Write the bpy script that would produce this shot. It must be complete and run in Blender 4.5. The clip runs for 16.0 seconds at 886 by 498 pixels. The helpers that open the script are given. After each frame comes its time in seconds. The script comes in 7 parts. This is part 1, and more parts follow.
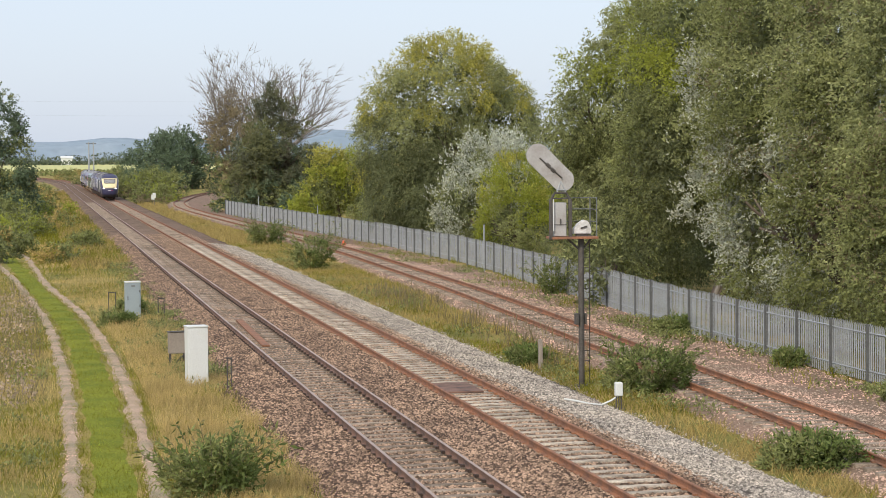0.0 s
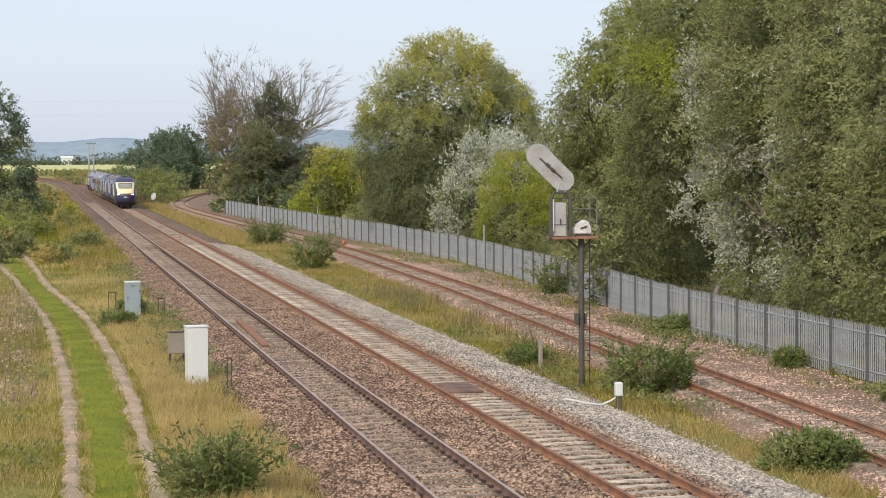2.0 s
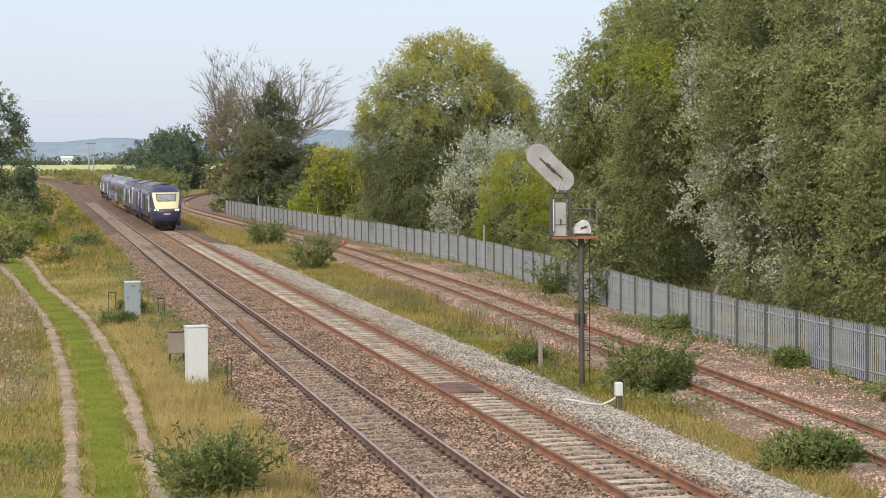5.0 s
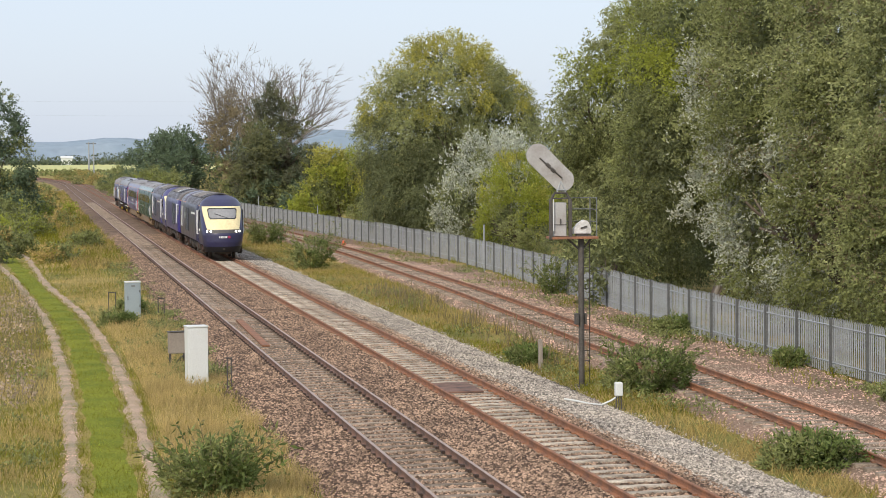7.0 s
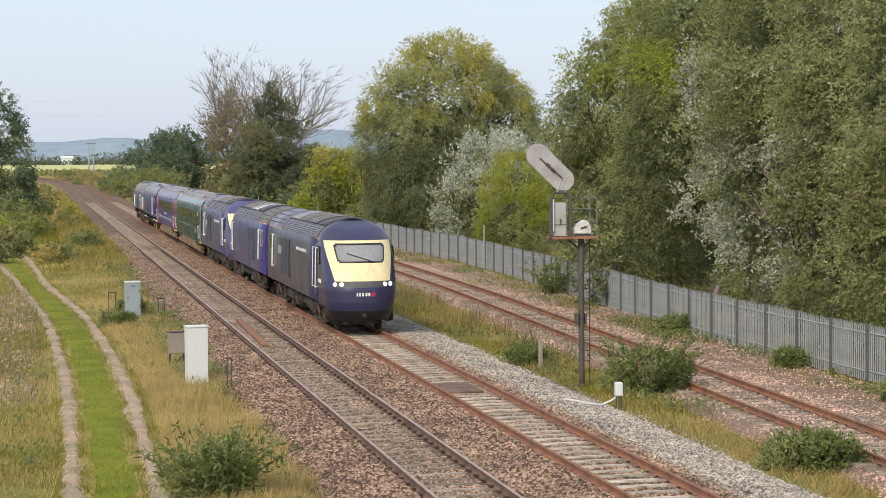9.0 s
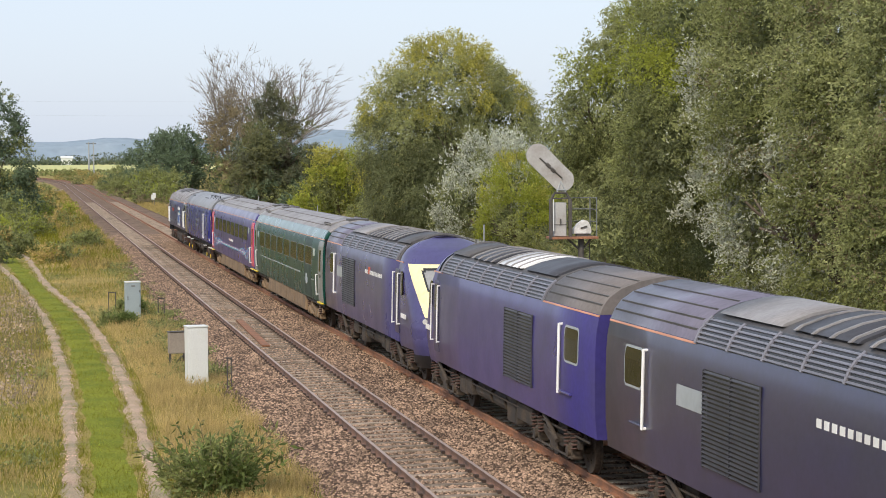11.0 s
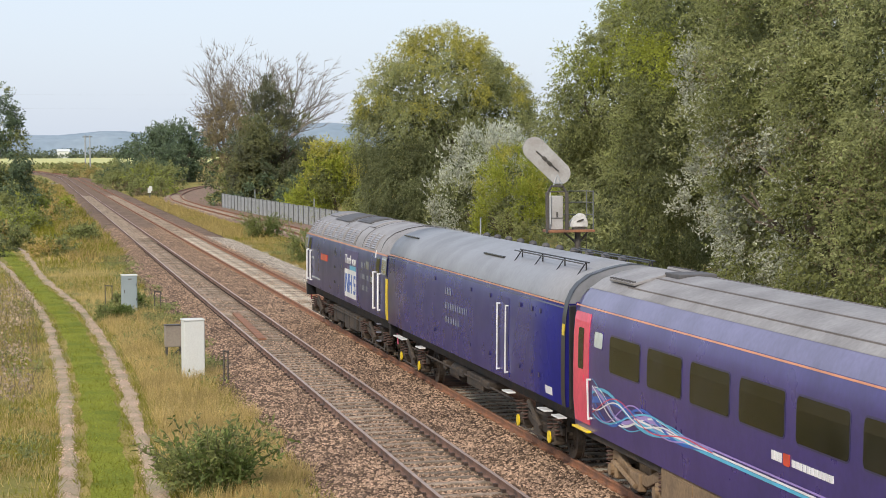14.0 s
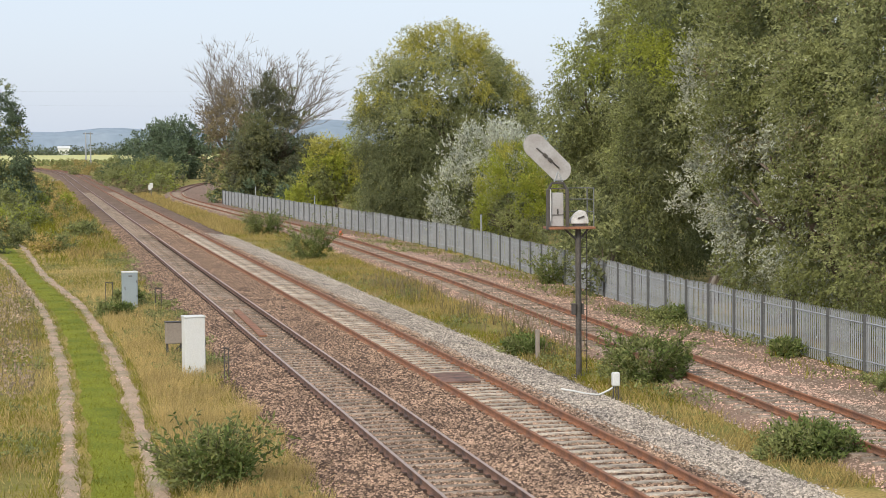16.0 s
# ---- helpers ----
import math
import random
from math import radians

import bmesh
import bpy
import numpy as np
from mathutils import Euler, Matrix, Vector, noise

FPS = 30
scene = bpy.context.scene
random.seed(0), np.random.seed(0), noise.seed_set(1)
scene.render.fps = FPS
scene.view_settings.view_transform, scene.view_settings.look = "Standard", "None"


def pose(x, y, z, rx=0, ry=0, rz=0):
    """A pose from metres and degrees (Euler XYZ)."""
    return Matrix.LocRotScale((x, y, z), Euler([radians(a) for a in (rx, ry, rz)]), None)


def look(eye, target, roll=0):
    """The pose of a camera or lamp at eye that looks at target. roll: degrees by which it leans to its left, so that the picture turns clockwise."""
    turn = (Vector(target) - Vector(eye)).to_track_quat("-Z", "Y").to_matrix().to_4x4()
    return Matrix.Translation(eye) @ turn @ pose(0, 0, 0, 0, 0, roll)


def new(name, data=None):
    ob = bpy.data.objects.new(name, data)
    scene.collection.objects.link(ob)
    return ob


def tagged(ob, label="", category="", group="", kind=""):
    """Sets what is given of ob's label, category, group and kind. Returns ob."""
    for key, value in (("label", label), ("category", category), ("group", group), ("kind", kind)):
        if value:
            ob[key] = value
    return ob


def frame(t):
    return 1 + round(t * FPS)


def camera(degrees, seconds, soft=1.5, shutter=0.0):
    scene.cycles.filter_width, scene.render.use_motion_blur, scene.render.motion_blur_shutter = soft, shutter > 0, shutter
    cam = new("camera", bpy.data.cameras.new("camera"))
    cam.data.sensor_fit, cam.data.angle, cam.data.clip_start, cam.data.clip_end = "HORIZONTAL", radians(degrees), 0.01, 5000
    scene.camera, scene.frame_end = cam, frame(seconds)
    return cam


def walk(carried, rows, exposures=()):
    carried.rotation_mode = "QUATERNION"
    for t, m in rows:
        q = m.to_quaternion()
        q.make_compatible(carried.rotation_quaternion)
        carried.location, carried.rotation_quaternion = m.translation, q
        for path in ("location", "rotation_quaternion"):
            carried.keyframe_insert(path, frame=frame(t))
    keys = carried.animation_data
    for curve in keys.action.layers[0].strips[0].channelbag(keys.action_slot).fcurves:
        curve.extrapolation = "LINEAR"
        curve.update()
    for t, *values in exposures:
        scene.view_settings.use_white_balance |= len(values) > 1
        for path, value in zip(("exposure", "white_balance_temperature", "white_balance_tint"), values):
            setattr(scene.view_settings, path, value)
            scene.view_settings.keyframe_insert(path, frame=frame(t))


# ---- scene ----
# Camera: still on a bridge parapet, easing down and to the right at the end.
EYE = Vector((0.0, 0.0, 6.17))
LENS = 3560.5


def aim(yaw, pitch, roll=-0.424):
    """The camera's pose from radians of turn and of tilt."""
    d = Vector((math.sin(yaw) * math.cos(pitch), math.cos(yaw) * math.cos(pitch), -math.sin(pitch)))
    return look(EYE, EYE + d * 50.0, roll)


YAW, PITCH = 0.1999, 0.0458
DRIFT = [(0, 0, 0), (6, 0, 0), (11.9, 0, 0), (12.5, 1.5, 0), (13.0, 3.0, 1.5), (13.5, 4.5, 7.5), (14.0, 6.0, 12.0),
         (14.5, 7.0, 16.0), (15.0, 7.5, 18.8), (15.5, 6.8, 16.3), (16.0, 5.0, 17.5)]
cam = camera(24.84, 16.0, 0.9, 0.0)
walk(cam, [(t, aim(YAW + a / LENS, PITCH + b / LENS)) for t, a, b in DRIFT], [(0, 0.04), (9, 0.04), (11.3, 0.09), (14.5, 0.09), (16, 0.06)])

# World and sun: bright hazy sky, weak soft sun from behind on the left.
SUN_EL, SUN_AZ = radians(38), radians(215)
world = bpy.data.worlds.new("sky")
scene.world = world
world.use_nodes = True
wn, wl = world.node_tree.nodes, world.node_tree.links
sky = wn.new("ShaderNodeTexSky")
sky.sky_type, sky.sun_disc = "NISHITA", False
sky.sun_elevation, sky.sun_rotation = SUN_EL, SUN_AZ
sky.air_density, sky.dust_density, sky.ozone_density = 1.0, 2.0, 1.5
veil = wn.new("ShaderNodeMixRGB")
veil.inputs[0].default_value = 0.62
veil.inputs[2].default_value = (7.5, 8.28, 9.75, 1)
wl.new(sky.outputs[0], veil.inputs[1])
wl.new(veil.outputs[0], wn["Background"].inputs[0])
wn["Background"].inputs[1].default_value = 0.118
sun_data = bpy.data.lights.new("sun", "SUN")
sun_data.energy, sun_data.angle, sun_data.color = 3.2, radians(10), (1.0, 0.90, 0.76)
sun = new("sun", sun_data)
sun.matrix_world = look((0, 0, 0), (-math.sin(SUN_AZ) * math.cos(SUN_EL), -math.cos(SUN_AZ) * math.cos(SUN_EL), -math.sin(SUN_EL)))
scene.view_settings.exposure = 0.0

# ---- materials ----


def mat(name, base, rough=0.7, metal=0.0, vary=0.25, scale=3.0, fine=40.0, bump=0.15, second=None, each=0.0, island=0.0, spec=0.5, cut=(0.4, 0.65)):
    """A surface of one colour with stains (large noise), grain (fine noise) and relief; second: colour of the stains."""
    m = bpy.data.materials.new(name)
    m.use_nodes = True
    n, l = m.node_tree.nodes, m.node_tree.links
    bsdf = n["Principled BSDF"]
    bsdf.inputs["Metallic"].default_value = metal
    bsdf.inputs["Specular IOR Level"].default_value = spec
    co = n.new("ShaderNodeTexCoord")
    big, small = n.new("ShaderNodeTexNoise"), n.new("ShaderNodeTexNoise")
    for tex, s, d in ((big, scale, 5.0), (small, fine, 3.0)):
        tex.inputs["Scale"].default_value, tex.inputs["Detail"].default_value = s, d
        l.new(co.outputs["Object"], tex.inputs["Vector"])
    ramp = n.new("ShaderNodeValToRGB")
    ramp.color_ramp.elements[0].position, ramp.color_ramp.elements[1].position = cut
    ramp.color_ramp.elements[0].color = (*base, 1)
    ramp.color_ramp.elements[1].color = (*(second or [c * (1 - vary) for c in base]), 1)
    l.new(big.outputs[0], ramp.inputs[0])
    hsv = n.new("ShaderNodeHueSaturation")
    l.new(ramp.outputs[0], hsv.inputs["Color"])
    value = n.new("ShaderNodeMapRange")
    value.inputs[1].default_value, value.inputs[2].default_value = 0.25, 0.75
    value.inputs[3].default_value, value.inputs[4].default_value = 1 - vary, 1 + vary
    l.new(small.outputs[0], value.inputs[0])
    last = value.outputs[0]
    if each or island:
        pick = n.new("ShaderNodeObjectInfo").outputs["Random"] if each else n.new("ShaderNodeNewGeometry").outputs["Random Per Island"]
        spread = n.new("ShaderNodeMapRange")
        spread.inputs[3].default_value, spread.inputs[4].default_value = 1 - (each or island), 1 + (each or island)
        l.new(pick, spread.inputs[0])
        both = n.new("ShaderNodeMath")
        both.operation = "MULTIPLY"
        l.new(last, both.inputs[0]), l.new(spread.outputs[0], both.inputs[1])
        last = both.outputs[0]
    l.new(last, hsv.inputs["Value"])
    l.new(hsv.outputs[0], bsdf.inputs["Base Color"])
    r = n.new("ShaderNodeMapRange")
    r.inputs[3].default_value, r.inputs[4].default_value = max(rough - 0.12, 0.03), min(rough + 0.12, 1)
    l.new(big.outputs[0], r.inputs[0])
    l.new(r.outputs[0], bsdf.inputs["Roughness"])
    if bump:
        b = n.new("ShaderNodeBump")
        b.inputs["Strength"].default_value, b.inputs["Distance"].default_value = bump, 0.02
        l.new(small.outputs[0], b.inputs["Height"])
        l.new(b.outputs[0], bsdf.inputs["Normal"])
    return m


def leaf_mat(name, base, island=0.34, thru=0.48, spec=0.3):
    """Leaves: each its own shade, some light passing through."""
    m = mat(name, base, 0.55, vary=0.25, scale=0.5, fine=6.0, bump=0, island=island, spec=spec)
    n, l = m.node_tree.nodes, m.node_tree.links
    bsdf, out = n["Principled BSDF"], n["Material Output"]
    tr, mix = n.new("ShaderNodeBsdfTranslucent"), n.new("ShaderNodeMixShader")
    l.new(bsdf.inputs["Base Color"].links[0].from_socket, tr.inputs[0])
    mix.inputs[0].default_value = thru
    l.new(bsdf.outputs[0], mix.inputs[1]), l.new(tr.outputs[0], mix.inputs[2]), l.new(mix.outputs[0], out.inputs[0])
    return m


def glow_mat(name, colour, strength):
    m = bpy.data.materials.new(name)
    m.use_nodes = True
    b = m.node_tree.nodes["Principled BSDF"]
    b.inputs["Base Color"].default_value = (*colour, 1)
    b.inputs["Emission Color"].default_value, b.inputs["Emission Strength"].default_value = (*colour, 1), strength
    return m


M = {
    "grass_ground": mat("grass_ground", (0.17, 0.16, 0.044), 0.95, vary=0.4, scale=0.35, fine=14, bump=0.6, second=(0.33, 0.245, 0.085), spec=0.1),
    "green_strip": mat("green_strip", (0.19, 0.205, 0.024), 0.95, vary=0.4, scale=0.8, fine=18, bump=0.6, second=(0.13, 0.155, 0.02), spec=0.1),
    "rut": mat("rut", (0.42, 0.31, 0.225), 0.95, vary=0.35, scale=1.2, fine=30, bump=0.5, second=(0.27, 0.23, 0.15), spec=0.1),
    "ballast": mat("ballast", (0.095, 0.062, 0.045), 0.95, vary=0.5, scale=0.5, fine=22, bump=1.0, second=(0.065, 0.043, 0.032), spec=0.1),
    "ballast_worn": mat("ballast_worn", (0.20, 0.138, 0.10), 0.95, vary=0.5, scale=0.5, fine=9, bump=1.0, second=(0.125, 0.086, 0.062), spec=0.1),
    "ballast_grey": mat("ballast_grey", (0.16, 0.138, 0.115), 0.95, vary=0.5, scale=0.6, fine=22, bump=1.0, second=(0.085, 0.07, 0.06), spec=0.1),
    "ballast_pink": mat("ballast_pink", (0.24, 0.16, 0.12), 0.95, vary=0.5, scale=0.5, fine=22, bump=1.0, second=(0.19, 0.14, 0.10), spec=0.1),
    "stone": mat("stone", (0.34, 0.232, 0.160), 0.9, vary=0.2, scale=0.5, fine=20, bump=0.2, second=(0.22, 0.15, 0.106), island=0.72, spec=0.1),
    "stone_grey": mat("stone_grey", (0.42, 0.365, 0.30), 0.9, vary=0.2, scale=0.6, fine=20, bump=0.2, second=(0.31, 0.275, 0.235), island=0.6, spec=0.1),
    "stone_pink": mat("stone_pink", (0.58, 0.385, 0.29), 0.9, vary=0.2, scale=0.6, fine=20, bump=0.2, second=(0.28, 0.22, 0.17), island=0.55, spec=0.1),
    "rust": mat("rust", (0.285, 0.128, 0.066), 0.85, vary=0.3, scale=2.0, fine=30, bump=0.3, second=(0.18, 0.092, 0.058)),
    "rust_dull": mat("rust_dull", (0.20, 0.11, 0.076), 0.8, vary=0.3, scale=2.0, fine=30, bump=0.3, second=(0.085, 0.055, 0.045)),
    "rail_top": mat("rail_top", (0.40, 0.295, 0.235), 0.45, 0.35, vary=0.15, scale=2, fine=60, bump=0.05),
    "sleeper": mat("sleeper", (0.50, 0.44, 0.355), 0.95, vary=0.3, scale=2.5, fine=25, bump=0.4, second=(0.24, 0.20, 0.16), each=0.25, spec=0.1),
    "sleeper_dark": mat("sleeper_dark", (0.32, 0.26, 0.205), 0.95, vary=0.35, scale=2.5, fine=25, bump=0.4, second=(0.15, 0.12, 0.09), each=0.3, spec=0.1),
    "chair_iron": mat("chair_iron", (0.055, 0.035, 0.026), 0.85, vary=0.3, scale=3, fine=25, bump=0.2),
    "galv": mat("galv", (0.36, 0.38, 0.39), 0.55, 0.35, vary=0.12, scale=1.5, fine=20, bump=0.1, each=0.05),
    "galv_dark": mat("galv_dark", (0.16, 0.17, 0.17), 0.6, 0.3, vary=0.2, scale=2, fine=20, bump=0.1),
    "white_cab": mat("white_cab", (0.60, 0.615, 0.60), 0.5, vary=0.08, scale=1.5, fine=30, bump=0.05, second=(0.62, 0.60, 0.52), cut=(0.55, 0.8)),
    "grey_cab": mat("grey_cab", (0.27, 0.32, 0.345), 0.5, vary=0.08, scale=1.5, fine=30, bump=0.05),
    "brown_cab": mat("brown_cab", (0.27, 0.23, 0.19), 0.6, vary=0.15, scale=2, fine=30, bump=0.1),
    "steel_dark": mat("steel_dark", (0.10, 0.09, 0.08), 0.6, 0.3, vary=0.3, scale=2, fine=20, bump=0.15),
    "signal_grey": mat("signal_grey", (0.42, 0.41, 0.40), 0.6, 0.2, vary=0.1, scale=2, fine=20, bump=0.1, second=(0.33, 0.31, 0.29)),
    "bark": mat("bark", (0.13, 0.10, 0.075), 0.95, vary=0.35, scale=2, fine=15, bump=0.8),
    "bark_pale": mat("bark_pale", (0.25, 0.225, 0.20), 0.95, vary=0.3, scale=2, fine=15, bump=0.5),
}


def part(name, geo, material, parent=None, label=""):
    """Links a bmesh or a mesh as one object under a thing or a part."""
    if isinstance(geo, bmesh.types.BMesh):
        mesh = bpy.data.meshes.new(name)
        geo.to_mesh(mesh)
        geo.free()
    else:
        mesh = geo
    if material and not mesh.materials:
        mesh.materials.append(M[material] if isinstance(material, str) else material)
    ob = new(name, mesh)
    if parent:
        ob.parent = parent
    return tagged(ob, label)


def raw(name, verts, faces, smooth=False):
    mesh = bpy.data.meshes.new(name)
    mesh.from_pydata([tuple(v) for v in verts], [], [tuple(f) for f in faces])
    if smooth:
        mesh.polygons.foreach_set("use_smooth", [True] * len(mesh.polygons))
    mesh.update()
    return mesh


def quads(name, corners):
    """A mesh of loose faces from an array (n, corners of a face, 3)."""
    n, k = corners.shape[:2]
    mesh = bpy.data.meshes.new(name)
    mesh.vertices.add(n * k), mesh.loops.add(n * k), mesh.polygons.add(n)
    mesh.vertices.foreach_set("co", np.ascontiguousarray(corners, dtype=np.float32).ravel())
    mesh.loops.foreach_set("vertex_index", np.arange(n * k, dtype=np.int32))
    mesh.polygons.foreach_set("loop_start", np.arange(0, n * k, k, dtype=np.int32))
    mesh.update(calc_edges=True)
    return mesh


def box(bm, x0, x1, y0, y1, z0, z1, bevel=0.0, m=None):
    """A box between two corners, its edges rounded by bevel."""
    vs = bmesh.ops.create_cube(bm, size=1)["verts"]
    for v in vs:
        v.co = Vector(((x0 + x1) / 2 + v.co.x * (x1 - x0), (y0 + y1) / 2 + v.co.y * (y1 - y0), (z0 + z1) / 2 + v.co.z * (z1 - z0)))
    if m:
        for v in vs:
            v.co = m @ v.co
    if bevel:
        edges = list({e for v in vs for e in v.link_edges})
        bmesh.ops.bevel(bm, geom=edges, offset=bevel, segments=2, affect="EDGES", profile=0.5)
    return bm


def rod(bm, a, b, r, seg=8, r2=None):
    """A round bar from a to b."""
    a, b = Vector(a), Vector(b)
    d = b - a
    m = Matrix.Translation((a + b) / 2) @ d.to_track_quat("Z", "Y").to_matrix().to_4x4()
    bmesh.ops.create_cone(bm, cap_ends=True, segments=seg, radius1=r, radius2=r if r2 is None else r2, depth=d.length, matrix=m)
    return bm


def tube(pts, r, seg=6):
    """One continuous round bar through points, as mesh data."""
    pts = [Vector(p) for p in pts]
    v, f = [], []
    for i, p in enumerate(pts):
        d = (pts[min(i + 1, len(pts) - 1)] - pts[max(i - 1, 0)]).normalized()
        a = d.cross(Vector((0.01, 0.02, 1)))
        a = a.normalized() if a.length > 1e-3 else Vector((1, 0, 0))
        b = d.cross(a)
        v += [p + (a * math.cos(k / seg * 6.28319) + b * math.sin(k / seg * 6.28319)) * r for k in range(seg)]
    for i in range(len(pts) - 1):
        f += [(i * seg + k, i * seg + (k + 1) % seg, (i + 1) * seg + (k + 1) % seg, (i + 1) * seg + k) for k in range(seg)]
    return raw("tube", v, f, True)


def spline(pts, y):
    """x at y along a line through (y, x) pairs."""
    ys, xs = zip(*pts)
    return float(np.interp(y, ys, xs))


def smooth_line(pts, step=2.0):
    """A smooth dense version of a (y, x) line."""
    ys = np.arange(pts[0][0], pts[-1][0], step)
    xs = np.interp(ys, *zip(*pts))
    k = max(3, int(12 / step) | 1)
    pad = np.concatenate([np.full(k, xs[0]) - (np.arange(k)[::-1] + 1) * (xs[1] - xs[0]), xs, np.full(k, xs[-1]) + (np.arange(k) + 1) * (xs[-1] - xs[-2])])
    xs = np.convolve(pad, np.ones(k) / k, "same")[k:-k]
    return list(zip(ys.tolist(), xs.tolist()))


# ---- ground ----
GROUND = -0.45


def gz(x, y):
    """Height of the ground at a place."""
    h = GROUND + 0.05 * noise.noise((x * 0.3, y * 0.2, 0)) + 0.03 * noise.noise((x * 1.1, y * 0.7, 4))
    if x < -3:
        h -= min((-3 - x) * 0.12, 1.0)
    return h


def bend(y):
    """Sideways shift of the main line where it curves away."""
    return -max(0.0, y - 480) ** 2 / 5200


X_LEFT, X_RIGHT = 7.804, 11.276          # centres of the two running lines
SIDING = smooth_line([(20, 17.0), (41, 17.9), (55, 18.45), (70, 19.1), (93, 20.05), (130, 20.7), (164, 20.7), (190, 19.9), (239, 18.9), (268, 19.0), (293, 20.3), (326, 24.0), (351, 27.6), (380, 33)], 1.0)


def make_ground():
    xs = np.concatenate([[-4000, -1500, -600, -250, -100, -50], np.arange(-30, 40, 0.6), [42, 46, 52, 60, 75, 100, 250, 600, 1500, 4000]])
    ys = np.concatenate([[-600, -100, -20, 10], np.arange(20, 130, 0.8), np.arange(130, 320, 3), np.arange(320, 800, 20), [900, 1100, 1400, 1900, 2600, 3500, 4700]])
    verts = [(x, y, gz(x, y) if -60 < x < 80 and y < 700 else (GROUND if x > -60 else GROUND - 1)) for y in ys for x in xs]
    w = len(xs)
    faces = [(j * w + i, j * w + i + 1, (j + 1) * w + i + 1, (j + 1) * w + i) for j in range(len(ys) - 1) for i in range(w - 1)]
    tagged(part("ground", raw("ground", verts, faces, True), "grass_ground"), "rough dry grass ground beside the railway", "ground", kind="structure")


def strip(name, line, offsets, material, ripple=0.006):
    """A bed along a line: offsets are (across, height) pairs."""
    verts, faces = [], []
    for y, x in line:
        for k, (dx, z) in enumerate(offsets):
            edge = k in (0, len(offsets) - 1)
            rough = 0.13 if material in ("rut", "green_strip") else 0.22
            px = x + dx + (rough * (noise.noise((dx, y * 0.35, 2)) + 0.7 * noise.noise((dx * 3, y * 1.9, 6))) if edge or k in (1, len(offsets) - 2) else 0)
            verts.append((px, y, (gz(px, y) + z if z is not None and material in ("rut", "green_strip") else z) + ripple * noise.noise((px * 2.1, y * 1.7, 9))))
    w = len(offsets)
    faces = [(j * w + i, j * w + i + 1, (j + 1) * w + i + 1, (j + 1) * w + i) for j in range(len(line) - 1) for i in range(w - 1)]
    return part(name, raw(name, verts, faces, True), material)


MAIN_Y = np.concatenate([np.arange(15, 130, 0.5), np.arange(130, 320, 2), np.arange(320, 760, 10)])
MAIN = [(float(y), bend(y)) for y in MAIN_Y]


BED = [(4.7, -0.62), (5.2, -0.42), (5.75, -0.25), (6.3, -0.15), (6.9, -0.135), (7.02, -0.17), (7.1, -0.19), (7.8, -0.185), (8.5, -0.19), (8.6, -0.17), (8.7, -0.135), (9.3, -0.15), (9.8, -0.15), (10.35, -0.135),
       (10.45, -0.165), (10.6, -0.185), (11.28, -0.185), (11.95, -0.185), (12.1, -0.165), (12.2, -0.135), (12.65, -0.14)]


def make_beds():
    tagged(strip("ballast_bed", [r for r in MAIN if r[0] <= 150], BED, "ballast"), "brown weathered stone ballast under two tracks", "ballast", kind="structure")
    tagged(strip("ballast_bed", [r for r in MAIN if r[0] >= 150], BED, "ballast_worn"), "pale brown worn ballast under two curving tracks", "ballast", kind="structure")
    grey = [(12.6, -0.15), (12.65, -0.14), (13.0, -0.15), (13.4, -0.18), (13.8, -0.24), (14.3, -0.33), (14.7, -0.43), (15.1, -0.62)]
    tagged(strip("ballast_shoulder", [r for r in MAIN if r[0] > 124], grey[:-2] + [(14.5, -0.62)], "ballast_worn"), "brown weathered ballast shoulder", "ballast", kind="structure")
    tagged(strip("ballast_shoulder", [r for r in MAIN if r[0] < 126], grey, "ballast_grey"), "pale grey fresh stone ballast shoulder", "ballast", kind="structure")
    pink = [(-2.0, -0.62), (-1.6, -0.40), (-1.1, -0.28), (-0.6, -0.27), (0, -0.265), (0.6, -0.27), (1.2, -0.28), (1.9, -0.32), (2.7, -0.37), (3.6, -0.39), (4.6, -0.40), (5.4, -0.62)]
    tagged(strip("siding_bed", SIDING, pink, "ballast_pink"), "pinkish stone ballast under a rusty siding", "ballast", kind="structure")


RUT_A = smooth_line([(20, 0.4), (40, 0.6), (50, 0.8), (63, 0.8), (81, 0.5), (101, -0.5), (117, -1.4), (140, -3.2), (160, -5.5)], 1.0)
RUT_B = smooth_line([(20, 2.1), (40, 2.3), (54, 2.5), (66, 2.5), (86, 2.0), (108, 0.5), (142, -0.7), (150, -1.8), (165, -4.0)], 1.0)


def make_paths():
    for line, n in ((RUT_A, 0), (RUT_B, 1)):
        tagged(strip("path", line, [(-0.21, 0.0), (-0.1, 0.025), (0.1, 0.025), (0.21, 0.0)], "rut", ripple=0.01), "bare stony wheel rut of a farm track", "path", "wheel ruts", kind="structure")
    mid = [(y, (x + spline(RUT_B, y)) / 2) for y, x in RUT_A]
    tagged(strip("path", mid, [(-0.6, -0.03), (-0.4, 0.01), (0, 0.02), (0.4, 0.01), (0.6, -0.03)], "green_strip", ripple=0.02), "bright green short grass between wheel ruts", "grass", kind="structure")


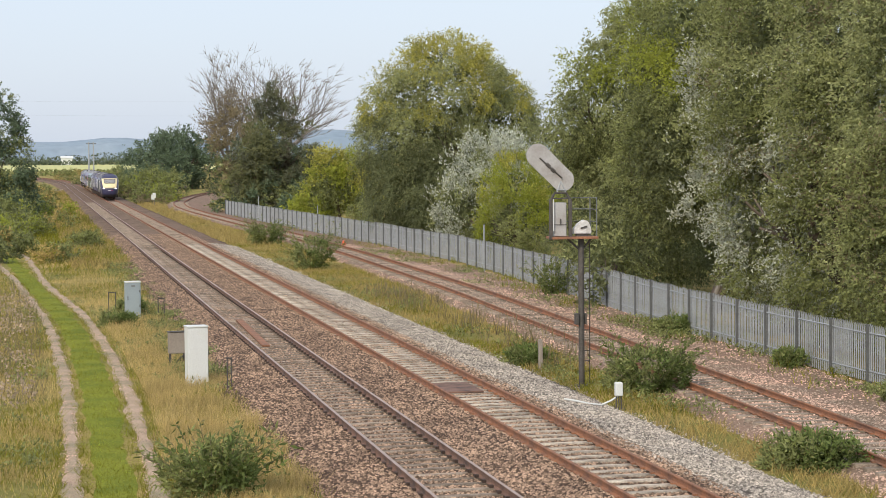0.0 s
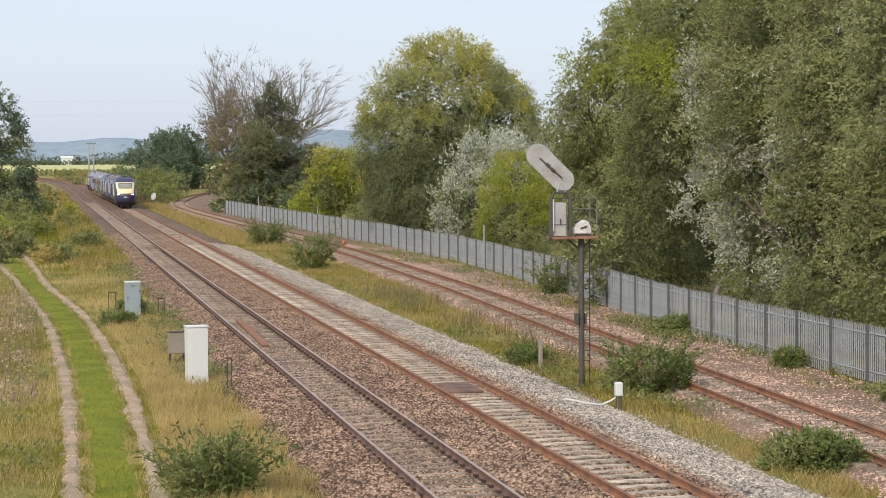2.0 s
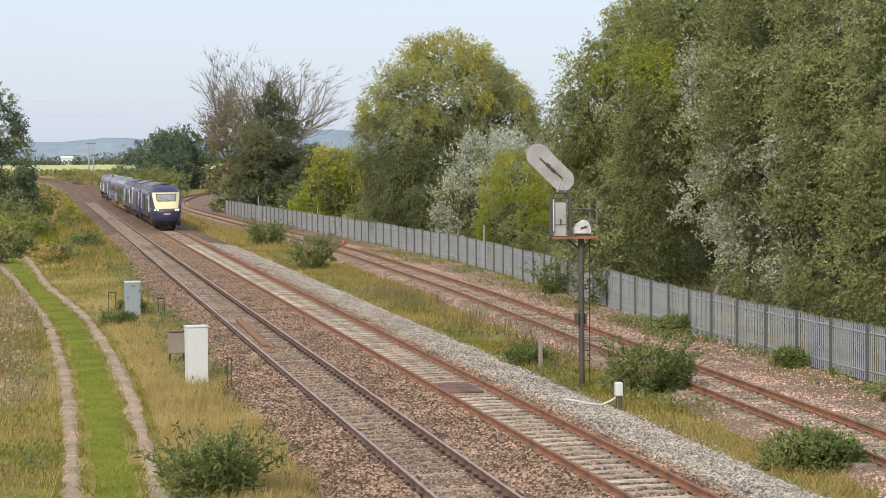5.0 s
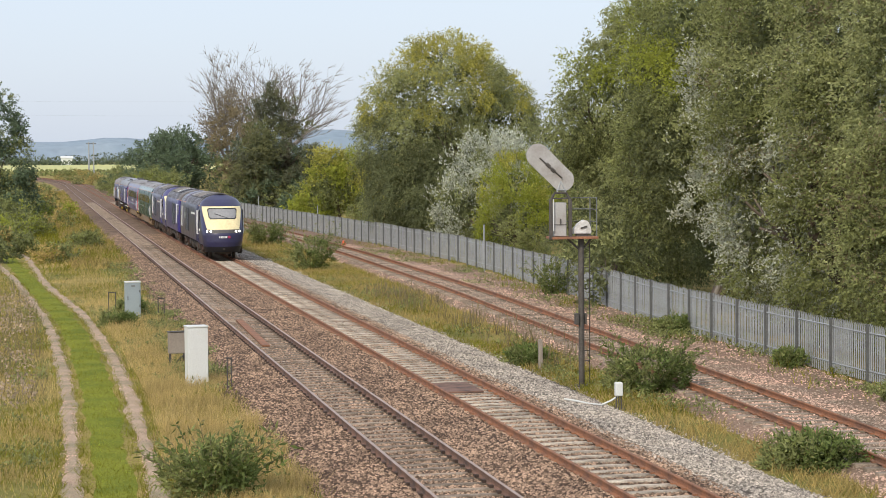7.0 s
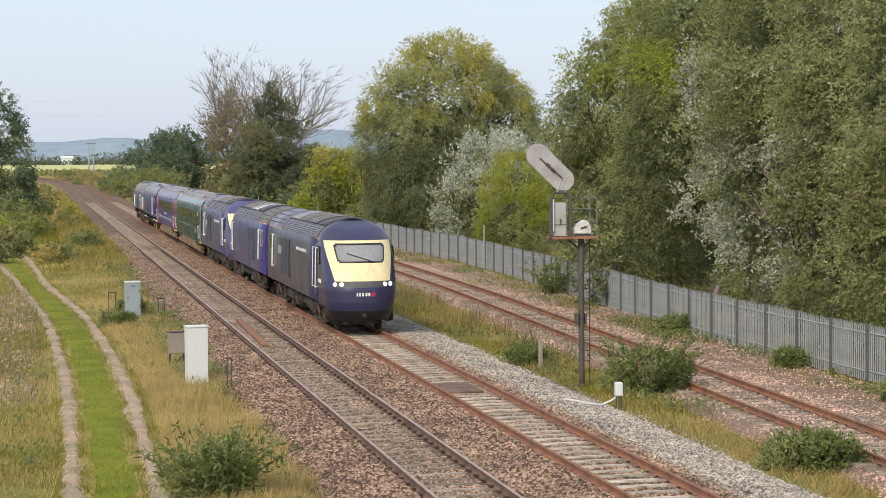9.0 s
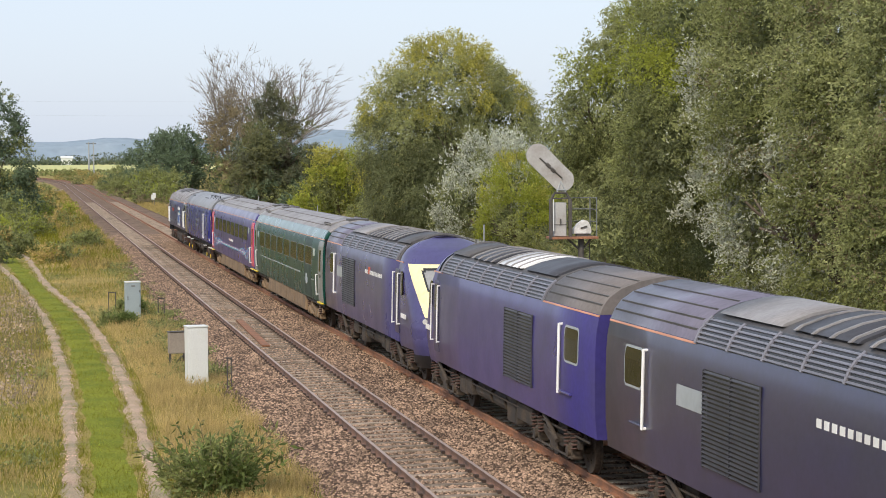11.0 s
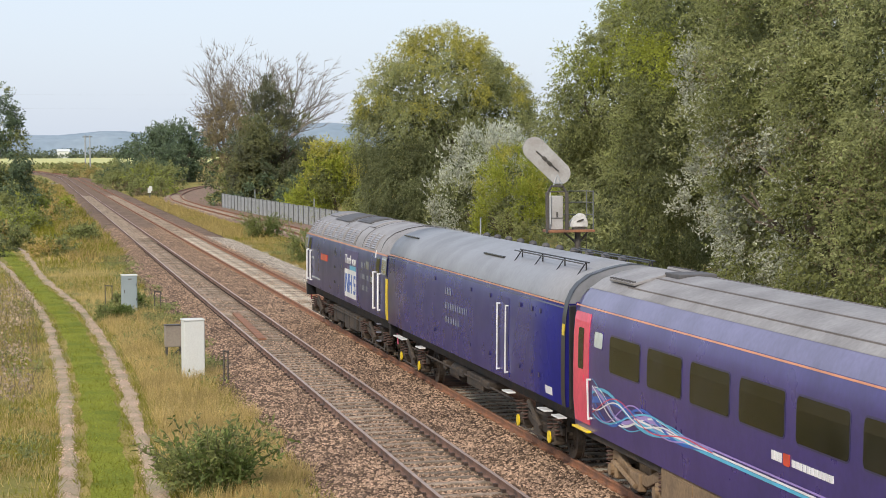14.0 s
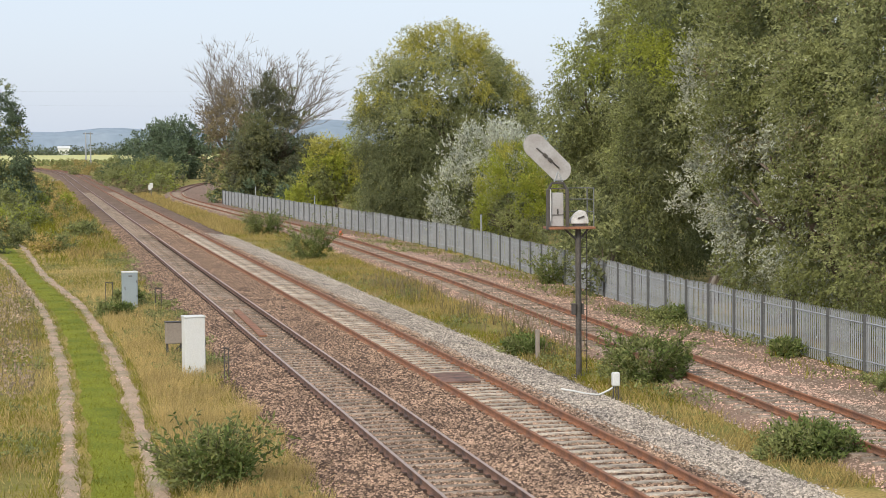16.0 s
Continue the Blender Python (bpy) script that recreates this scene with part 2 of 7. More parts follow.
# ---- tracks ----
def rail_mesh(name, line, dx, z):
    """A flat-bottomed rail swept along a line; the crown is a strip of its own material."""
    prof = [(-0.07, -0.155), (-0.07, -0.145), (-0.012, -0.125), (-0.012, -0.045), (-0.036, -0.035), (-0.036, -0.006), (-0.028, 0), (0.028, 0), (0.036, -0.006), (0.036, -0.035), (0.012, -0.045), (0.012, -0.125), (0.07, -0.145), (0.07, -0.155)]
    verts, faces = [], []
    for j, (y, x) in enumerate(line):
        a, b = line[max(j - 1, 0)], line[min(j + 1, len(line) - 1)]
        t = math.atan2(b[1] - a[1], b[0] - a[0])
        for px, pz in prof:
            verts.append((x + (dx + px) * math.cos(t), y - (dx + px) * math.sin(t), z + pz))
    w = len(prof)
    for j in range(len(line) - 1):
        for i in range(w - 1):
            faces.append((j * w + i + 1, j * w + i, (j + 1) * w + i, (j + 1) * w + i + 1))
    mesh = raw(name, verts, faces)
    return mesh


def make_track(line, z, rail_mat, top_mat, sleeper_mat, label, y0, near, far, cover, chair=("rust", 0.04, -0.115)):
    thing = tagged(new("railway_track"), label, "railway track", "railway tracks", "structure")
    for dx in (-0.7525, 0.7525):
        mesh = rail_mesh("rail", line, dx, z)
        mesh.materials.append(M[rail_mat]), mesh.materials.append(M[top_mat])
        for p in mesh.polygons:
            if p.index % 13 in (5, 6, 7):
                p.material_index = 1
        part("rail", mesh, None, thing)
    bm = box(bmesh.new(), -1.28, 1.28, -0.125, 0.125, -0.13, 0, 0.018)
    sl = bpy.data.meshes.new("sleeper")
    bm.to_mesh(sl), bm.free()
    sl.materials.append(M[sleeper_mat])
    chairs, rest = bmesh.new(), []
    y, n = y0, 0
    rnd = random.Random(5)
    while y < far:
        x = spline(line, y)
        t = math.atan2(spline(line, y + 1) - x, 1)
        if n < 290 and y < near:
            ob = new("sleeper", sl)
            ob.parent = thing
            ob.matrix_basis = pose(x, y, z - 0.15 - cover + rnd.uniform(-0.012, 0.006), 0, 0, -math.degrees(t) + rnd.uniform(-0.6, 0.6))
        else:
            rest.append((x, y, t))
        if y < 140:
            for dx in (-0.7525, 0.7525):
                for s in (-1, 1):
                    cx = x + dx + s * 0.1
                    box(chairs, cx - chair[1], cx + chair[1], y - chair[1] - 0.01, y + chair[1] + 0.01, z - 0.16, z + chair[2])
        y += 0.66
        n += 1
    part("rail_fastening", chairs, chair[0], thing, "iron rail fastenings")["kind"] = "stuff"
    if rest:
        v, f = [], []
        for x, y, t in rest:
            k = len(v)
            for sx, sy in ((-1.28, -0.125), (1.28, -0.125), (1.28, 0.125), (-1.28, 0.125)):
                v.append((x + sx, y + sy, z - 0.15 - cover))
            for sx, sy in ((-1.28, -0.125), (1.28, -0.125), (1.28, 0.125), (-1.28, 0.125)):
                v.append((x + sx, y + sy, z - 0.28))
            f += [(k, k + 1, k + 2, k + 3), (k, k + 4, k + 5, k + 1), (k + 1, k + 5, k + 6, k + 2), (k + 2, k + 6, k + 7, k + 3), (k + 3, k + 7, k + 4, k)]
        part("sleeper_row", raw("sleeper_row", v, f), "sleeper_dark", thing)["kind"] = "stuff"
    return thing


def make_tracks():
    left = [(y, X_LEFT + b) for y, b in MAIN]
    right = [(y, X_RIGHT + b) for y, b in MAIN]
    make_track(left, 0.0, "rust_dull", "rail_top", "sleeper_dark", "main line track with worn bright railheads and half buried sleepers", 30, 150, 300, 0.01, ("chair_iron", 0.038, -0.1))
    make_track(right, 0.0, "rust", "rust", "sleeper", "main line track with brown rusty rails and pale sleepers", 30.2, 150, 300, 0.0)
    make_track(SIDING, -0.08, "rust", "rust", "sleeper_dark", "rusty siding track curving towards the trees", 30.3, 150, 300, 0.0)


def stones(name, spots, sizes, material, parent=None):
    """Many broken stones as one object: squashed octahedra."""
    rng = np.random.default_rng(7)
    n = len(spots)
    base = np.array([[1, 0, 0], [0, 1, 0], [-1, 0, 0], [0, -1, 0], [0, 0, 1]], float)
    tri = np.array([[0, 1, 4], [1, 2, 4], [2, 3, 4], [3, 0, 4]])
    ang = rng.uniform(0, 6.28, n)
    c, s = np.cos(ang), np.sin(ang)
    v = base[None] * sizes[:, None, None] * rng.uniform(0.6, 1.25, (n, 5, 3))
    v[:, :, 2] *= 0.75
    v[:, 4, :2] += rng.uniform(-0.5, 0.5, (n, 2)) * sizes[:, None]
    x = v[:, :, 0] * c[:, None] - v[:, :, 1] * s[:, None]
    y = v[:, :, 0] * s[:, None] + v[:, :, 1] * c[:, None]
    v = np.stack([x, y, v[:, :, 2]], 2) + spots[:, None]
    f = (tri[None] + (np.arange(n) * 5)[:, None, None]).reshape(-1, 3)
    mesh = bpy.data.meshes.new(name)
    mesh.vertices.add(n * 5), mesh.loops.add(len(f) * 3), mesh.polygons.add(len(f))
    mesh.vertices.foreach_set("co", v.astype(np.float32).ravel())
    mesh.loops.foreach_set("vertex_index", f.astype(np.int32).ravel())
    mesh.polygons.foreach_set("loop_start", np.arange(0, len(f) * 3, 3, dtype=np.int32))
    mesh.update(calc_edges=True)
    return part(name, mesh, material, parent)


def profile_z(pts, x):
    return np.interp(x, *zip(*pts))


def make_stones():
    rng = np.random.default_rng(3)

    def near(n, lo=33, hi=130):
        u = rng.uniform(0, 1, n)
        return lo * (hi / lo) ** u
    # brown bed
    n = 120000
    y, x = near(n, 33, 170), rng.uniform(4.9, 12.75, n)
    z = profile_z(BED, x) + 0.004
    ok = np.ones(n, bool)
    for c in (X_LEFT, X_RIGHT):
        ok &= (np.abs(np.abs(x - c) - 0.7525) > 0.12)
        inside = np.abs(x - c) < 0.72
        phase = ((y - (30 if c == X_LEFT else 30.2)) / 0.66) % 1.0
        on = inside & (np.minimum(phase, 1 - phase) < 0.22)
        ok &= ~(on & (rng.uniform(0, 1, n) < (0.78 if c == X_LEFT else 0.95)))
    spots = np.stack([x, y, z], 1)[ok]
    tagged(stones("ballast_stones", spots, rng.uniform(0.018, 0.052, len(spots)), "stone"), "loose brown ballast stones", "ballast", kind="stuff")
    n = 45000
    y, x = near(n, 33, 150), rng.uniform(12.55, 15.2, n)
    z = profile_z([(12.6, -0.15), (13.0, -0.15), (13.4, -0.18), (13.8, -0.24), (14.3, -0.33), (14.7, -0.43), (15.2, -0.47)], x)
    keep = (x < 14.75) | (rng.uniform(0, 1, n) < 0.3)
    spots = np.stack([x, y, z + 0.006], 1)[keep]
    tagged(stones("ballast_stones", spots, rng.uniform(0.018, 0.048, len(spots)), "stone_grey"), "loose pale grey ballast stones", "ballast", kind="stuff")
    n = 50000
    y, d = near(n, 34, 150), np.where(rng.uniform(0, 1, n) < 0.8, rng.uniform(-1.9, 2.4, n), rng.uniform(2.4, 5.0, n))
    x = np.interp(y, *zip(*SIDING)) + d
    z = profile_z([(-2.0, -0.47), (-1.6, -0.40), (-1.1, -0.275), (-0.6, -0.262), (0.6, -0.262), (1.2, -0.27), (1.9, -0.315), (2.7, -0.365), (4.6, -0.395), (5.4, -0.5)], d)
    keep = np.abs(np.abs(d) - 0.7525) > 0.12
    phase = ((y - 30.3) / 0.66) % 1.0
    keep &= ~((np.abs(d) < 1.2) & (np.minimum(phase, 1 - phase) < 0.2) & (rng.uniform(0, 1, n) < 0.7))
    spots = np.stack([x, y, z + 0.006], 1)[keep]
    tagged(stones("ballast_stones", spots, rng.uniform(0.018, 0.048, len(spots)), "stone_pink"), "loose pinkish ballast stones", "ballast", kind="stuff")


def make_rut_stones():
    rng = np.random.default_rng(12)
    for line in (RUT_A, RUT_B):
        n = 5000
        y = 33 * (130 / 33) ** rng.uniform(0, 1, n)
        x = np.interp(y, *zip(*line)) + rng.normal(0, 0.11, n)
        spots = np.stack([x, y, [gz(a, b) + 0.012 for a, b in zip(x, y)]], 1)
        tagged(stones("path_stones", spots, rng.uniform(0.012, 0.032, n), "stone_pink"), "small stones pressed into a wheel rut", "stones", kind="stuff")


make_ground()
make_beds()
make_rut_stones()
make_paths()
make_tracks()
make_stones()

# ---- plants ----
LEAF = {
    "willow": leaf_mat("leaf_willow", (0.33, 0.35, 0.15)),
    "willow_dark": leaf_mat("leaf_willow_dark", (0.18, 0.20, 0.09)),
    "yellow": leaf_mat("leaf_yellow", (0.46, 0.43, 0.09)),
    "silver": leaf_mat("leaf_silver", (0.54, 0.56, 0.45)),
    "green": leaf_mat("leaf_green", (0.25, 0.272, 0.098), 0.48),
    "bright": leaf_mat("leaf_bright", (0.34, 0.375, 0.06), spec=0.15),
    "pine": leaf_mat("leaf_pine", (0.1, 0.108, 0.058), 0.3, 0.2),
    "hedge": leaf_mat("leaf_hedge", (0.15, 0.18, 0.115)),
    "bush": leaf_mat("leaf_bush", (0.165, 0.215, 0.06), 0.4),
    "olive": leaf_mat("leaf_olive", (0.15, 0.155, 0.06), 0.3, 0.2),
    "dark": leaf_mat("leaf_dark", (0.1, 0.14, 0.075), 0.4, 0.15),
    "brown": leaf_mat("leaf_brown", (0.27, 0.22, 0.125)),
    "straw": leaf_mat("leaf_straw", (0.60, 0.46, 0.20), spec=0.04),
    "grass": leaf_mat("leaf_grass", (0.25, 0.245, 0.034), spec=0.04),
    "seed": leaf_mat("leaf_seed_head", (0.52, 0.40, 0.29)),
    "tan": leaf_mat("leaf_tan", (0.47, 0.36, 0.14), spec=0.04),
}


def leaves(rng, spots, length, width, droop, out, face=None, corners=4):
    """Rhombic leaves at spots (n, 3), pointing along out, drooping; gives quads (n, 4, 3)."""
    n = len(spots)
    d = out + rng.normal(0, 0.7, (n, 3))
    d[:, 2] -= droop
    d /= np.linalg.norm(d, axis=1)[:, None] + 1e-6
    s = np.cross(d, rng.normal(0, 1, (n, 3)) if face is None else face + rng.normal(0, 0.55, (n, 3)))
    s /= np.linalg.norm(s, axis=1)[:, None] + 1e-6
    ln = length * rng.uniform(0.6, 1.4, n)[:, None]
    wd = width * rng.uniform(0.6, 1.4, n)[:, None]
    if corners == 3:
        low = spots + d * ln * 0.12
        return np.stack([low + s * wd, spots + d * ln, low - s * wd], 1)
    mid = spots + d * ln * 0.45
    return np.stack([spots, mid + s * wd, spots + d * ln, mid - s * wd], 1)


def crown(rng, lobes, clumps, per, spread, length, width, droop=0.4, shell=0.35):
    """Leaf quads on sprays that stand out of clumps over lobes (x, y, z, rx, ry, rz); gives them and each one's clump centre."""
    L = np.array(lobes, float)
    area = L[:, 3] * L[:, 4] + L[:, 4] * L[:, 5] + L[:, 3] * L[:, 5]
    want = max(10, int(clumps * 0.42))
    pick = rng.choice(len(L), want * 4, p=area / area.sum())
    u = rng.normal(0, 1, (len(pick), 3))
    u /= np.linalg.norm(u, axis=1)[:, None]
    r = (1 - shell * rng.uniform(0, 1, len(pick)) ** 2.2) * (0.91 + 0.26 * np.array([noise.noise((a * 2.6 + k, b * 2.6, c * 2.6)) for (a, b, c), k in zip(u, pick)]))
    c = L[pick, :3] + u * L[pick, 3:] * r[:, None]
    deep = (((c[:, None] - L[None, :, :3]) / L[None, :, 3:]) ** 2).sum(2)
    deep[np.arange(len(pick)), pick] = 9
    ok = (deep.min(1) > 0.55) & (c[:, 2] > 0.1)
    c, u = c[ok][:want], u[ok][:want]
    sprays = max(4, int(clumps * per / 11 / max(len(c), 1)))
    size = spread * rng.uniform(1.0, 2.4, len(c))
    k = np.repeat(np.arange(len(c)), sprays)
    v = rng.normal(0, 1, (len(k), 3)) + u[k] * 0.7
    v /= np.linalg.norm(v, axis=1)[:, None]
    start = c[k] + v * (size[k] * rng.uniform(0.25, 1.0, len(k)))[:, None] * np.array([1, 1, 0.8])
    way = v * 0.7 + u[k] * 0.5 + rng.normal(0, 0.35, (len(k), 3))
    way[:, 2] += 0.25 - droop * 0.9
    way /= np.linalg.norm(way, axis=1)[:, None]
    ln = spread * rng.uniform(0.7, 1.9, len(k))
    q = np.repeat(np.arange(len(k)), 11)
    t = rng.uniform(0, 1, len(q))
    spots = start[q] + way[q] * (ln[q] * t)[:, None] + rng.normal(0, length * 0.35, (len(q), 3))
    spots[:, 2] -= droop * 0.6 * ln[q] * t * t
    low = spots[:, 2] > 0.03
    q, spots = q[low], spots[low]
    face = u[k[q]] * 0.45 + np.array([-0.42, -0.6, 0.6])
    return leaves(rng, spots, length, width, droop, way[q] * 0.9, face, 3), c[k[q]]


class Limbs:
    """Tapered round segments gathered into one mesh."""

    def __init__(self):
        self.v, self.f = [], []

    def add(self, a, b, r0, r1, seg):
        d = (b - a).normalized()
        x = d.cross(Vector((0.3, 0.2, 0.1) if abs(d.z) > 0.9 else (0, 0, 1))).normalized()
        y = d.cross(x)
        k = len(self.v)
        for p, r in ((a, r0), (b, r1)):
            self.v += [p + (x * math.cos(i / seg * 6.28319) + y * math.sin(i / seg * 6.28319)) * r for i in range(seg)]
        self.f += [(k + i, k + (i + 1) % seg, k + seg + (i + 1) % seg, k + seg + i) for i in range(seg)]

    def mesh(self, scale=1.0):
        return raw("trunk", [p * scale for p in self.v], self.f, True)


def skeleton_tree(rng, height, lean, forks, r0, spread, levels=3, up=0.35):
    """Trunk and forking limbs; gives them and the tips."""
    limbs = Limbs()
    tips = []

    def grow(p, d, length, r, level):
        steps = 3
        for i in range(steps):
            d = (d + Vector(rng.normal(0, 0.16, 3)) + Vector((0, 0, 0.06))).normalized()
            e = p + d * length / steps
            r1 = r * (0.9 if i < steps - 1 else 0.8)
            limbs.add(p, e, r, r1, (8, 6, 5, 3, 3)[level])
            p, r = e, r1
            if level < levels and (i > 0 or level > 0):
                for _ in range(forks if level == 0 else 2):
                    w = rng.uniform(0, 6.283)
                    nd = (d * (0.55 + up) + Vector((math.cos(w), math.sin(w), rng.uniform(-0.1, 0.5))) * spread).normalized()
                    grow(p, nd, length * rng.uniform(0.45, 0.7), r * 0.6, level + 1)
        tips.append(p.copy())
    grow(Vector((0, 0, -0.2)), Vector((lean, 0, 1)).normalized(), height * 0.55, r0, 0)
    return limbs, tips


def make_tree(name, x, y, label, category, lobes, kinds, seed, leaf=(0.16, 0.035), clumps=900, per=45, spread=0.45, droop=0.5, trunk=0.3, bark="bark", height=None, group="", shell=0.35, inner=0):
    """A tree: trunk with limbs, and a crown of clumped leaves. kinds: (leaf material, share, low, high) by height."""
    rng = np.random.default_rng(seed)
    thing = new(name)
    thing.matrix_basis = pose(x, y, gz(x, y))
    tagged(thing, label, category, group)
    # dark leaves deep in the crown put its inner shade into colour
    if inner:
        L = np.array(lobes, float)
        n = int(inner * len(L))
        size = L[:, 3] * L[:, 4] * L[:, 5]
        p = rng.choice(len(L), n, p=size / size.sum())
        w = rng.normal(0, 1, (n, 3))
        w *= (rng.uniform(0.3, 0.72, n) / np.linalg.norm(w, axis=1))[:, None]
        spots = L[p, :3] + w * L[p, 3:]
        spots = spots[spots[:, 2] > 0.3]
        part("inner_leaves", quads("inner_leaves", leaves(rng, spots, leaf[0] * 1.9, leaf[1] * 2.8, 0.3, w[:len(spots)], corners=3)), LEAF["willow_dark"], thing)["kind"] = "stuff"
    top = max(l[2] + l[5] for l in lobes)
    if trunk:
        limbs, _ = skeleton_tree(rng, (height or top) * 0.6, rng.uniform(-0.08, 0.08), 3, trunk, 0.8, 2)
        part("trunk", limbs.mesh(), bark, thing)
    q, centre = crown(rng, lobes, clumps, per, spread, leaf[0], leaf[1], droop, shell)
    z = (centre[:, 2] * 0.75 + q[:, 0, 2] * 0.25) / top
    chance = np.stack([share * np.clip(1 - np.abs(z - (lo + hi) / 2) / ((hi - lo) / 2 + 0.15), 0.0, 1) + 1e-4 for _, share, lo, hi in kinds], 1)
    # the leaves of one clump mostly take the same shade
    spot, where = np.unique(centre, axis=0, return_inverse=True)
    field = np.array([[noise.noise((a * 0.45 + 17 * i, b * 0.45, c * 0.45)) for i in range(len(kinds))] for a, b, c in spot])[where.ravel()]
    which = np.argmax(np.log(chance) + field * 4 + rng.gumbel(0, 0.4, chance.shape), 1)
    for i, k in enumerate(kinds):
        sel = q[which == i]
        if len(sel):
            part("crown" if i == 0 else "crown_patch", quads("crown", sel), LEAF[k[0]], thing)["kind"] = "stuff"
    return thing


def shoots(x, y, w, h, seed):
    """Arching leafy stems that stand out of a bush."""
    rng = np.random.default_rng(seed)
    bush = [o for o in scene.objects if o.name.startswith("bush") and o.parent is None and abs(o.location.x - x) < 0.01 and abs(o.location.y - y) < 0.01][0]
    bm, spots, ways = bmesh.new(), [], []
    for k in range(int(46 * w) + 8):
        a, out = rng.uniform(0, 6.283), rng.uniform(0.25, 1.1)
        p = Vector((math.cos(a) * w * 0.25, math.sin(a) * w * 0.25, 0))
        d = Vector((math.cos(a) * out, math.sin(a) * out, 1.15)).normalized()
        ln = h * rng.uniform(0.9, 1.4) / 6
        for j in range(6):
            e = p + d * ln
            if j > 3 or k % 4 == 0:
                rod(bm, p, e, 0.010 - j * 0.0012, 3)
            for s in range(7):
                spots.append(p + (e - p) * rng.uniform(0, 1))
                side = Vector(rng.normal(0, 1, 3))
                ways.append((d * 0.8 + side.normalized() * 0.9))
            p = e
            d = (d + Vector((math.cos(a) * 0.06, math.sin(a) * 0.06, -0.05 * out))).normalized()
    part("stem", bm, "bark", bush)["kind"] = "stuff"
    q = leaves(rng, np.array(spots), 0.15, 0.024, 0.25, np.array(ways) * 2)
    half_n = len(q) // 2
    part("crown_patch", quads("crown", q[:half_n]), LEAF["bush"], bush)["kind"] = "stuff"
    part("crown_patch", quads("crown", q[half_n:]), LEAF["green"], bush)["kind"] = "stuff"


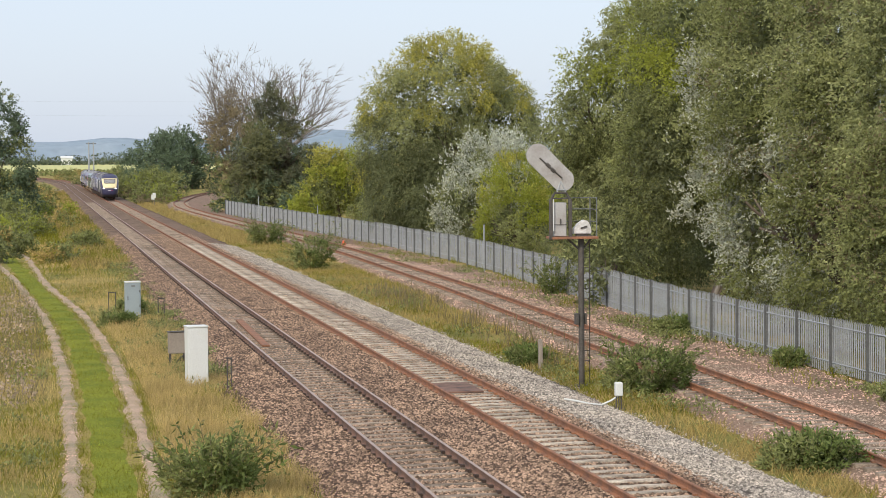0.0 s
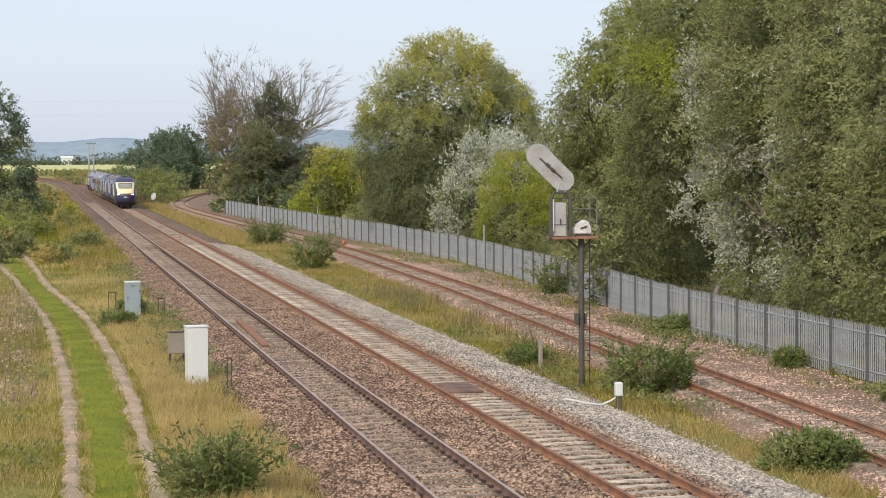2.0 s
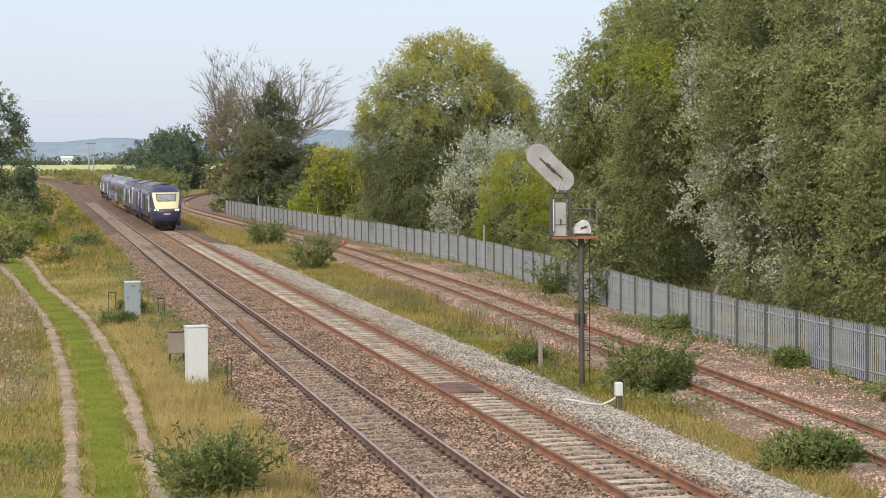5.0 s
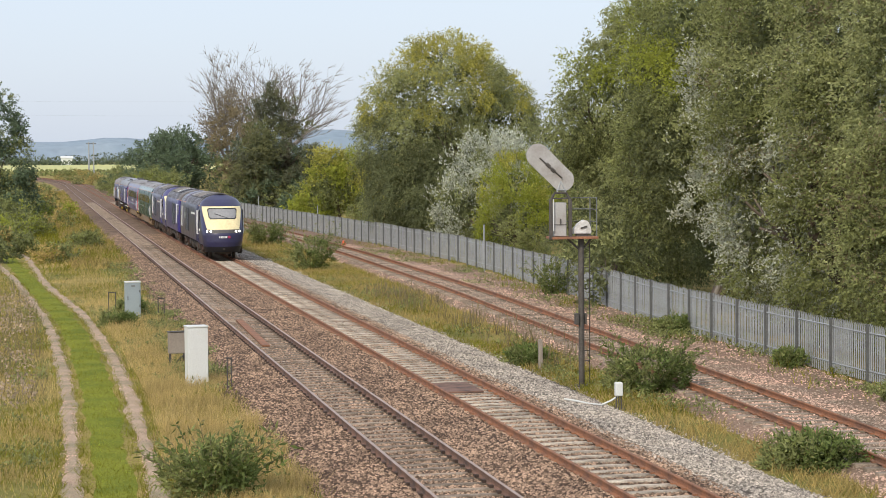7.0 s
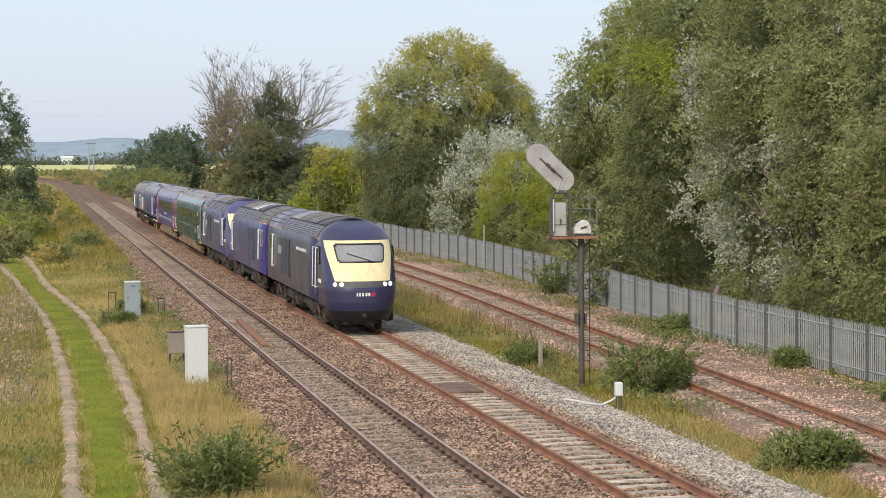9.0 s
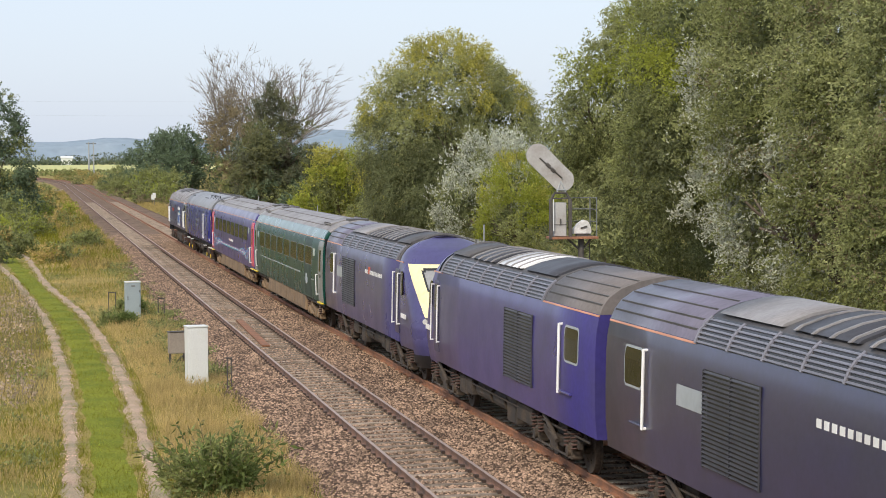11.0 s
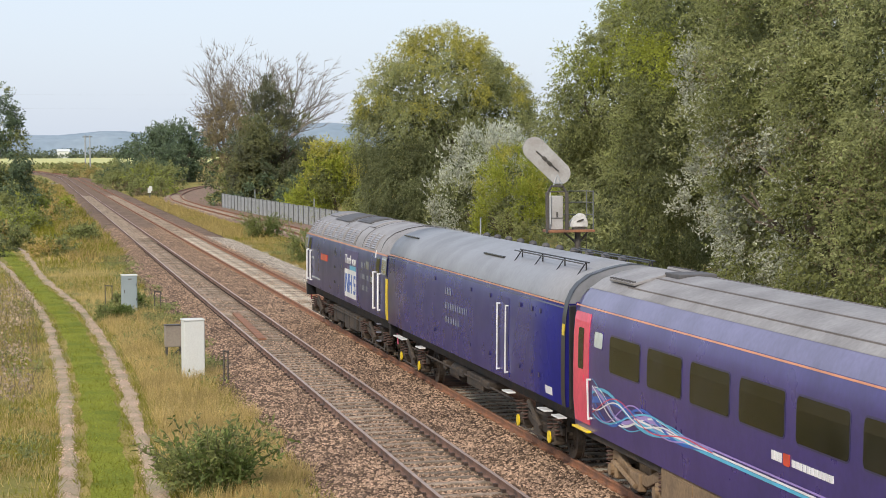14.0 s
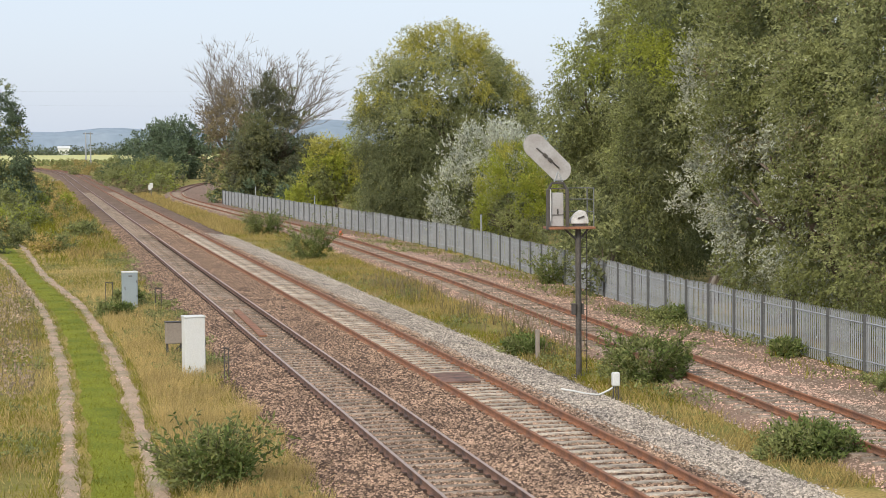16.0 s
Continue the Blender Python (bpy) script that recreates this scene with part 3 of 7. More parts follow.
def make_trees():
    # rounded willow beyond the fence
    make_tree("tree", 31.2, 152, "large rounded willow tree with yellow green top", "tree",
              [(0, 0, 11.3, 5.2, 5, 4.5), (-2.2, 0, 7.8, 4.8, 4, 4.7), (2.9, 0, 8.2, 4.2, 4, 5.0), (-1.5, -1, 4.2, 4.8, 4, 3.6), (3.2, -1, 4.0, 3.6, 4, 3.5), (-3.9, 0, 10.3, 2.5, 3, 2.7), (4.0, 0, 10.6, 2.2, 3, 2.5), (0.2, 0, 13.7, 2.9, 3, 2.2)],
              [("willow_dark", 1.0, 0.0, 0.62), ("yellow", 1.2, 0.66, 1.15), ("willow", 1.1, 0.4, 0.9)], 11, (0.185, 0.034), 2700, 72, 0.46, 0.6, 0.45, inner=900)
    # silver leaved poplar scrub in front of it
    make_tree("tree", 29.6, 132, "silver leaved white poplar by the fence", "tree",
              [(-0.4, 0, 4.6, 2.2, 2, 3.0), (1.6, 0, 5.2, 2.0, 2, 2.8), (-1.6, 0, 2.8, 2.0, 2, 2.4), (0.8, 0, 2.2, 2.6, 2, 2.2)],
              [("silver", 1.0, 0.15, 1.1), ("willow", 0.9, 0.0, 0.7), ("willow_dark", 0.5, 0.0, 0.4)], 12, (0.19, 0.042), 620, 46, 0.36, -0.5, 0.18, inner=300)
    make_tree("tree", 29.2, 121, "yellow green rounded willow bush by the fence", "tree",
              [(0, 0, 3.6, 2.0, 2, 3.0), (-0.7, 0, 2.2, 1.6, 2, 2.2), (0.9, 0, 2.4, 1.6, 2, 2.4)],
              [("bright", 1.3, 0.0, 1.2), ("yellow", 0.6, 0.35, 1.1), ("willow", 0.6, 0.0, 0.4)], 13, (0.17, 0.024), 520, 60, 0.30, -0.3, 0.15, inner=300)
    make_tree("tree", 30.8, 205, "yellow green young ash trees beyond the fence", "tree",
              [(-1.2, 0, 4.0, 2.0, 2, 3.6), (1.0, 0, 4.3, 2.0, 2, 3.2), (2.6, 0, 2.6, 1.6, 2, 2.4), (-2.2, 0, 2.4, 1.6, 2, 2.2)],
              [("bright", 1.0, 0.1, 1.0), ("yellow", 0.8, 0.3, 1.1), ("green", 0.8, 0.0, 0.5)], 14, (0.24, 0.06), 560, 40, 0.42, 0.1, 0.2, inner=250)
    # right hand wood
    # bright leaves on the first two tops paint in sunlight from above
    wood = [
        (28.4, 92, [(1.9, 0, 10.4, 3.5, 4, 5.0), (-1.0, 0, 8.4, 2.6, 3, 3.7), (1.8, 0, 6.0, 3.2, 3, 5.0), (-1.9, -1.2, 3.4, 2.2, 2.5, 3.4), (-3.2, 0, 7.9, 1.3, 1.6, 1.5), (-2.4, 0.4, 10.4, 1.0, 1.3, 1.4), (0.7, 0, 13.0, 1.8, 2, 2.2), (2.6, -1, 9.0, 2.4, 2, 3)],
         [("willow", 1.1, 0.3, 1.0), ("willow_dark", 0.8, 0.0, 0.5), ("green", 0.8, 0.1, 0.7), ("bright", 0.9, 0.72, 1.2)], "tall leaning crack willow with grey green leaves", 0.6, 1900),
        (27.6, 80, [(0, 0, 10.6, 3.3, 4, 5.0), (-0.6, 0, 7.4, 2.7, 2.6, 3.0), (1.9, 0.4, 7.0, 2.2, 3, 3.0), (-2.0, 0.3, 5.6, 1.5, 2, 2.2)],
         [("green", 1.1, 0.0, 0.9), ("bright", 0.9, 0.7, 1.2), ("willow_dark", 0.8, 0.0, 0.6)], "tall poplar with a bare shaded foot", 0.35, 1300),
        (27.4, 70.5, [(0, 0, 9.5, 2.8, 3.4, 6), (0.8, 0, 4.8, 2.8, 3, 3.6), (-1.5, -0.8, 4.0, 1.3, 1.6, 3.2), (-1.6, -0.6, 7.2, 1.2, 1.5, 2.0), (1.0, -1.2, 7.0, 1.8, 1.5, 2.4)],
         [("green", 1.0, 0.0, 1.0), ("silver", 0.7, 0.05, 0.5), ("brown", 0.3, 0.3, 0.9), ("willow", 0.8, 0.5, 1.1)], "tall poplar with silver and bronze leaves", 0.1, 1400),
        (28.0, 64, [(0, 0, 9.0, 3.0, 4, 6), (-1.2, -0.4, 4.2, 2.2, 2.4, 3.8), (1.6, 0, 4.5, 2.6, 3, 4), (-1.0, -1.0, 8.0, 1.8, 1.6, 2.6)],
         [("green", 1.1, 0.0, 1.0), ("willow", 0.9, 0.2, 1.1), ("brown", 0.4, 0.3, 1.0), ("silver", 0.3, 0.0, 0.7)], "tall dense poplar with dull green leaves", 0.3, 1400),
        (27.4, 56.5, [(0, 0, 8.6, 3.0, 4, 6), (-0.8, 0, 4.2, 2.6, 3, 3.8), (2.0, 0, 4, 3, 3, 4)],
         [("green", 1.0, 0.0, 1.0), ("willow", 1.0, 0.2, 1.1), ("brown", 0.4, 0.2, 0.9)], "tall dense poplar with dull green leaves", 0.3, 1300),
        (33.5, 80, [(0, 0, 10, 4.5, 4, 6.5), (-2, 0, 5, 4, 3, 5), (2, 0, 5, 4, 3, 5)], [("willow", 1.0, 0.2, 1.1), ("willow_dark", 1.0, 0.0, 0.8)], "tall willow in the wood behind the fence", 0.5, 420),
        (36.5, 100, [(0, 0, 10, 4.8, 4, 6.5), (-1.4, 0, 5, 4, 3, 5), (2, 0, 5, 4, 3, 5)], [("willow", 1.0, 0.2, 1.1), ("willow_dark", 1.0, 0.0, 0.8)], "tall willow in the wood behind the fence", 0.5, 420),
    ]
    for i, (x, y, lobes, kinds, label, droop, n) in enumerate(wood):
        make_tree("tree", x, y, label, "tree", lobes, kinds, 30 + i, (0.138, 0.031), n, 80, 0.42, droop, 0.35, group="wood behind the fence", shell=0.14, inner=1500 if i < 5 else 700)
    make_tree("tree", 26.5, 76.5, "slender white poplar with silver leaves at the wood's edge", "tree", [(-0.2, 0, 9.8, 0.8, 0.8, 1.7), (-0.5, 0, 7.4, 0.75, 0.8, 1.5), (0.3, 0, 6.0, 0.9, 0.8, 1.3), (-0.3, 0, 4.4, 0.7, 0.7, 1.2), (1.3, -0.4, 3.0, 1.0, 0.9, 1.5)],
              [("silver", 1.0, 0.0, 1.2), ("willow", 0.55, 0.0, 1.0)], 61, (0.15, 0.036), 300, 46, 0.3, -0.3, 0.12, bark="bark_pale", shell=0.5)
    # conifer and bare trees
    rng = np.random.default_rng(5)
    lob = []
    for k in range(84):
        z = 1.6 + 13.6 * rng.uniform(0, 1) ** 1.15
        reach = 7.0 * max(1 - (z - 1.6) / 14.6, 0.02) ** 0.85 * rng.uniform(0.7, 1.12)
        a = rng.uniform(0, 6.283)
        for f in (0.35, 0.7, 1.0):
            lob.append((reach * f * math.cos(a), reach * f * math.sin(a), z + 0.12 * reach * f, 0.5 + 0.16 * reach, 0.5 + 0.12 * reach, 0.42))
    make_tree("tree", 28.9, 245, "dark spreading cypress tree with a ragged top", "tree", lob, [("pine", 1.0, 0.0, 1.1), ("dark", 0.6, 0.0, 0.6), ("olive", 0.5, 0.0, 0.9)], 21, (0.27, 0.045), 2000, 36, 0.34, -0.05, 0.35, shell=0.5)
    make_tree("tree", 26.2, 241, "olive green cypress with drooping boughs", "tree", [(0, 0, 6.0, 1.9, 1.6, 4.6), (-0.8, 0, 4.0, 1.9, 1.6, 3.0), (0.6, 0, 8.4, 1.2, 1.2, 2.6), (1.2, 0, 3.4, 2.2, 1.6, 2.6)], [("olive", 1.0, 0.0, 1.1), ("pine", 0.7, 0.0, 0.6)], 22, (0.32, 0.06), 420, 30, 0.4, 0.3, 0.2, inner=200)
    for x, y, h, seed, sp in ((25.6, 262, 20.6, 41, 0.62), (31.2, 275, 19.4, 44, 0.75), (33.4, 280, 19.4, 47, 0.7)):
        r2 = np.random.default_rng(seed)
        thing = tagged(new("bare_tree"), "bare dying poplar tree with pale thin branches", "tree", "bare trees")
        thing.matrix_basis = pose(x, y, gz(x, y))
        limbs, tips = skeleton_tree(r2, h, 0.0, 3, 0.42, sp, 3, up=0.5)
        top = max(p.z for p in tips)
        part("trunk", limbs.mesh(h / top), "bark_pale", thing)
        ends = np.array([p * h / top for p in tips])
        tw = []
        for p in ends:
            for _ in range(4):
                d = Vector(r2.normal(0, 0.45, 3)) + Vector((p[0] * 0.16, p[1] * 0.16, 0.9))
                d.normalize()
                s = d.cross(Vector((0.3, 1, 0.1))).normalized() * 0.024
                a = Vector(p)
                b = a + d * r2.uniform(0.5, 1.6)
                tw.append([a - s, a + s, b + s * 0.4, b - s * 0.4])
        part("twig_spray", quads("twigs", np.array(tw)), "bark_pale", thing)["kind"] = "stuff"
        low = ends[ends[:, 2] < h * (0.72 if seed == 41 else 0.45)]
        k = np.repeat(np.arange(len(low)), 14 if seed == 41 else 5)
        spots = low[k] + r2.normal(0, 0.7, (len(k), 3))
        part("crown", quads("crown", leaves(r2, spots, 0.28, 0.07, 0.2, r2.normal(0, 1, spots.shape))), LEAF["brown"], thing)["kind"] = "stuff"
    make_tree("tree", 24.8, 255, "brownish half dead tree at the siding's bend", "tree", [(0, 0, 8.5, 2.8, 2.5, 4.2), (-1, 0, 4.5, 2.4, 2, 3), (1.5, 0, 3.4, 2.4, 2, 3)], [("brown", 1.0, 0.2, 1.1), ("green", 0.8, 0.0, 0.6)], 23, (0.32, 0.08), 330, 30, 0.5, 0.2, 0.25, shell=0.8)
    # far dark trees
    for i, (x, y, w, h) in enumerate(((25.0, 430, 5.6, 11.4), (34.0, 445, 5.2, 12.4), (30, 450, 5, 12))):
        make_tree("tree", x, y, "dark green rounded tree in the distance", "tree", [(0, 0, h * 0.58, w, w * 0.8, h * 0.42), (-w * 0.4, 0, h * 0.35, w * 0.8, w * 0.7, h * 0.33), (w * 0.5, 0, h * 0.4, w * 0.8, w * 0.7, h * 0.36)],
                  [("dark", 1.0, 0.0, 1.1)], 50 + i, (0.55, 0.14), 420, 26, 0.8, 0.1, 0.3, group="far dark trees")
    for i, (x, y, w, h) in enumerate(((40, 185, 5, 7.5), (38.5, 150, 4, 5.5), (45, 210, 5, 8.5), (52, 235, 6, 9), (41, 128, 4, 6), (38, 112, 3, 5), (62, 300, 9, 12.5), (80, 310, 9, 12), (97, 320, 9, 12.5), (39, 270, 4, 6), (46, 285, 4, 6.5))):
        make_tree("tree", x, y, "mixed green tree in the wood beyond the fence", "tree", [(0, 0, h * 0.55, w, w * 0.8, h * 0.45), (-w * 0.5, 0, h * 0.35, w * 0.7, w * 0.7, h * 0.36), (w * 0.5, 0, h * 0.4, w * 0.7, w * 0.7, h * 0.38)],
                  [("green", 1.0, 0.0, 1.1), ("willow", 0.7, 0.3, 1.1), ("willow_dark", 0.7, 0.0, 0.7)], 150 + i, (0.30 + y * 0.0008, 0.08 + y * 0.0002), int(50 * w), 26, 0.45 + y * 0.001, 0.3, 0.2, group="wood beyond the fence")
    # trees on the left
    make_tree("tree", -4.0, 205, "dark green tree at the field edge", "tree", [(0.4, 0, 9.4, 2.5, 3, 4.0), (1.1, 0, 6.0, 2.7, 3, 3.4), (-3, 0, 7, 3.5, 3, 4.5), (1.6, 0, 3, 2.5, 3, 2.8)], [("dark", 1.0, 0.0, 1.1), ("green", 0.5, 0.2, 1.0)], 24, (0.24, 0.07), 900, 40, 0.45, 0.3, 0.3)
    for i, (x, y, w, h, kinds) in enumerate((
            (-3.6, 172, 2.4, 3.6, [("green", 1, 0, 1.1), ("willow_dark", 0.8, 0, 0.8)]), (-4.0, 152, 2.4, 2.6, [("green", 1, 0, 1.1), ("bright", 0.5, 0.5, 1.1)]),
            (-4.2, 132, 1.9, 1.8, [("willow_dark", 1, 0, 1.1), ("green", 0.8, 0, 1)]), (-2.2, 250, 2.4, 3.2, [("green", 1, 0, 1.1)]), (-4.5, 300, 3.5, 4.2, [("green", 1, 0, 1.1)]),
            (-5.5, 205, 3, 4.0, [("green", 1, 0, 1.1), ("willow_dark", 0.8, 0, 0.8)]),
            (18.6, 335, 3.2, 4.2, [("green", 1, 0, 1.1), ("bright", 0.6, 0.3, 1)]), (22.0, 350, 3.5, 5.2, [("green", 1, 0, 1.1)]), (17.0, 300, 2.2, 2.6, [("green", 1, 0, 1.1), ("brown", 0.5, 0, 0.6)]),
            (16.8, 385, 3.4, 5.4, [("green", 1, 0, 1.1), ("dark", 0.5, 0, 1)]), (22.5, 395, 4, 5.6, [("dark", 1, 0, 1.1), ("green", 0.6, 0, 1)]), (15.6, 352, 2.5, 3.0, [("green", 1, 0, 1.1), ("brown", 0.4, 0, 0.6)]),
            (1.0, 265, 1.6, 1.6, [("green", 1, 0, 1.1), ("tan", 0.6, 0, 1)]), (2.2, 190, 1.2, 1.1, [("green", 1, 0, 1.1), ("tan", 0.8, 0, 1)]), (0.2, 210, 1.6, 1.6, [("bright", 1, 0, 1.1), ("green", 0.8, 0, 1)]), (-0.4, 175, 1.5, 1.3, [("green", 1, 0, 1.1), ("bright", 0.7, 0, 1)]), (3.4, 150, 0.9, 0.8, [("green", 1, 0, 1.1)]),
            (1.2, 130, 0.9, 0.7, [("green", 1, 0, 1.1), ("tan", 0.8, 0, 1)]), (0.6, 320, 2.2, 2.0, [("green", 1, 0, 1.1), ("tan", 0.5, 0, 1)]), (0.8, 375, 1.8, 1.3, [("green", 1, 0, 1.1)]), (-1.6, 145, 1.3, 1.2, [("green", 1, 0, 1.1), ("willow_dark", 0.7, 0, 1)]), (-6.5, 420, 3.5, 3.5, [("green", 1, 0, 1.1), ("dark", 0.7, 0, 1)]), (3.5, 235, 1.0, 0.9, [("bright", 1, 0, 1.1), ("tan", 0.7, 0, 1)]),
            (-2.4, 160, 1.6, 2.2, [("green", 1, 0, 1.1), ("bright", 0.7, 0.2, 1.1)]), (-1.9, 187, 1.8, 2.5, [("bright", 1, 0, 1.1), ("green", 1, 0, 1)]), (-1.2, 222, 2.0, 2.6, [("green", 1, 0, 1.1), ("bright", 0.5, 0, 1)]), (-2.9, 140, 1.5, 1.8, [("green", 1, 0, 1.1), ("tan", 0.5, 0, 1)]),
            (14, 520, 3, 2.4, [("green", 1, 0, 1.1), ("tan", 0.7, 0, 1)]), (16.5, 430, 3, 3.2, [("green", 1, 0, 1.1)]), (13, 640, 5, 2.6, [("green", 1, 0, 1.1), ("tan", 0.9, 0, 1)]),
            (24.6, 84.5, 1.1, 4.3, [("willow", 1, 0, 1.1), ("willow_dark", 0.9, 0, 1)]),
            (19.0, 310, 2.0, 2.4, [("bright", 1, 0, 1.1), ("green", 0.6, 0, 1)]),
            (23.9, 245, 2.2, 4.0, [("green", 1, 0, 1.1), ("dark", 0.7, 0, 1)]), (27.5, 240, 3.0, 3.8, [("dark", 1, 0, 1.1), ("green", 0.6, 0, 1)]), (31.5, 232, 3, 3.6, [("dark", 1, 0, 1.1), ("green", 0.7, 0, 1)]),
            (28.6, 215, 1.8, 2.2, [("bright", 1, 0, 1.1)]), (33, 190, 3.0, 3.4, [("green", 1, 0, 1.1)]), (28.5, 160, 2.4, 2.6, [("green", 1, 0, 1.1), ("willow_dark", 1, 0, 1)]), (33.5, 112, 2.6, 2.6, [("green", 1, 0, 1.1), ("bright", 0.5, 0, 1)]), (29.2, 100, 2.4, 2.6, [("green", 1, 0, 1.1), ("willow_dark", 0.7, 0, 1)]))):
        make_tree("shrub", x, y, "green hawthorn and bramble scrub", "shrub", [(0, 0, h * 0.45, w, w * 0.8, h * 0.52), (-w * 0.5, 0, h * 0.3, w * 0.7, w * 0.6, h * 0.4), (w * 0.55, 0, h * 0.35, w * 0.6, w * 0.6, h * 0.42)], kinds, 70 + i,
                  (0.22 if y < 200 else 0.32, 0.06 if y < 200 else 0.09), int((80 if y < 180 else 45) * w), 28, 0.28 + y * 0.0008, 0.2, 0.08, group="scrub")
    # buddleia bushes beside the tracks
    for i, (x, y, w, h, dr) in enumerate(((23.1, 71, 0.8, 0.6, 0), (22.8, 58.6, 0.4, 0.5, 0), (24.2, 93, 0.5, 1.7, 0), (22.6, 49.5, 0.6, 0.5, 0), (15.2, 62, 0.7, 0.5, 0), (4.0, 86.5, 0.5, 0.6, 0), (3.1, 80, 0.6, 0.5, 0), (17.3, 153.8, 1.4, 1.9, 0.1), (16.1, 118.4, 1.2, 2.35, 0.1), (16.55, 53.2, 1.2, 1.5, 0.0), (15.95, 39.6, 1.1, 0.66, 0.0), (3.3, 38.4, 0.85, 1.35, 0.0))):
        make_tree("bush", x, y, "leafy green buddleia bush growing from ballast edge", "bush", [(0, 0, h * 0.36, w * 0.85, w * 0.8, h * 0.42), (-w * 0.4, 0, h * 0.28, w * 0.55, w * 0.5, h * 0.36), (w * 0.42, 0, h * 0.3, w * 0.55, w * 0.5, h * 0.42)],
                  [("bush", 1.0, 0, 1.1), ("green", 0.45, 0.2, 1.1)], 110 + i, (0.13, 0.026), int(150 * w), 26, 0.14, dr, 0, group="bushes beside the tracks", height=h)
        shoots(x, y, w, h, 200 + i)


# grass
def blades(name, spots, h, lean, w, material, label, seed):
    rng = np.random.default_rng(seed)
    n = len(spots)
    a = rng.uniform(0, 6.283, n)
    s = np.stack([np.cos(a), np.sin(a), np.zeros(n)], 1) * (w * rng.uniform(0.6, 1.4, n))[:, None]
    hh = h * rng.uniform(0.5, 1.5, n)
    tip = spots + np.stack([rng.normal(0, lean, n) * hh, rng.normal(0, lean, n) * hh, hh], 1)
    q = np.stack([spots - s, spots + s, tip + s * 0.25, tip - s * 0.25], 1)
    tagged(part(name, quads(name, q), LEAF[material]), label, "grass", kind="stuff")


def scatter(rng, n, x0, x1, y0, y1, patch=0.0, freq=0.5, keep=None):
    u = rng.uniform(0, 1, n)
    y = y0 * (y1 / y0) ** u
    x = rng.uniform(x0, x1, n)
    ok = np.ones(n, bool)
    if patch:
        ok = np.array([noise.noise((a * freq, b * freq * 0.6, 3.3)) for a, b in zip(x, y)]) + rng.normal(0, 0.15, n) > patch - 0.5
    if keep is not None:
        ok &= keep(x, y)
    x, y = x[ok], y[ok]
    return np.stack([x, y, [gz(a, b) - 0.02 for a, b in zip(x, y)]], 1)


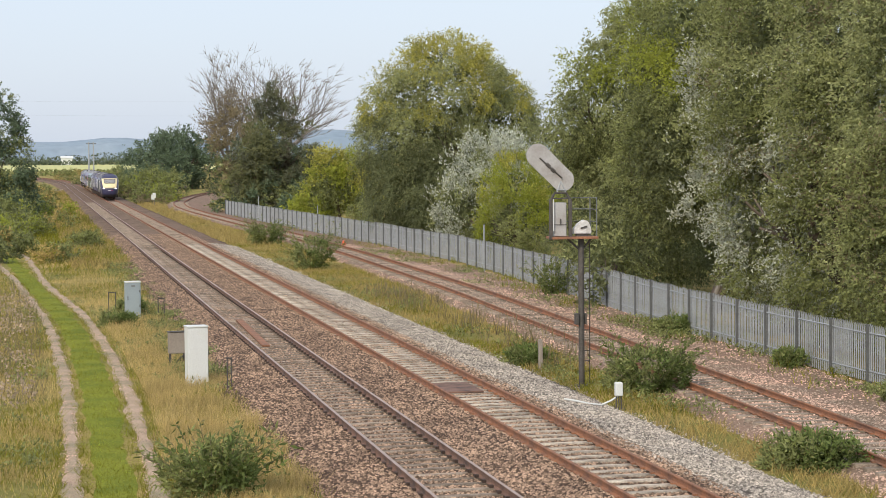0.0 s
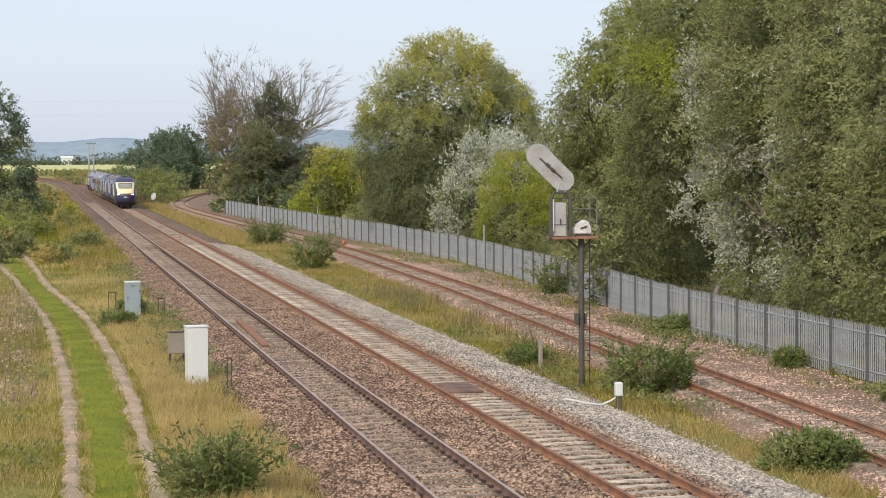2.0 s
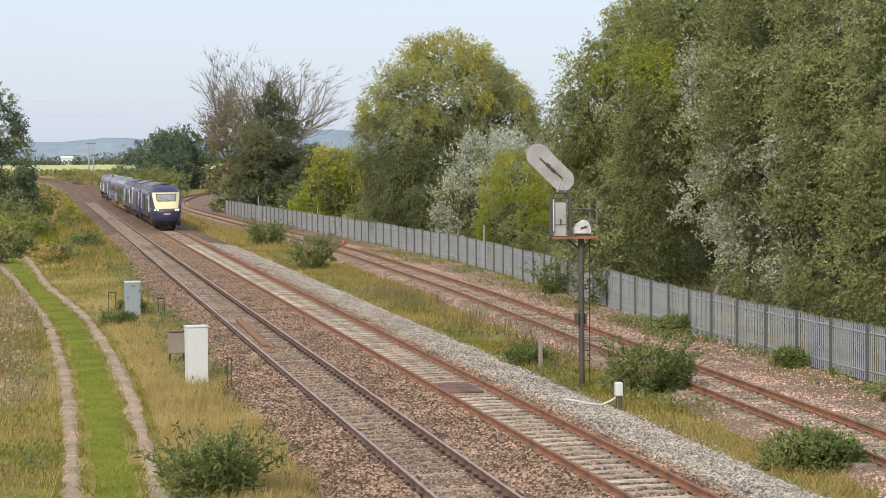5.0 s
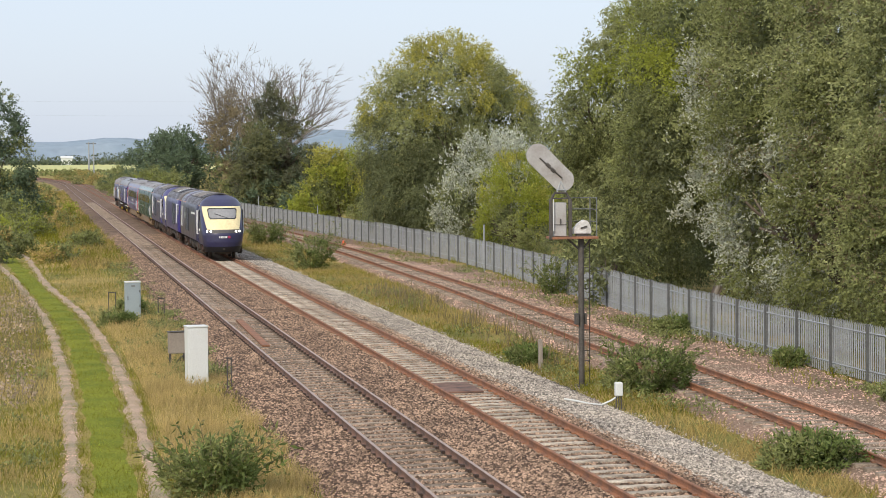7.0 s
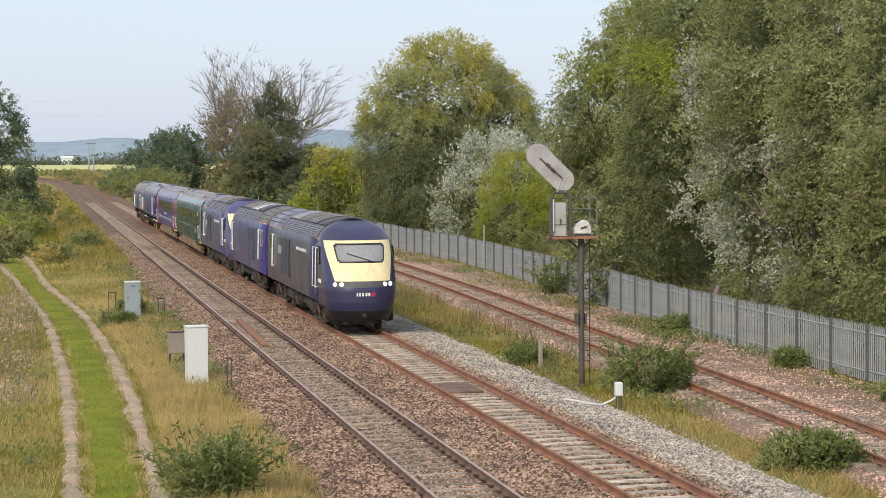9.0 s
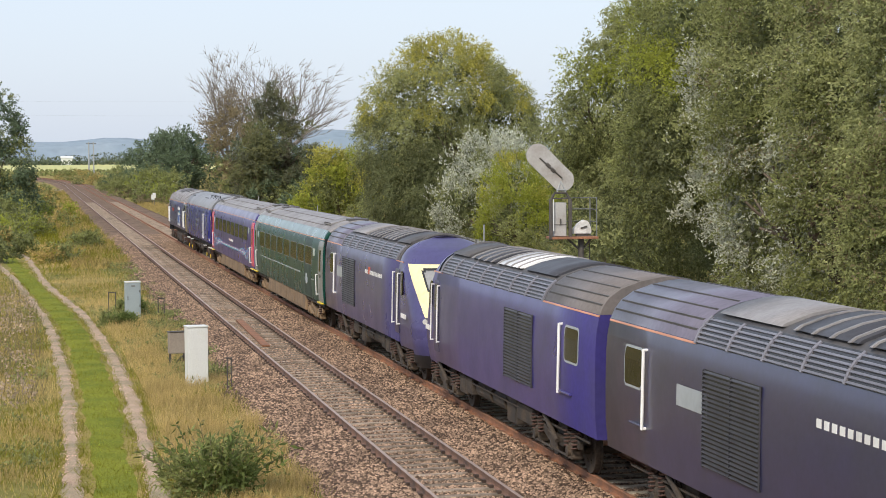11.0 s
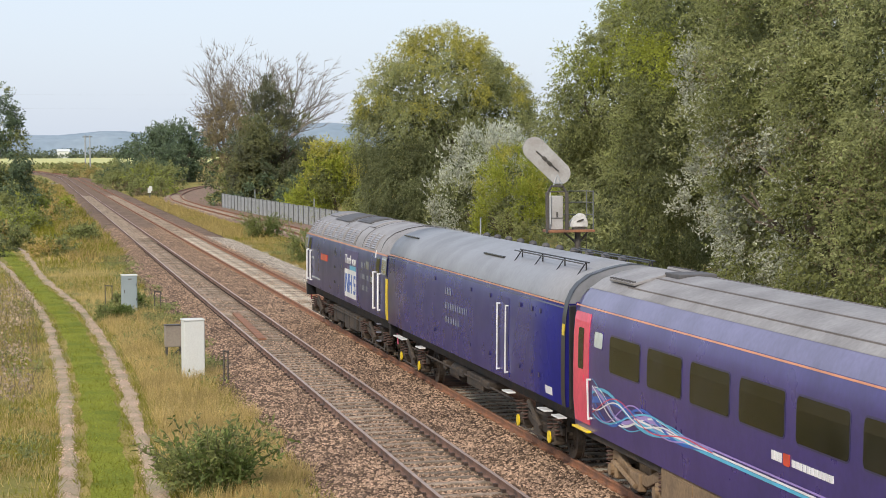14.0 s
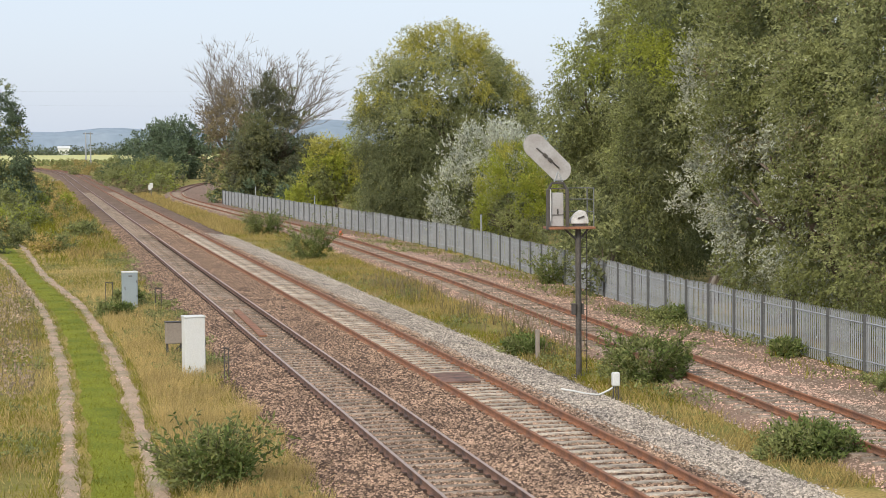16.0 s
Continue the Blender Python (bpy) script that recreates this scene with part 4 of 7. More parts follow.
def make_grass():
    rng = np.random.default_rng(9)
    ra, rb = np.array(RUT_A), np.array(RUT_B)

    def off_ruts(x, y):
        a, b = np.interp(y, ra[:, 0], ra[:, 1]), np.interp(y, rb[:, 0], rb[:, 1])
        return (x < a - 0.24) | (x > b + 0.24)

    def straw_side(x, y):
        b = np.interp(y, rb[:, 0], rb[:, 1])
        return off_ruts(x, y) & ((x > b + 0.35) | (rng.uniform(0, 1, len(x)) < 0.75))

    def between(x, y):
        a, b = np.interp(y, ra[:, 0], ra[:, 1]), np.interp(y, rb[:, 0], rb[:, 1])
        return (x > a + 0.1) & (x < b - 0.1)
    def dry_patch(x, y):
        b = np.interp(y, rb[:, 0], rb[:, 1])
        return (x > b + 0.45) & (y < 82) & (x < 5.2 + 0.3 * np.sin(y * 1.3))

    def rut_edge(x, y):
        a, b = np.interp(y, ra[:, 0], ra[:, 1]), np.interp(y, rb[:, 0], rb[:, 1])
        return (np.minimum(np.abs(x - a), np.abs(x - b)) < 0.33) & (np.minimum(np.abs(x - a), np.abs(x - b)) > 0.13)
    blades("grass", scatter(rng, 130000, -6, 5.3, 33, 200, 0.42, 0.5, straw_side), 0.25, 0.42, 0.006, "straw", "tall dry straw coloured grass", 1)
    blades("grass", scatter(rng, 90000, 1.5, 5.6, 33, 82, 0.3, 0.7, dry_patch), 0.30, 0.34, 0.005, "straw", "pale dry grass beside the ballast", 21)
    blades("grass", scatter(rng, 130000, -6, 5.5, 33, 260, 0.46, 0.33, off_ruts), 0.18, 0.6, 0.008, "grass", "rough green grass and weeds", 2)
    blades("grass", scatter(rng, 50000, -1.5, 3, 33, 140, 0.35, 1.2, between), 0.08, 0.6, 0.007, "grass", "short green grass between wheel ruts", 3)
    blades("grass", scatter(rng, 40000, -1.5, 3, 33, 140, 0.45, 0.9, between), 0.06, 0.7, 0.007, "bright", "fresh green grass between wheel ruts", 13)
    blades("grass", scatter(rng, 90000, -1.8, 3.1, 33, 130, 0.5, 1.6, rut_edge), 0.11, 0.7, 0.007, "grass", "grass creeping over the edges of the wheel ruts", 22)
    blades("weed_stalks", scatter(rng, 2600, -3.5, 0.2, 55, 130, 0.5, 0.5, off_ruts), 0.6, 0.2, 0.012, "brown", "tall brown dead dock stalks", 7)
    blades("weed_stalks", scatter(rng, 1500, 15.5, 18, 60, 100, 0.62, 0.8), 0.6, 0.2, 0.02, "brown", "reddish brown dead dock stalks", 8)
    blades("grass", scatter(rng, 26000, 2.0, 5.6, 120, 420, 0.35, 0.3), 0.42, 0.5, 0.03, "tan", "tall dry grass along the distant ballast", 41)
    blades("grass", scatter(rng, 22000, 0.0, 5.7, 120, 420, 0.5, 0.25), 0.45, 0.5, 0.035, "grass", "green grass and weeds along the distant ballast", 42)
    blades("grass", scatter(rng, 12000, 14.2, 17.5, 150, 300, 0.4, 0.25), 0.35, 0.5, 0.03, "tan", "dry grass between the distant tracks", 43)
    # fluffy seed heads over the tall weeds, and low broad-leaved weeds
    heads = scatter(rng, 5200, -4.0, -0.1, 52, 96, 0.55, 0.45, off_ruts)
    heads[:, 2] += rng.uniform(0.3, 0.75, len(heads))
    tagged(part("seed_heads", quads("seed_heads", leaves(rng, heads, 0.1, 0.035, -0.6, rng.normal(0, 0.3, heads.shape))), LEAF["seed"]), "pale pinkish seed heads of tall weeds", "weeds", kind="stuff")
    for n, x0, x1, y0, y1, patch, look_of, keep, seed in ((7000, -6, 5.4, 34, 140, 0.78, "green", off_ruts, 31), (5000, 4.2, 5.9, 60, 150, 0.6, "green", None, 32), (2200, 14.8, 17.2, 40, 140, 0.8, "green", None, 33), (5000, 21.5, 25, 46, 140, 0.72, "green", None, 34)):
        low = scatter(rng, n, x0, x1, y0, y1, patch, 0.55, keep)
        k = np.repeat(np.arange(len(low)), 8)
        spots = low[k] + rng.normal(0, 0.09, (len(k), 3))
        spots[:, 2] = low[k, 2] + rng.uniform(0.02, 0.3, len(k))
        tagged(part("weeds", quads("weeds", leaves(rng, spots, 0.13, 0.028, 0.0, rng.normal(0, 0.5, spots.shape), np.array([0, -0.3, 0.9]), 3)), LEAF[look_of]), "low green broad leaved weeds in the grass", "weeds", kind="stuff")

    def strip_mid(x, y):
        s = np.interp(y, *zip(*SIDING))
        return (x > 14.75) & (x < s - 1.75)
    blades("grass", scatter(rng, 60000, 14.6, 19.5, 36, 230, 0.3, 0.5, strip_mid), 0.2, 0.5, 0.011, "tan", "dry grass between main line and siding", 4)
    blades("grass", scatter(rng, 50000, 14.7, 19.5, 36, 230, 0.5, 0.4, strip_mid), 0.17, 0.55, 0.012, "grass", "green weeds between main line and siding", 5)

    def by_fence(x, y):
        s = np.interp(y, *zip(*SIDING))
        return (x > s + 2.6) & ((y > 75) | (rng.uniform(0, 1, len(x)) < 0.25))
    blades("grass", scatter(rng, 26000, 20, 27, 40, 230, 0.68, 0.4, by_fence), 0.3, 0.4, 0.018, "grass", "weeds along the foot of the fence", 6)


make_trees()
make_grass()

# ---- fence ----
FENCE = smooth_line([(46, 23.3), (53.6, 23.6), (60, 23.4), (66, 23.5), (72, 23.5), (81, 24.2), (93, 24.9), (119, 25.9), (144, 25.5), (180, 24.0), (238, 22.0)], 0.25)


def pale_mesh():
    """A corrugated steel pale with a pointed, split head."""
    w, h = 0.043, 1.72
    cross = [(-w, 0), (-w * 0.55, -0.014), (w * 0.55, -0.014), (w, 0)]
    v = [(x, y, 0.06) for x, y in cross] + [(x, y, h - 0.09) for x, y in cross] + [(0, -0.016, h), (-w * 0.9, -0.03, h - 0.03), (w * 0.9, -0.03, h - 0.03)]
    f = [(0, 1, 5, 4), (1, 2, 6, 5), (2, 3, 7, 6), (4, 5, 9), (5, 8, 9), (5, 6, 8), (6, 10, 8), (6, 7, 10)]
    return raw("pale", v, f)


def make_fence():
    fence = tagged(new("palisade_fence"), "grey galvanised steel palisade fence along the siding", "fence", kind="structure")
    pale = pale_mesh()
    pale.materials.append(M["galv"])
    co = np.array([v.co for v in pale.vertices])
    fa = [tuple(p.vertices) for p in pale.polygons]
    bm = box(bmesh.new(), -0.032, 0.032, -0.06, 0.1, -0.3, 1.7, 0.01)
    post = bpy.data.meshes.new("post")
    bm.to_mesh(post), bm.free()
    post.materials.append(M["post_steel"])
    ys = np.array([a for a, _ in FENCE])
    xs = np.array([b for _, b in FENCE])
    d = np.concatenate([[0], np.cumsum(np.hypot(np.diff(ys), np.diff(xs)))])
    rng = random.Random(2)
    rest_v, rest_f = [], []
    s, n = 0.0, 0
    while s < d[-1]:
        y, x = float(np.interp(s, d, ys)), float(np.interp(s, d, xs))
        x2, y2 = float(np.interp(s + 0.5, d, xs)), float(np.interp(s + 0.5, d, ys))
        turn = math.degrees(math.atan2(y2 - y, x2 - x)) + 180
        ground_z = gz(x, y)
        m = pose(x, y, ground_z + rng.uniform(-0.008, 0.008), rng.uniform(-0.3, 0.3), rng.uniform(-0.4, 0.4), turn)
        if n < 290:
            ob = new("pale", pale)
            ob.parent = fence
            ob.matrix_basis = m
        else:
            k = len(rest_v)
            rest_v += [m @ Vector(c) for c in co]
            rest_f += [tuple(i + k for i in f) for f in fa]
        if n % 18 == 0:
            ob = new("post", post)
            ob.parent = fence
            ob.matrix_basis = m @ pose(0, -0.03, 0)
            if n:
                for h in (0.35, 1.45):
                    bm = bmesh.new()
                    rod(bm, (px, py, ground_z + h), (x, y, ground_z + h), 0.028, 4)
                    part("fence_rail", bm, "galv", fence)
            px, py = x, y
        s += 0.152
        n += 1
    part("pale_row", raw("pale_row", rest_v, rest_f), "galv", fence)["kind"] = "stuff"


# ---- lineside things ----
def cabinet(x, y, w, d, h, material, label, turn=0.0, lid=0.05):
    c = tagged(new("equipment_cabinet"), label, "cabinet", "lineside cabinets")
    z = gz(x, y)
    c.matrix_basis = pose(x, y, z, 0, 0, turn)
    part("body", box(bmesh.new(), -w / 2, w / 2, -d / 2, d / 2, 0.0, h - lid, 0.015), material, c)
    part("lid", box(bmesh.new(), -w / 2 - 0.02, w / 2 + 0.02, -d / 2 - 0.02, d / 2 + 0.02, h - lid, h, 0.015), "white_cab" if h > 1.4 else material, c)
    door = part("door", box(bmesh.new(), -w / 2 + 0.04, w / 2 - 0.04, -d / 2 - 0.014, -d / 2 - 0.002, 0.12, h - lid - 0.06, 0.006), material, c)
    part("handle", box(bmesh.new(), -w / 2 + 0.07, -w / 2 + 0.10, -d / 2 - 0.04, -d / 2 - 0.01, h * 0.5, h * 0.5 + 0.14, 0.006), "steel_dark", door)
    part("plinth", box(bmesh.new(), -w / 2 - 0.03, w / 2 + 0.03, -d / 2 - 0.03, d / 2 + 0.03, -0.15, 0.05, 0.01), "sleeper", c)
    for k in (0.3, 0.7):
        part("hinge", box(bmesh.new(), w / 2 - 0.06, w / 2 - 0.03, -d / 2 - 0.03, -d / 2 - 0.012, h * k, h * k + 0.09, 0.004), "steel_dark", door)
    part("vent", box(bmesh.new(), -0.08, 0.08, -d / 2 - 0.024, -d / 2 - 0.013, h * 0.86, h * 0.9, 0.004), "galv_dark", door)
    return c


def make_cabinets():
    cabinet(4.55, 58.9, 0.45, 0.60, 1.74, "white_cab", "tall white lineside cabinet in dry grass", 98)
    cabinet(3.92, 84.6, 0.62, 0.5, 1.52, "grey_cab", "blue grey lineside cabinet with white lid", 4)
    # small brown box on legs
    b = tagged(new("junction_box"), "weathered brown junction box on steel legs", "junction box")
    b.matrix_basis = pose(4.32, 63.8, gz(4.32, 63.8), 0, 0, 6)
    part("box", box(bmesh.new(), -0.27, 0.27, -0.15, 0.15, 0.5, 1.17, 0.02), "brown_cab", b)
    part("lid", box(bmesh.new(), -0.29, 0.29, -0.17, 0.17, 1.17, 1.2, 0.008), "steel_dark", b)
    for x in (-0.22, 0.22):
        for y in (-0.1, 0.1):
            part("leg", box(bmesh.new(), x - 0.02, x + 0.02, y - 0.02, y + 0.02, -0.1, 0.5, 0.004), "steel_dark", b)
    part("brace", rod(bmesh.new(), (-0.22, -0.1, 0.05), (0.22, -0.1, 0.48), 0.015, 6), "steel_dark", b)
    # hand rail frames near the cabinets
    for x, y, h, w in ((5.35, 57.2, 0.95, 0.12), (5.0, 83.0, 0.9, 0.25), (3.2, 88.0, 0.9, 0.3)):
        r = tagged(new("handrail"), "thin rusty steel handrail post beside cabinet", "handrail", "lineside handrails")
        r.matrix_basis = pose(x, y, gz(x, y))
        for dx in (-w / 2, w / 2):
            part("post", rod(bmesh.new(), (dx, dx * 0.5, -0.2), (dx, dx * 0.5, h), 0.022, 6), "steel_dark", r)
        part("bar", rod(bmesh.new(), (-w / 2 - 0.02, -w / 4, h), (w / 2 + 0.02, w / 4, h - 0.05), 0.022, 6), "steel_dark", r)


def make_signal():
    x, y = 15.3, 55.6
    z0 = gz(x, y)
    s = tagged(new("signal_post"), "railway signal on dark post with tilted grey head", "railway signal")
    s.matrix_basis = pose(x, y, z0 + 0.2)
    bm = bmesh.new()
    rod(bm, (0, 0, -0.5), (0, 0, 4.12), 0.085, 14)
    rod(bm, (0, 0, -0.24), (0, 0, -0.14), 0.2, 14)
    part("post", bm, "steel_dark", s)
    # platform and railing
    part("platform", box(bmesh.new(), -0.92, 0.42, -0.35, 0.45, 4.06, 4.13, 0.01), "rust", s, "rusty steel grating platform")
    for a in ((-0.4, 0), (0.3, 0)):
        part("bracket", rod(bmesh.new(), (a[0], 0, 4.06), (0, 0, 3.7), 0.03, 6), "steel_dark", s)
    for px in (0.38,):
        for py in (-0.3, 0.4):
            part("railing_post", rod(bmesh.new(), (px, py, 4.13), (px, py, 5.25), 0.018, 6), "galv_dark", s)
    for h in (4.55, 4.9, 5.22):
        part("railing_bar", rod(bmesh.new(), (-0.35, 0.4, h), (0.38, 0.4, h), 0.014, 6), "galv_dark", s)
        part("railing_bar", rod(bmesh.new(), (0.38, -0.3, h), (0.38, 0.4, h), 0.014, 6), "galv_dark", s)
    # equipment box inside a hooped frame
    part("equipment_box", box(bmesh.new(), -0.82, -0.46, -0.12, 0.22, 4.14, 5.1, 0.015), "signal_grey", s)
    part("box_seam", box(bmesh.new(), -0.83, -0.45, -0.135, -0.115, 4.46, 4.48), "steel_dark", s)
    part("box_latch", box(bmesh.new(), -0.66, -0.62, -0.15, -0.12, 4.5, 4.64, 0.005), "steel_dark", s)
    for px in (-0.93, -0.36):
        bm = bmesh.new()
        box(bm, px - 0.045, px + 0.045, -0.2, -0.1, 4.05, 5.2, 0.012)
        rod(bm, (px, -0.15, 5.18), (px + (0.12 if px < -0.6 else -0.12), -0.15, 5.38), 0.035, 6)
        part("frame_post", bm, "steel_dark", s)
    part("frame_bar", rod(bmesh.new(), (-0.82, -0.15, 5.38), (-0.47, -0.15, 5.38), 0.035, 6), "steel_dark", s)
    part("frame_bar", rod(bmesh.new(), (-0.9, -0.15, 5.22), (-0.4, -0.15, 5.22), 0.02, 6), "steel_dark", s)
    part("conduit", rod(bmesh.new(), (-0.86, -0.2, 4.3), (-0.86, -0.2, 5.2), 0.015, 6), "white_cab", s)
    # tilted head: long backboard with rounded ends, seen from its back
    bm = bmesh.new()
    ring = []
    hl, r = 0.50, 0.335
    for k in range(24):
        a = k / 24 * 6.283
        ring.append((r * math.cos(a), (hl if math.sin(a) >= 0 else -hl) + r * math.sin(a)))
    m = Matrix.Translation((-0.93, -0.1, 6.1)) @ Euler((0, radians(-46), 0)).to_matrix().to_4x4()
    lo = [bm.verts.new(m @ Vector((a, -0.02, b))) for a, b in ring]
    hi = [bm.verts.new(m @ Vector((a, 0.03, b))) for a, b in ring]
    bm.faces.new(lo), bm.faces.new(hi[::-1])
    for i in range(24):
        bm.faces.new((lo[i], hi[i], hi[(i + 1) % 24], lo[(i + 1) % 24]))
    bmesh.ops.recalc_face_normals(bm, faces=bm.faces)
    head = part("signal_head", bm, "signal_grey", s, "long grey backboard tilted aside")
    bm = bmesh.new()
    rod(bm, m @ Vector((0.02, -0.05, -0.45)), m @ Vector((-0.02, -0.05, 0.42)), 0.02, 6)
    for b in (-0.1, 0.1):
        box(bm, -0.05, 0.05, -0.06, 0.0, b - 0.08, b + 0.06, 0.01, m)
    part("hinge_bar", bm, "steel_dark", head)
    part("head_case", box(bmesh.new(), -0.13, 0.13, 0.02, 0.25, -0.6, 0.6, 0.04, m), "steel_dark", head)
    bm = bmesh.new()
    for dx in (-0.13, 0.13):
        rod(bm, (-0.62, -0.1, 5.72), (-0.62 + dx, -0.15, 5.38), 0.022, 6)
    rod(bm, (-0.76, -0.15, 5.46), (-0.48, -0.15, 5.46), 0.02, 6)
    part("swivel_bracket", bm, "galv", s)
    # small hooded signal
    bm = bmesh.new()
    pts = [(-0.26, 0), (0.26, 0), (0.26, 0.14), (0.17, 0.36), (0.04, 0.40), (-0.14, 0.28), (-0.26, 0.12)]
    a = [bm.verts.new((0.02 + px, -0.12, 4.2 + pz)) for px, pz in pts]
    b = [bm.verts.new((0.02 + px, 0.14, 4.2 + pz)) for px, pz in pts]
    bm.faces.new(a), bm.faces.new(b[::-1])
    for i in range(len(pts)):
        bm.faces.new((a[i], b[i], b[(i + 1) % len(pts)], a[(i + 1) % len(pts)]))
    bmesh.ops.recalc_face_normals(bm, faces=bm.faces)
    bmesh.ops.bevel(bm, geom=list(bm.edges), offset=0.02, segments=2, affect="EDGES")
    sm = part("shunt_signal", bm, "signal_pale", s, "small white hooded shunting signal")
    part("shunt_bracket", box(bmesh.new(), -0.15, 0.2, -0.08, 0.08, 4.12, 4.21, 0.01), "steel_dark", s)
    part("hinge_bar", rod(bmesh.new(), (-0.05, -0.14, 4.36), (0.14, -0.14, 4.42), 0.022, 6), "steel_dark", sm)
    # ladder behind the post
    for dx in (0.13, 0.43):
        part("ladder_stile", rod(bmesh.new(), (dx - 0.05, 0.5, -0.4), (dx - 0.08, 0.35, 4.1), 0.016, 6), "steel_dark", s)
    for k in range(13):
        h = 0.2 + k * 0.3
        part("rung", rod(bmesh.new(), (0.07, 0.49 - h * 0.03, h), (0.37, 0.49 - h * 0.03, h), 0.011, 5), "steel_dark", s)
    part("telephone_box", box(bmesh.new(), -0.2, -0.09, -0.12, 0.06, 1.6, 1.92, 0.015), "steel_dark", s)
    part("cable_box", box(bmesh.new(), 0.09, 0.14, -0.08, 0.06, 1.6, 1.92, 0.015), "steel_dark", s)


def make_small():
    # concrete marker post, white cable head, small signs, far bits
    p = tagged(new("marker_post"), "weathered grey concrete marker post in grass", "post")
    p.matrix_basis = pose(15.25, 60.2, gz(15.25, 60.2))
    part("shaft", box(bmesh.new(), -0.06, 0.06, -0.06, 0.06, -0.2, 0.95, 0.015), "brown_cab", p)
    w = tagged(new("cable_head"), "white plastic cable head on short stakes", "cable box")
    x, y = 14.75, 50.0
    w.matrix_basis = pose(x, y, gz(x, y))
    part("case", box(bmesh.new(), -0.1, 0.1, -0.08, 0.08, 0.38, 0.74, 0.03), "white_cab", w)
    for dx in (-0.06, 0.0, 0.06):
        part("stake", rod(bmesh.new(), (dx * 1.4, 0, -0.2), (dx, 0, 0.4), 0.02, 6), "steel_dark", w)
    pts = [(-0.02, 0, 0.38), (-0.16, 0.1, 0.26), (-0.4, 0.2, 0.14), (-0.75, 0.1, 0.19), (-1.1, 0.15, 0.27), (-1.4, 0.25, 0.32)]
    part("hose", tube(pts, 0.026, 8), "white_cab", w, "white flexible conduit over the ballast")
    # long dark plank at the near track's edge
    k = tagged(new("timber_plank"), "rust stained timber lying between the rails", "plank")
    k.matrix_basis = pose(7.6, 72.5, -0.14, 0, 0, -1)
    part("board", box(bmesh.new(), -0.13, 0.13, -5.5, 5.5, 0.0, 0.06, 0.01), "rust", k)
    # point motor cover in the four-foot of the far track
    c = tagged(new("track_cover"), "rusty flat steel cover between the rails", "cover plate")
    c.matrix_basis = pose(X_RIGHT - 0.1, 53.6, -0.16)
    part("plate", box(bmesh.new(), -0.55, 0.55, -1.1, 1.1, 0, 0.05, 0.01), "rust_dull", c)
    # posts along the fence
    for x, y, h in ((25.2, 112.5, 2.7), (24.4, 176, 2.4), (22.9, 210, 2.6)):
        q = tagged(new("lamp_post"), "thin pale steel post by the fence", "post", "posts by the fence")
        q.matrix_basis = pose(x, y, gz(x, y))
        part("shaft", rod(bmesh.new(), (0, 0, -0.2), (0, 0, h), 0.045, 8), "galv", q)
        part("cap", rod(bmesh.new(), (0, 0, h), (0, 0, h + 0.05), 0.06, 8), "galv_dark", q)
    # orange cone shaped marker
    o = tagged(new("marker_cone"), "small orange marker by the siding", "marker")
    o.matrix_basis = pose(22.3, 147, gz(22.3, 147))
    part("base", box(bmesh.new(), -0.2, 0.2, -0.2, 0.2, 0, 0.05, 0.01), "orange_paint", o)
    part("body", rod(bmesh.new(), (0, 0, 0.05), (0, 0, 0.5), 0.2, 12, 0.08), "orange_paint", o)
    # sign boards near the junction
    for x, y, h in ((16.3, 283, 1.9), (16.0, 281, 1.7)):
        g = tagged(new("lineside_sign"), "small white lineside sign on a post", "sign", "lineside signs")
        g.matrix_basis = pose(x, y, gz(x, y))
        part("post", rod(bmesh.new(), (0, 0, -0.2), (0, 0, h), 0.04, 6), "galv_dark", g)
        part("board", box(bmesh.new(), -0.22, 0.22, -0.06, -0.03, h - 0.7, h, 0.01), "white_cab", g)
    # buffer stop with two round lamps at the siding's end
    b = tagged(new("buffer_stop"), "dark buffer stop with white round boards", "buffer stop")
    b.matrix_basis = pose(28.3, 398, gz(28.3, 398), 0, 0, -20)
    for x in (-0.9, 0.9):
        part("upright", box(bmesh.new(), x - 0.12, x + 0.12, -0.15, 0.15, -0.2, 1.5, 0.02), "steel_dark", b)
    part("beam", box(bmesh.new(), -1.4, 1.4, -0.3, -0.1, 0.8, 1.3, 0.03), "steel_dark", b)
    for x, z in ((-1.9, 2.3), (-1.6, 1.4), (-1.1, 1.9)):
        part("round_board", rod(bmesh.new(), (x, -0.3, z), (x, -0.22, z), 0.42, 16), "white_cab", b)
        part("board_post", rod(bmesh.new(), (x, -0.2, -0.2), (x, -0.2, z), 0.04, 6), "galv_dark", b)
    # twin poles by the line and the wires across the sky
    for x in (18.3, 19.9):
        q = tagged(new("utility_pole"), "tall grey wooden pole beside the railway", "pole", "utility poles")
        q.matrix_basis = pose(x, 700, -0.5)
        part("shaft", rod(bmesh.new(), (0, 0, 0), (0, 0, 12.6), 0.28, 8, 0.2), "galv", q)
        part("crossarm", box(bmesh.new(), -0.9, 0.9, -0.1, 0.1, 11.9, 12.2), "galv_dark", q)
    for x, h in ((-26.0, 27.5), (232.0, 30.0)):
        q = tagged(new("utility_pole"), "tall wooden pole that carries power wires", "pole", "utility poles")
        q.matrix_basis = pose(x, 640, -1.6)
        part("shaft", rod(bmesh.new(), (0, 0, 0), (0, 0, h + 1.6), 0.3, 8, 0.2), "galv", q)
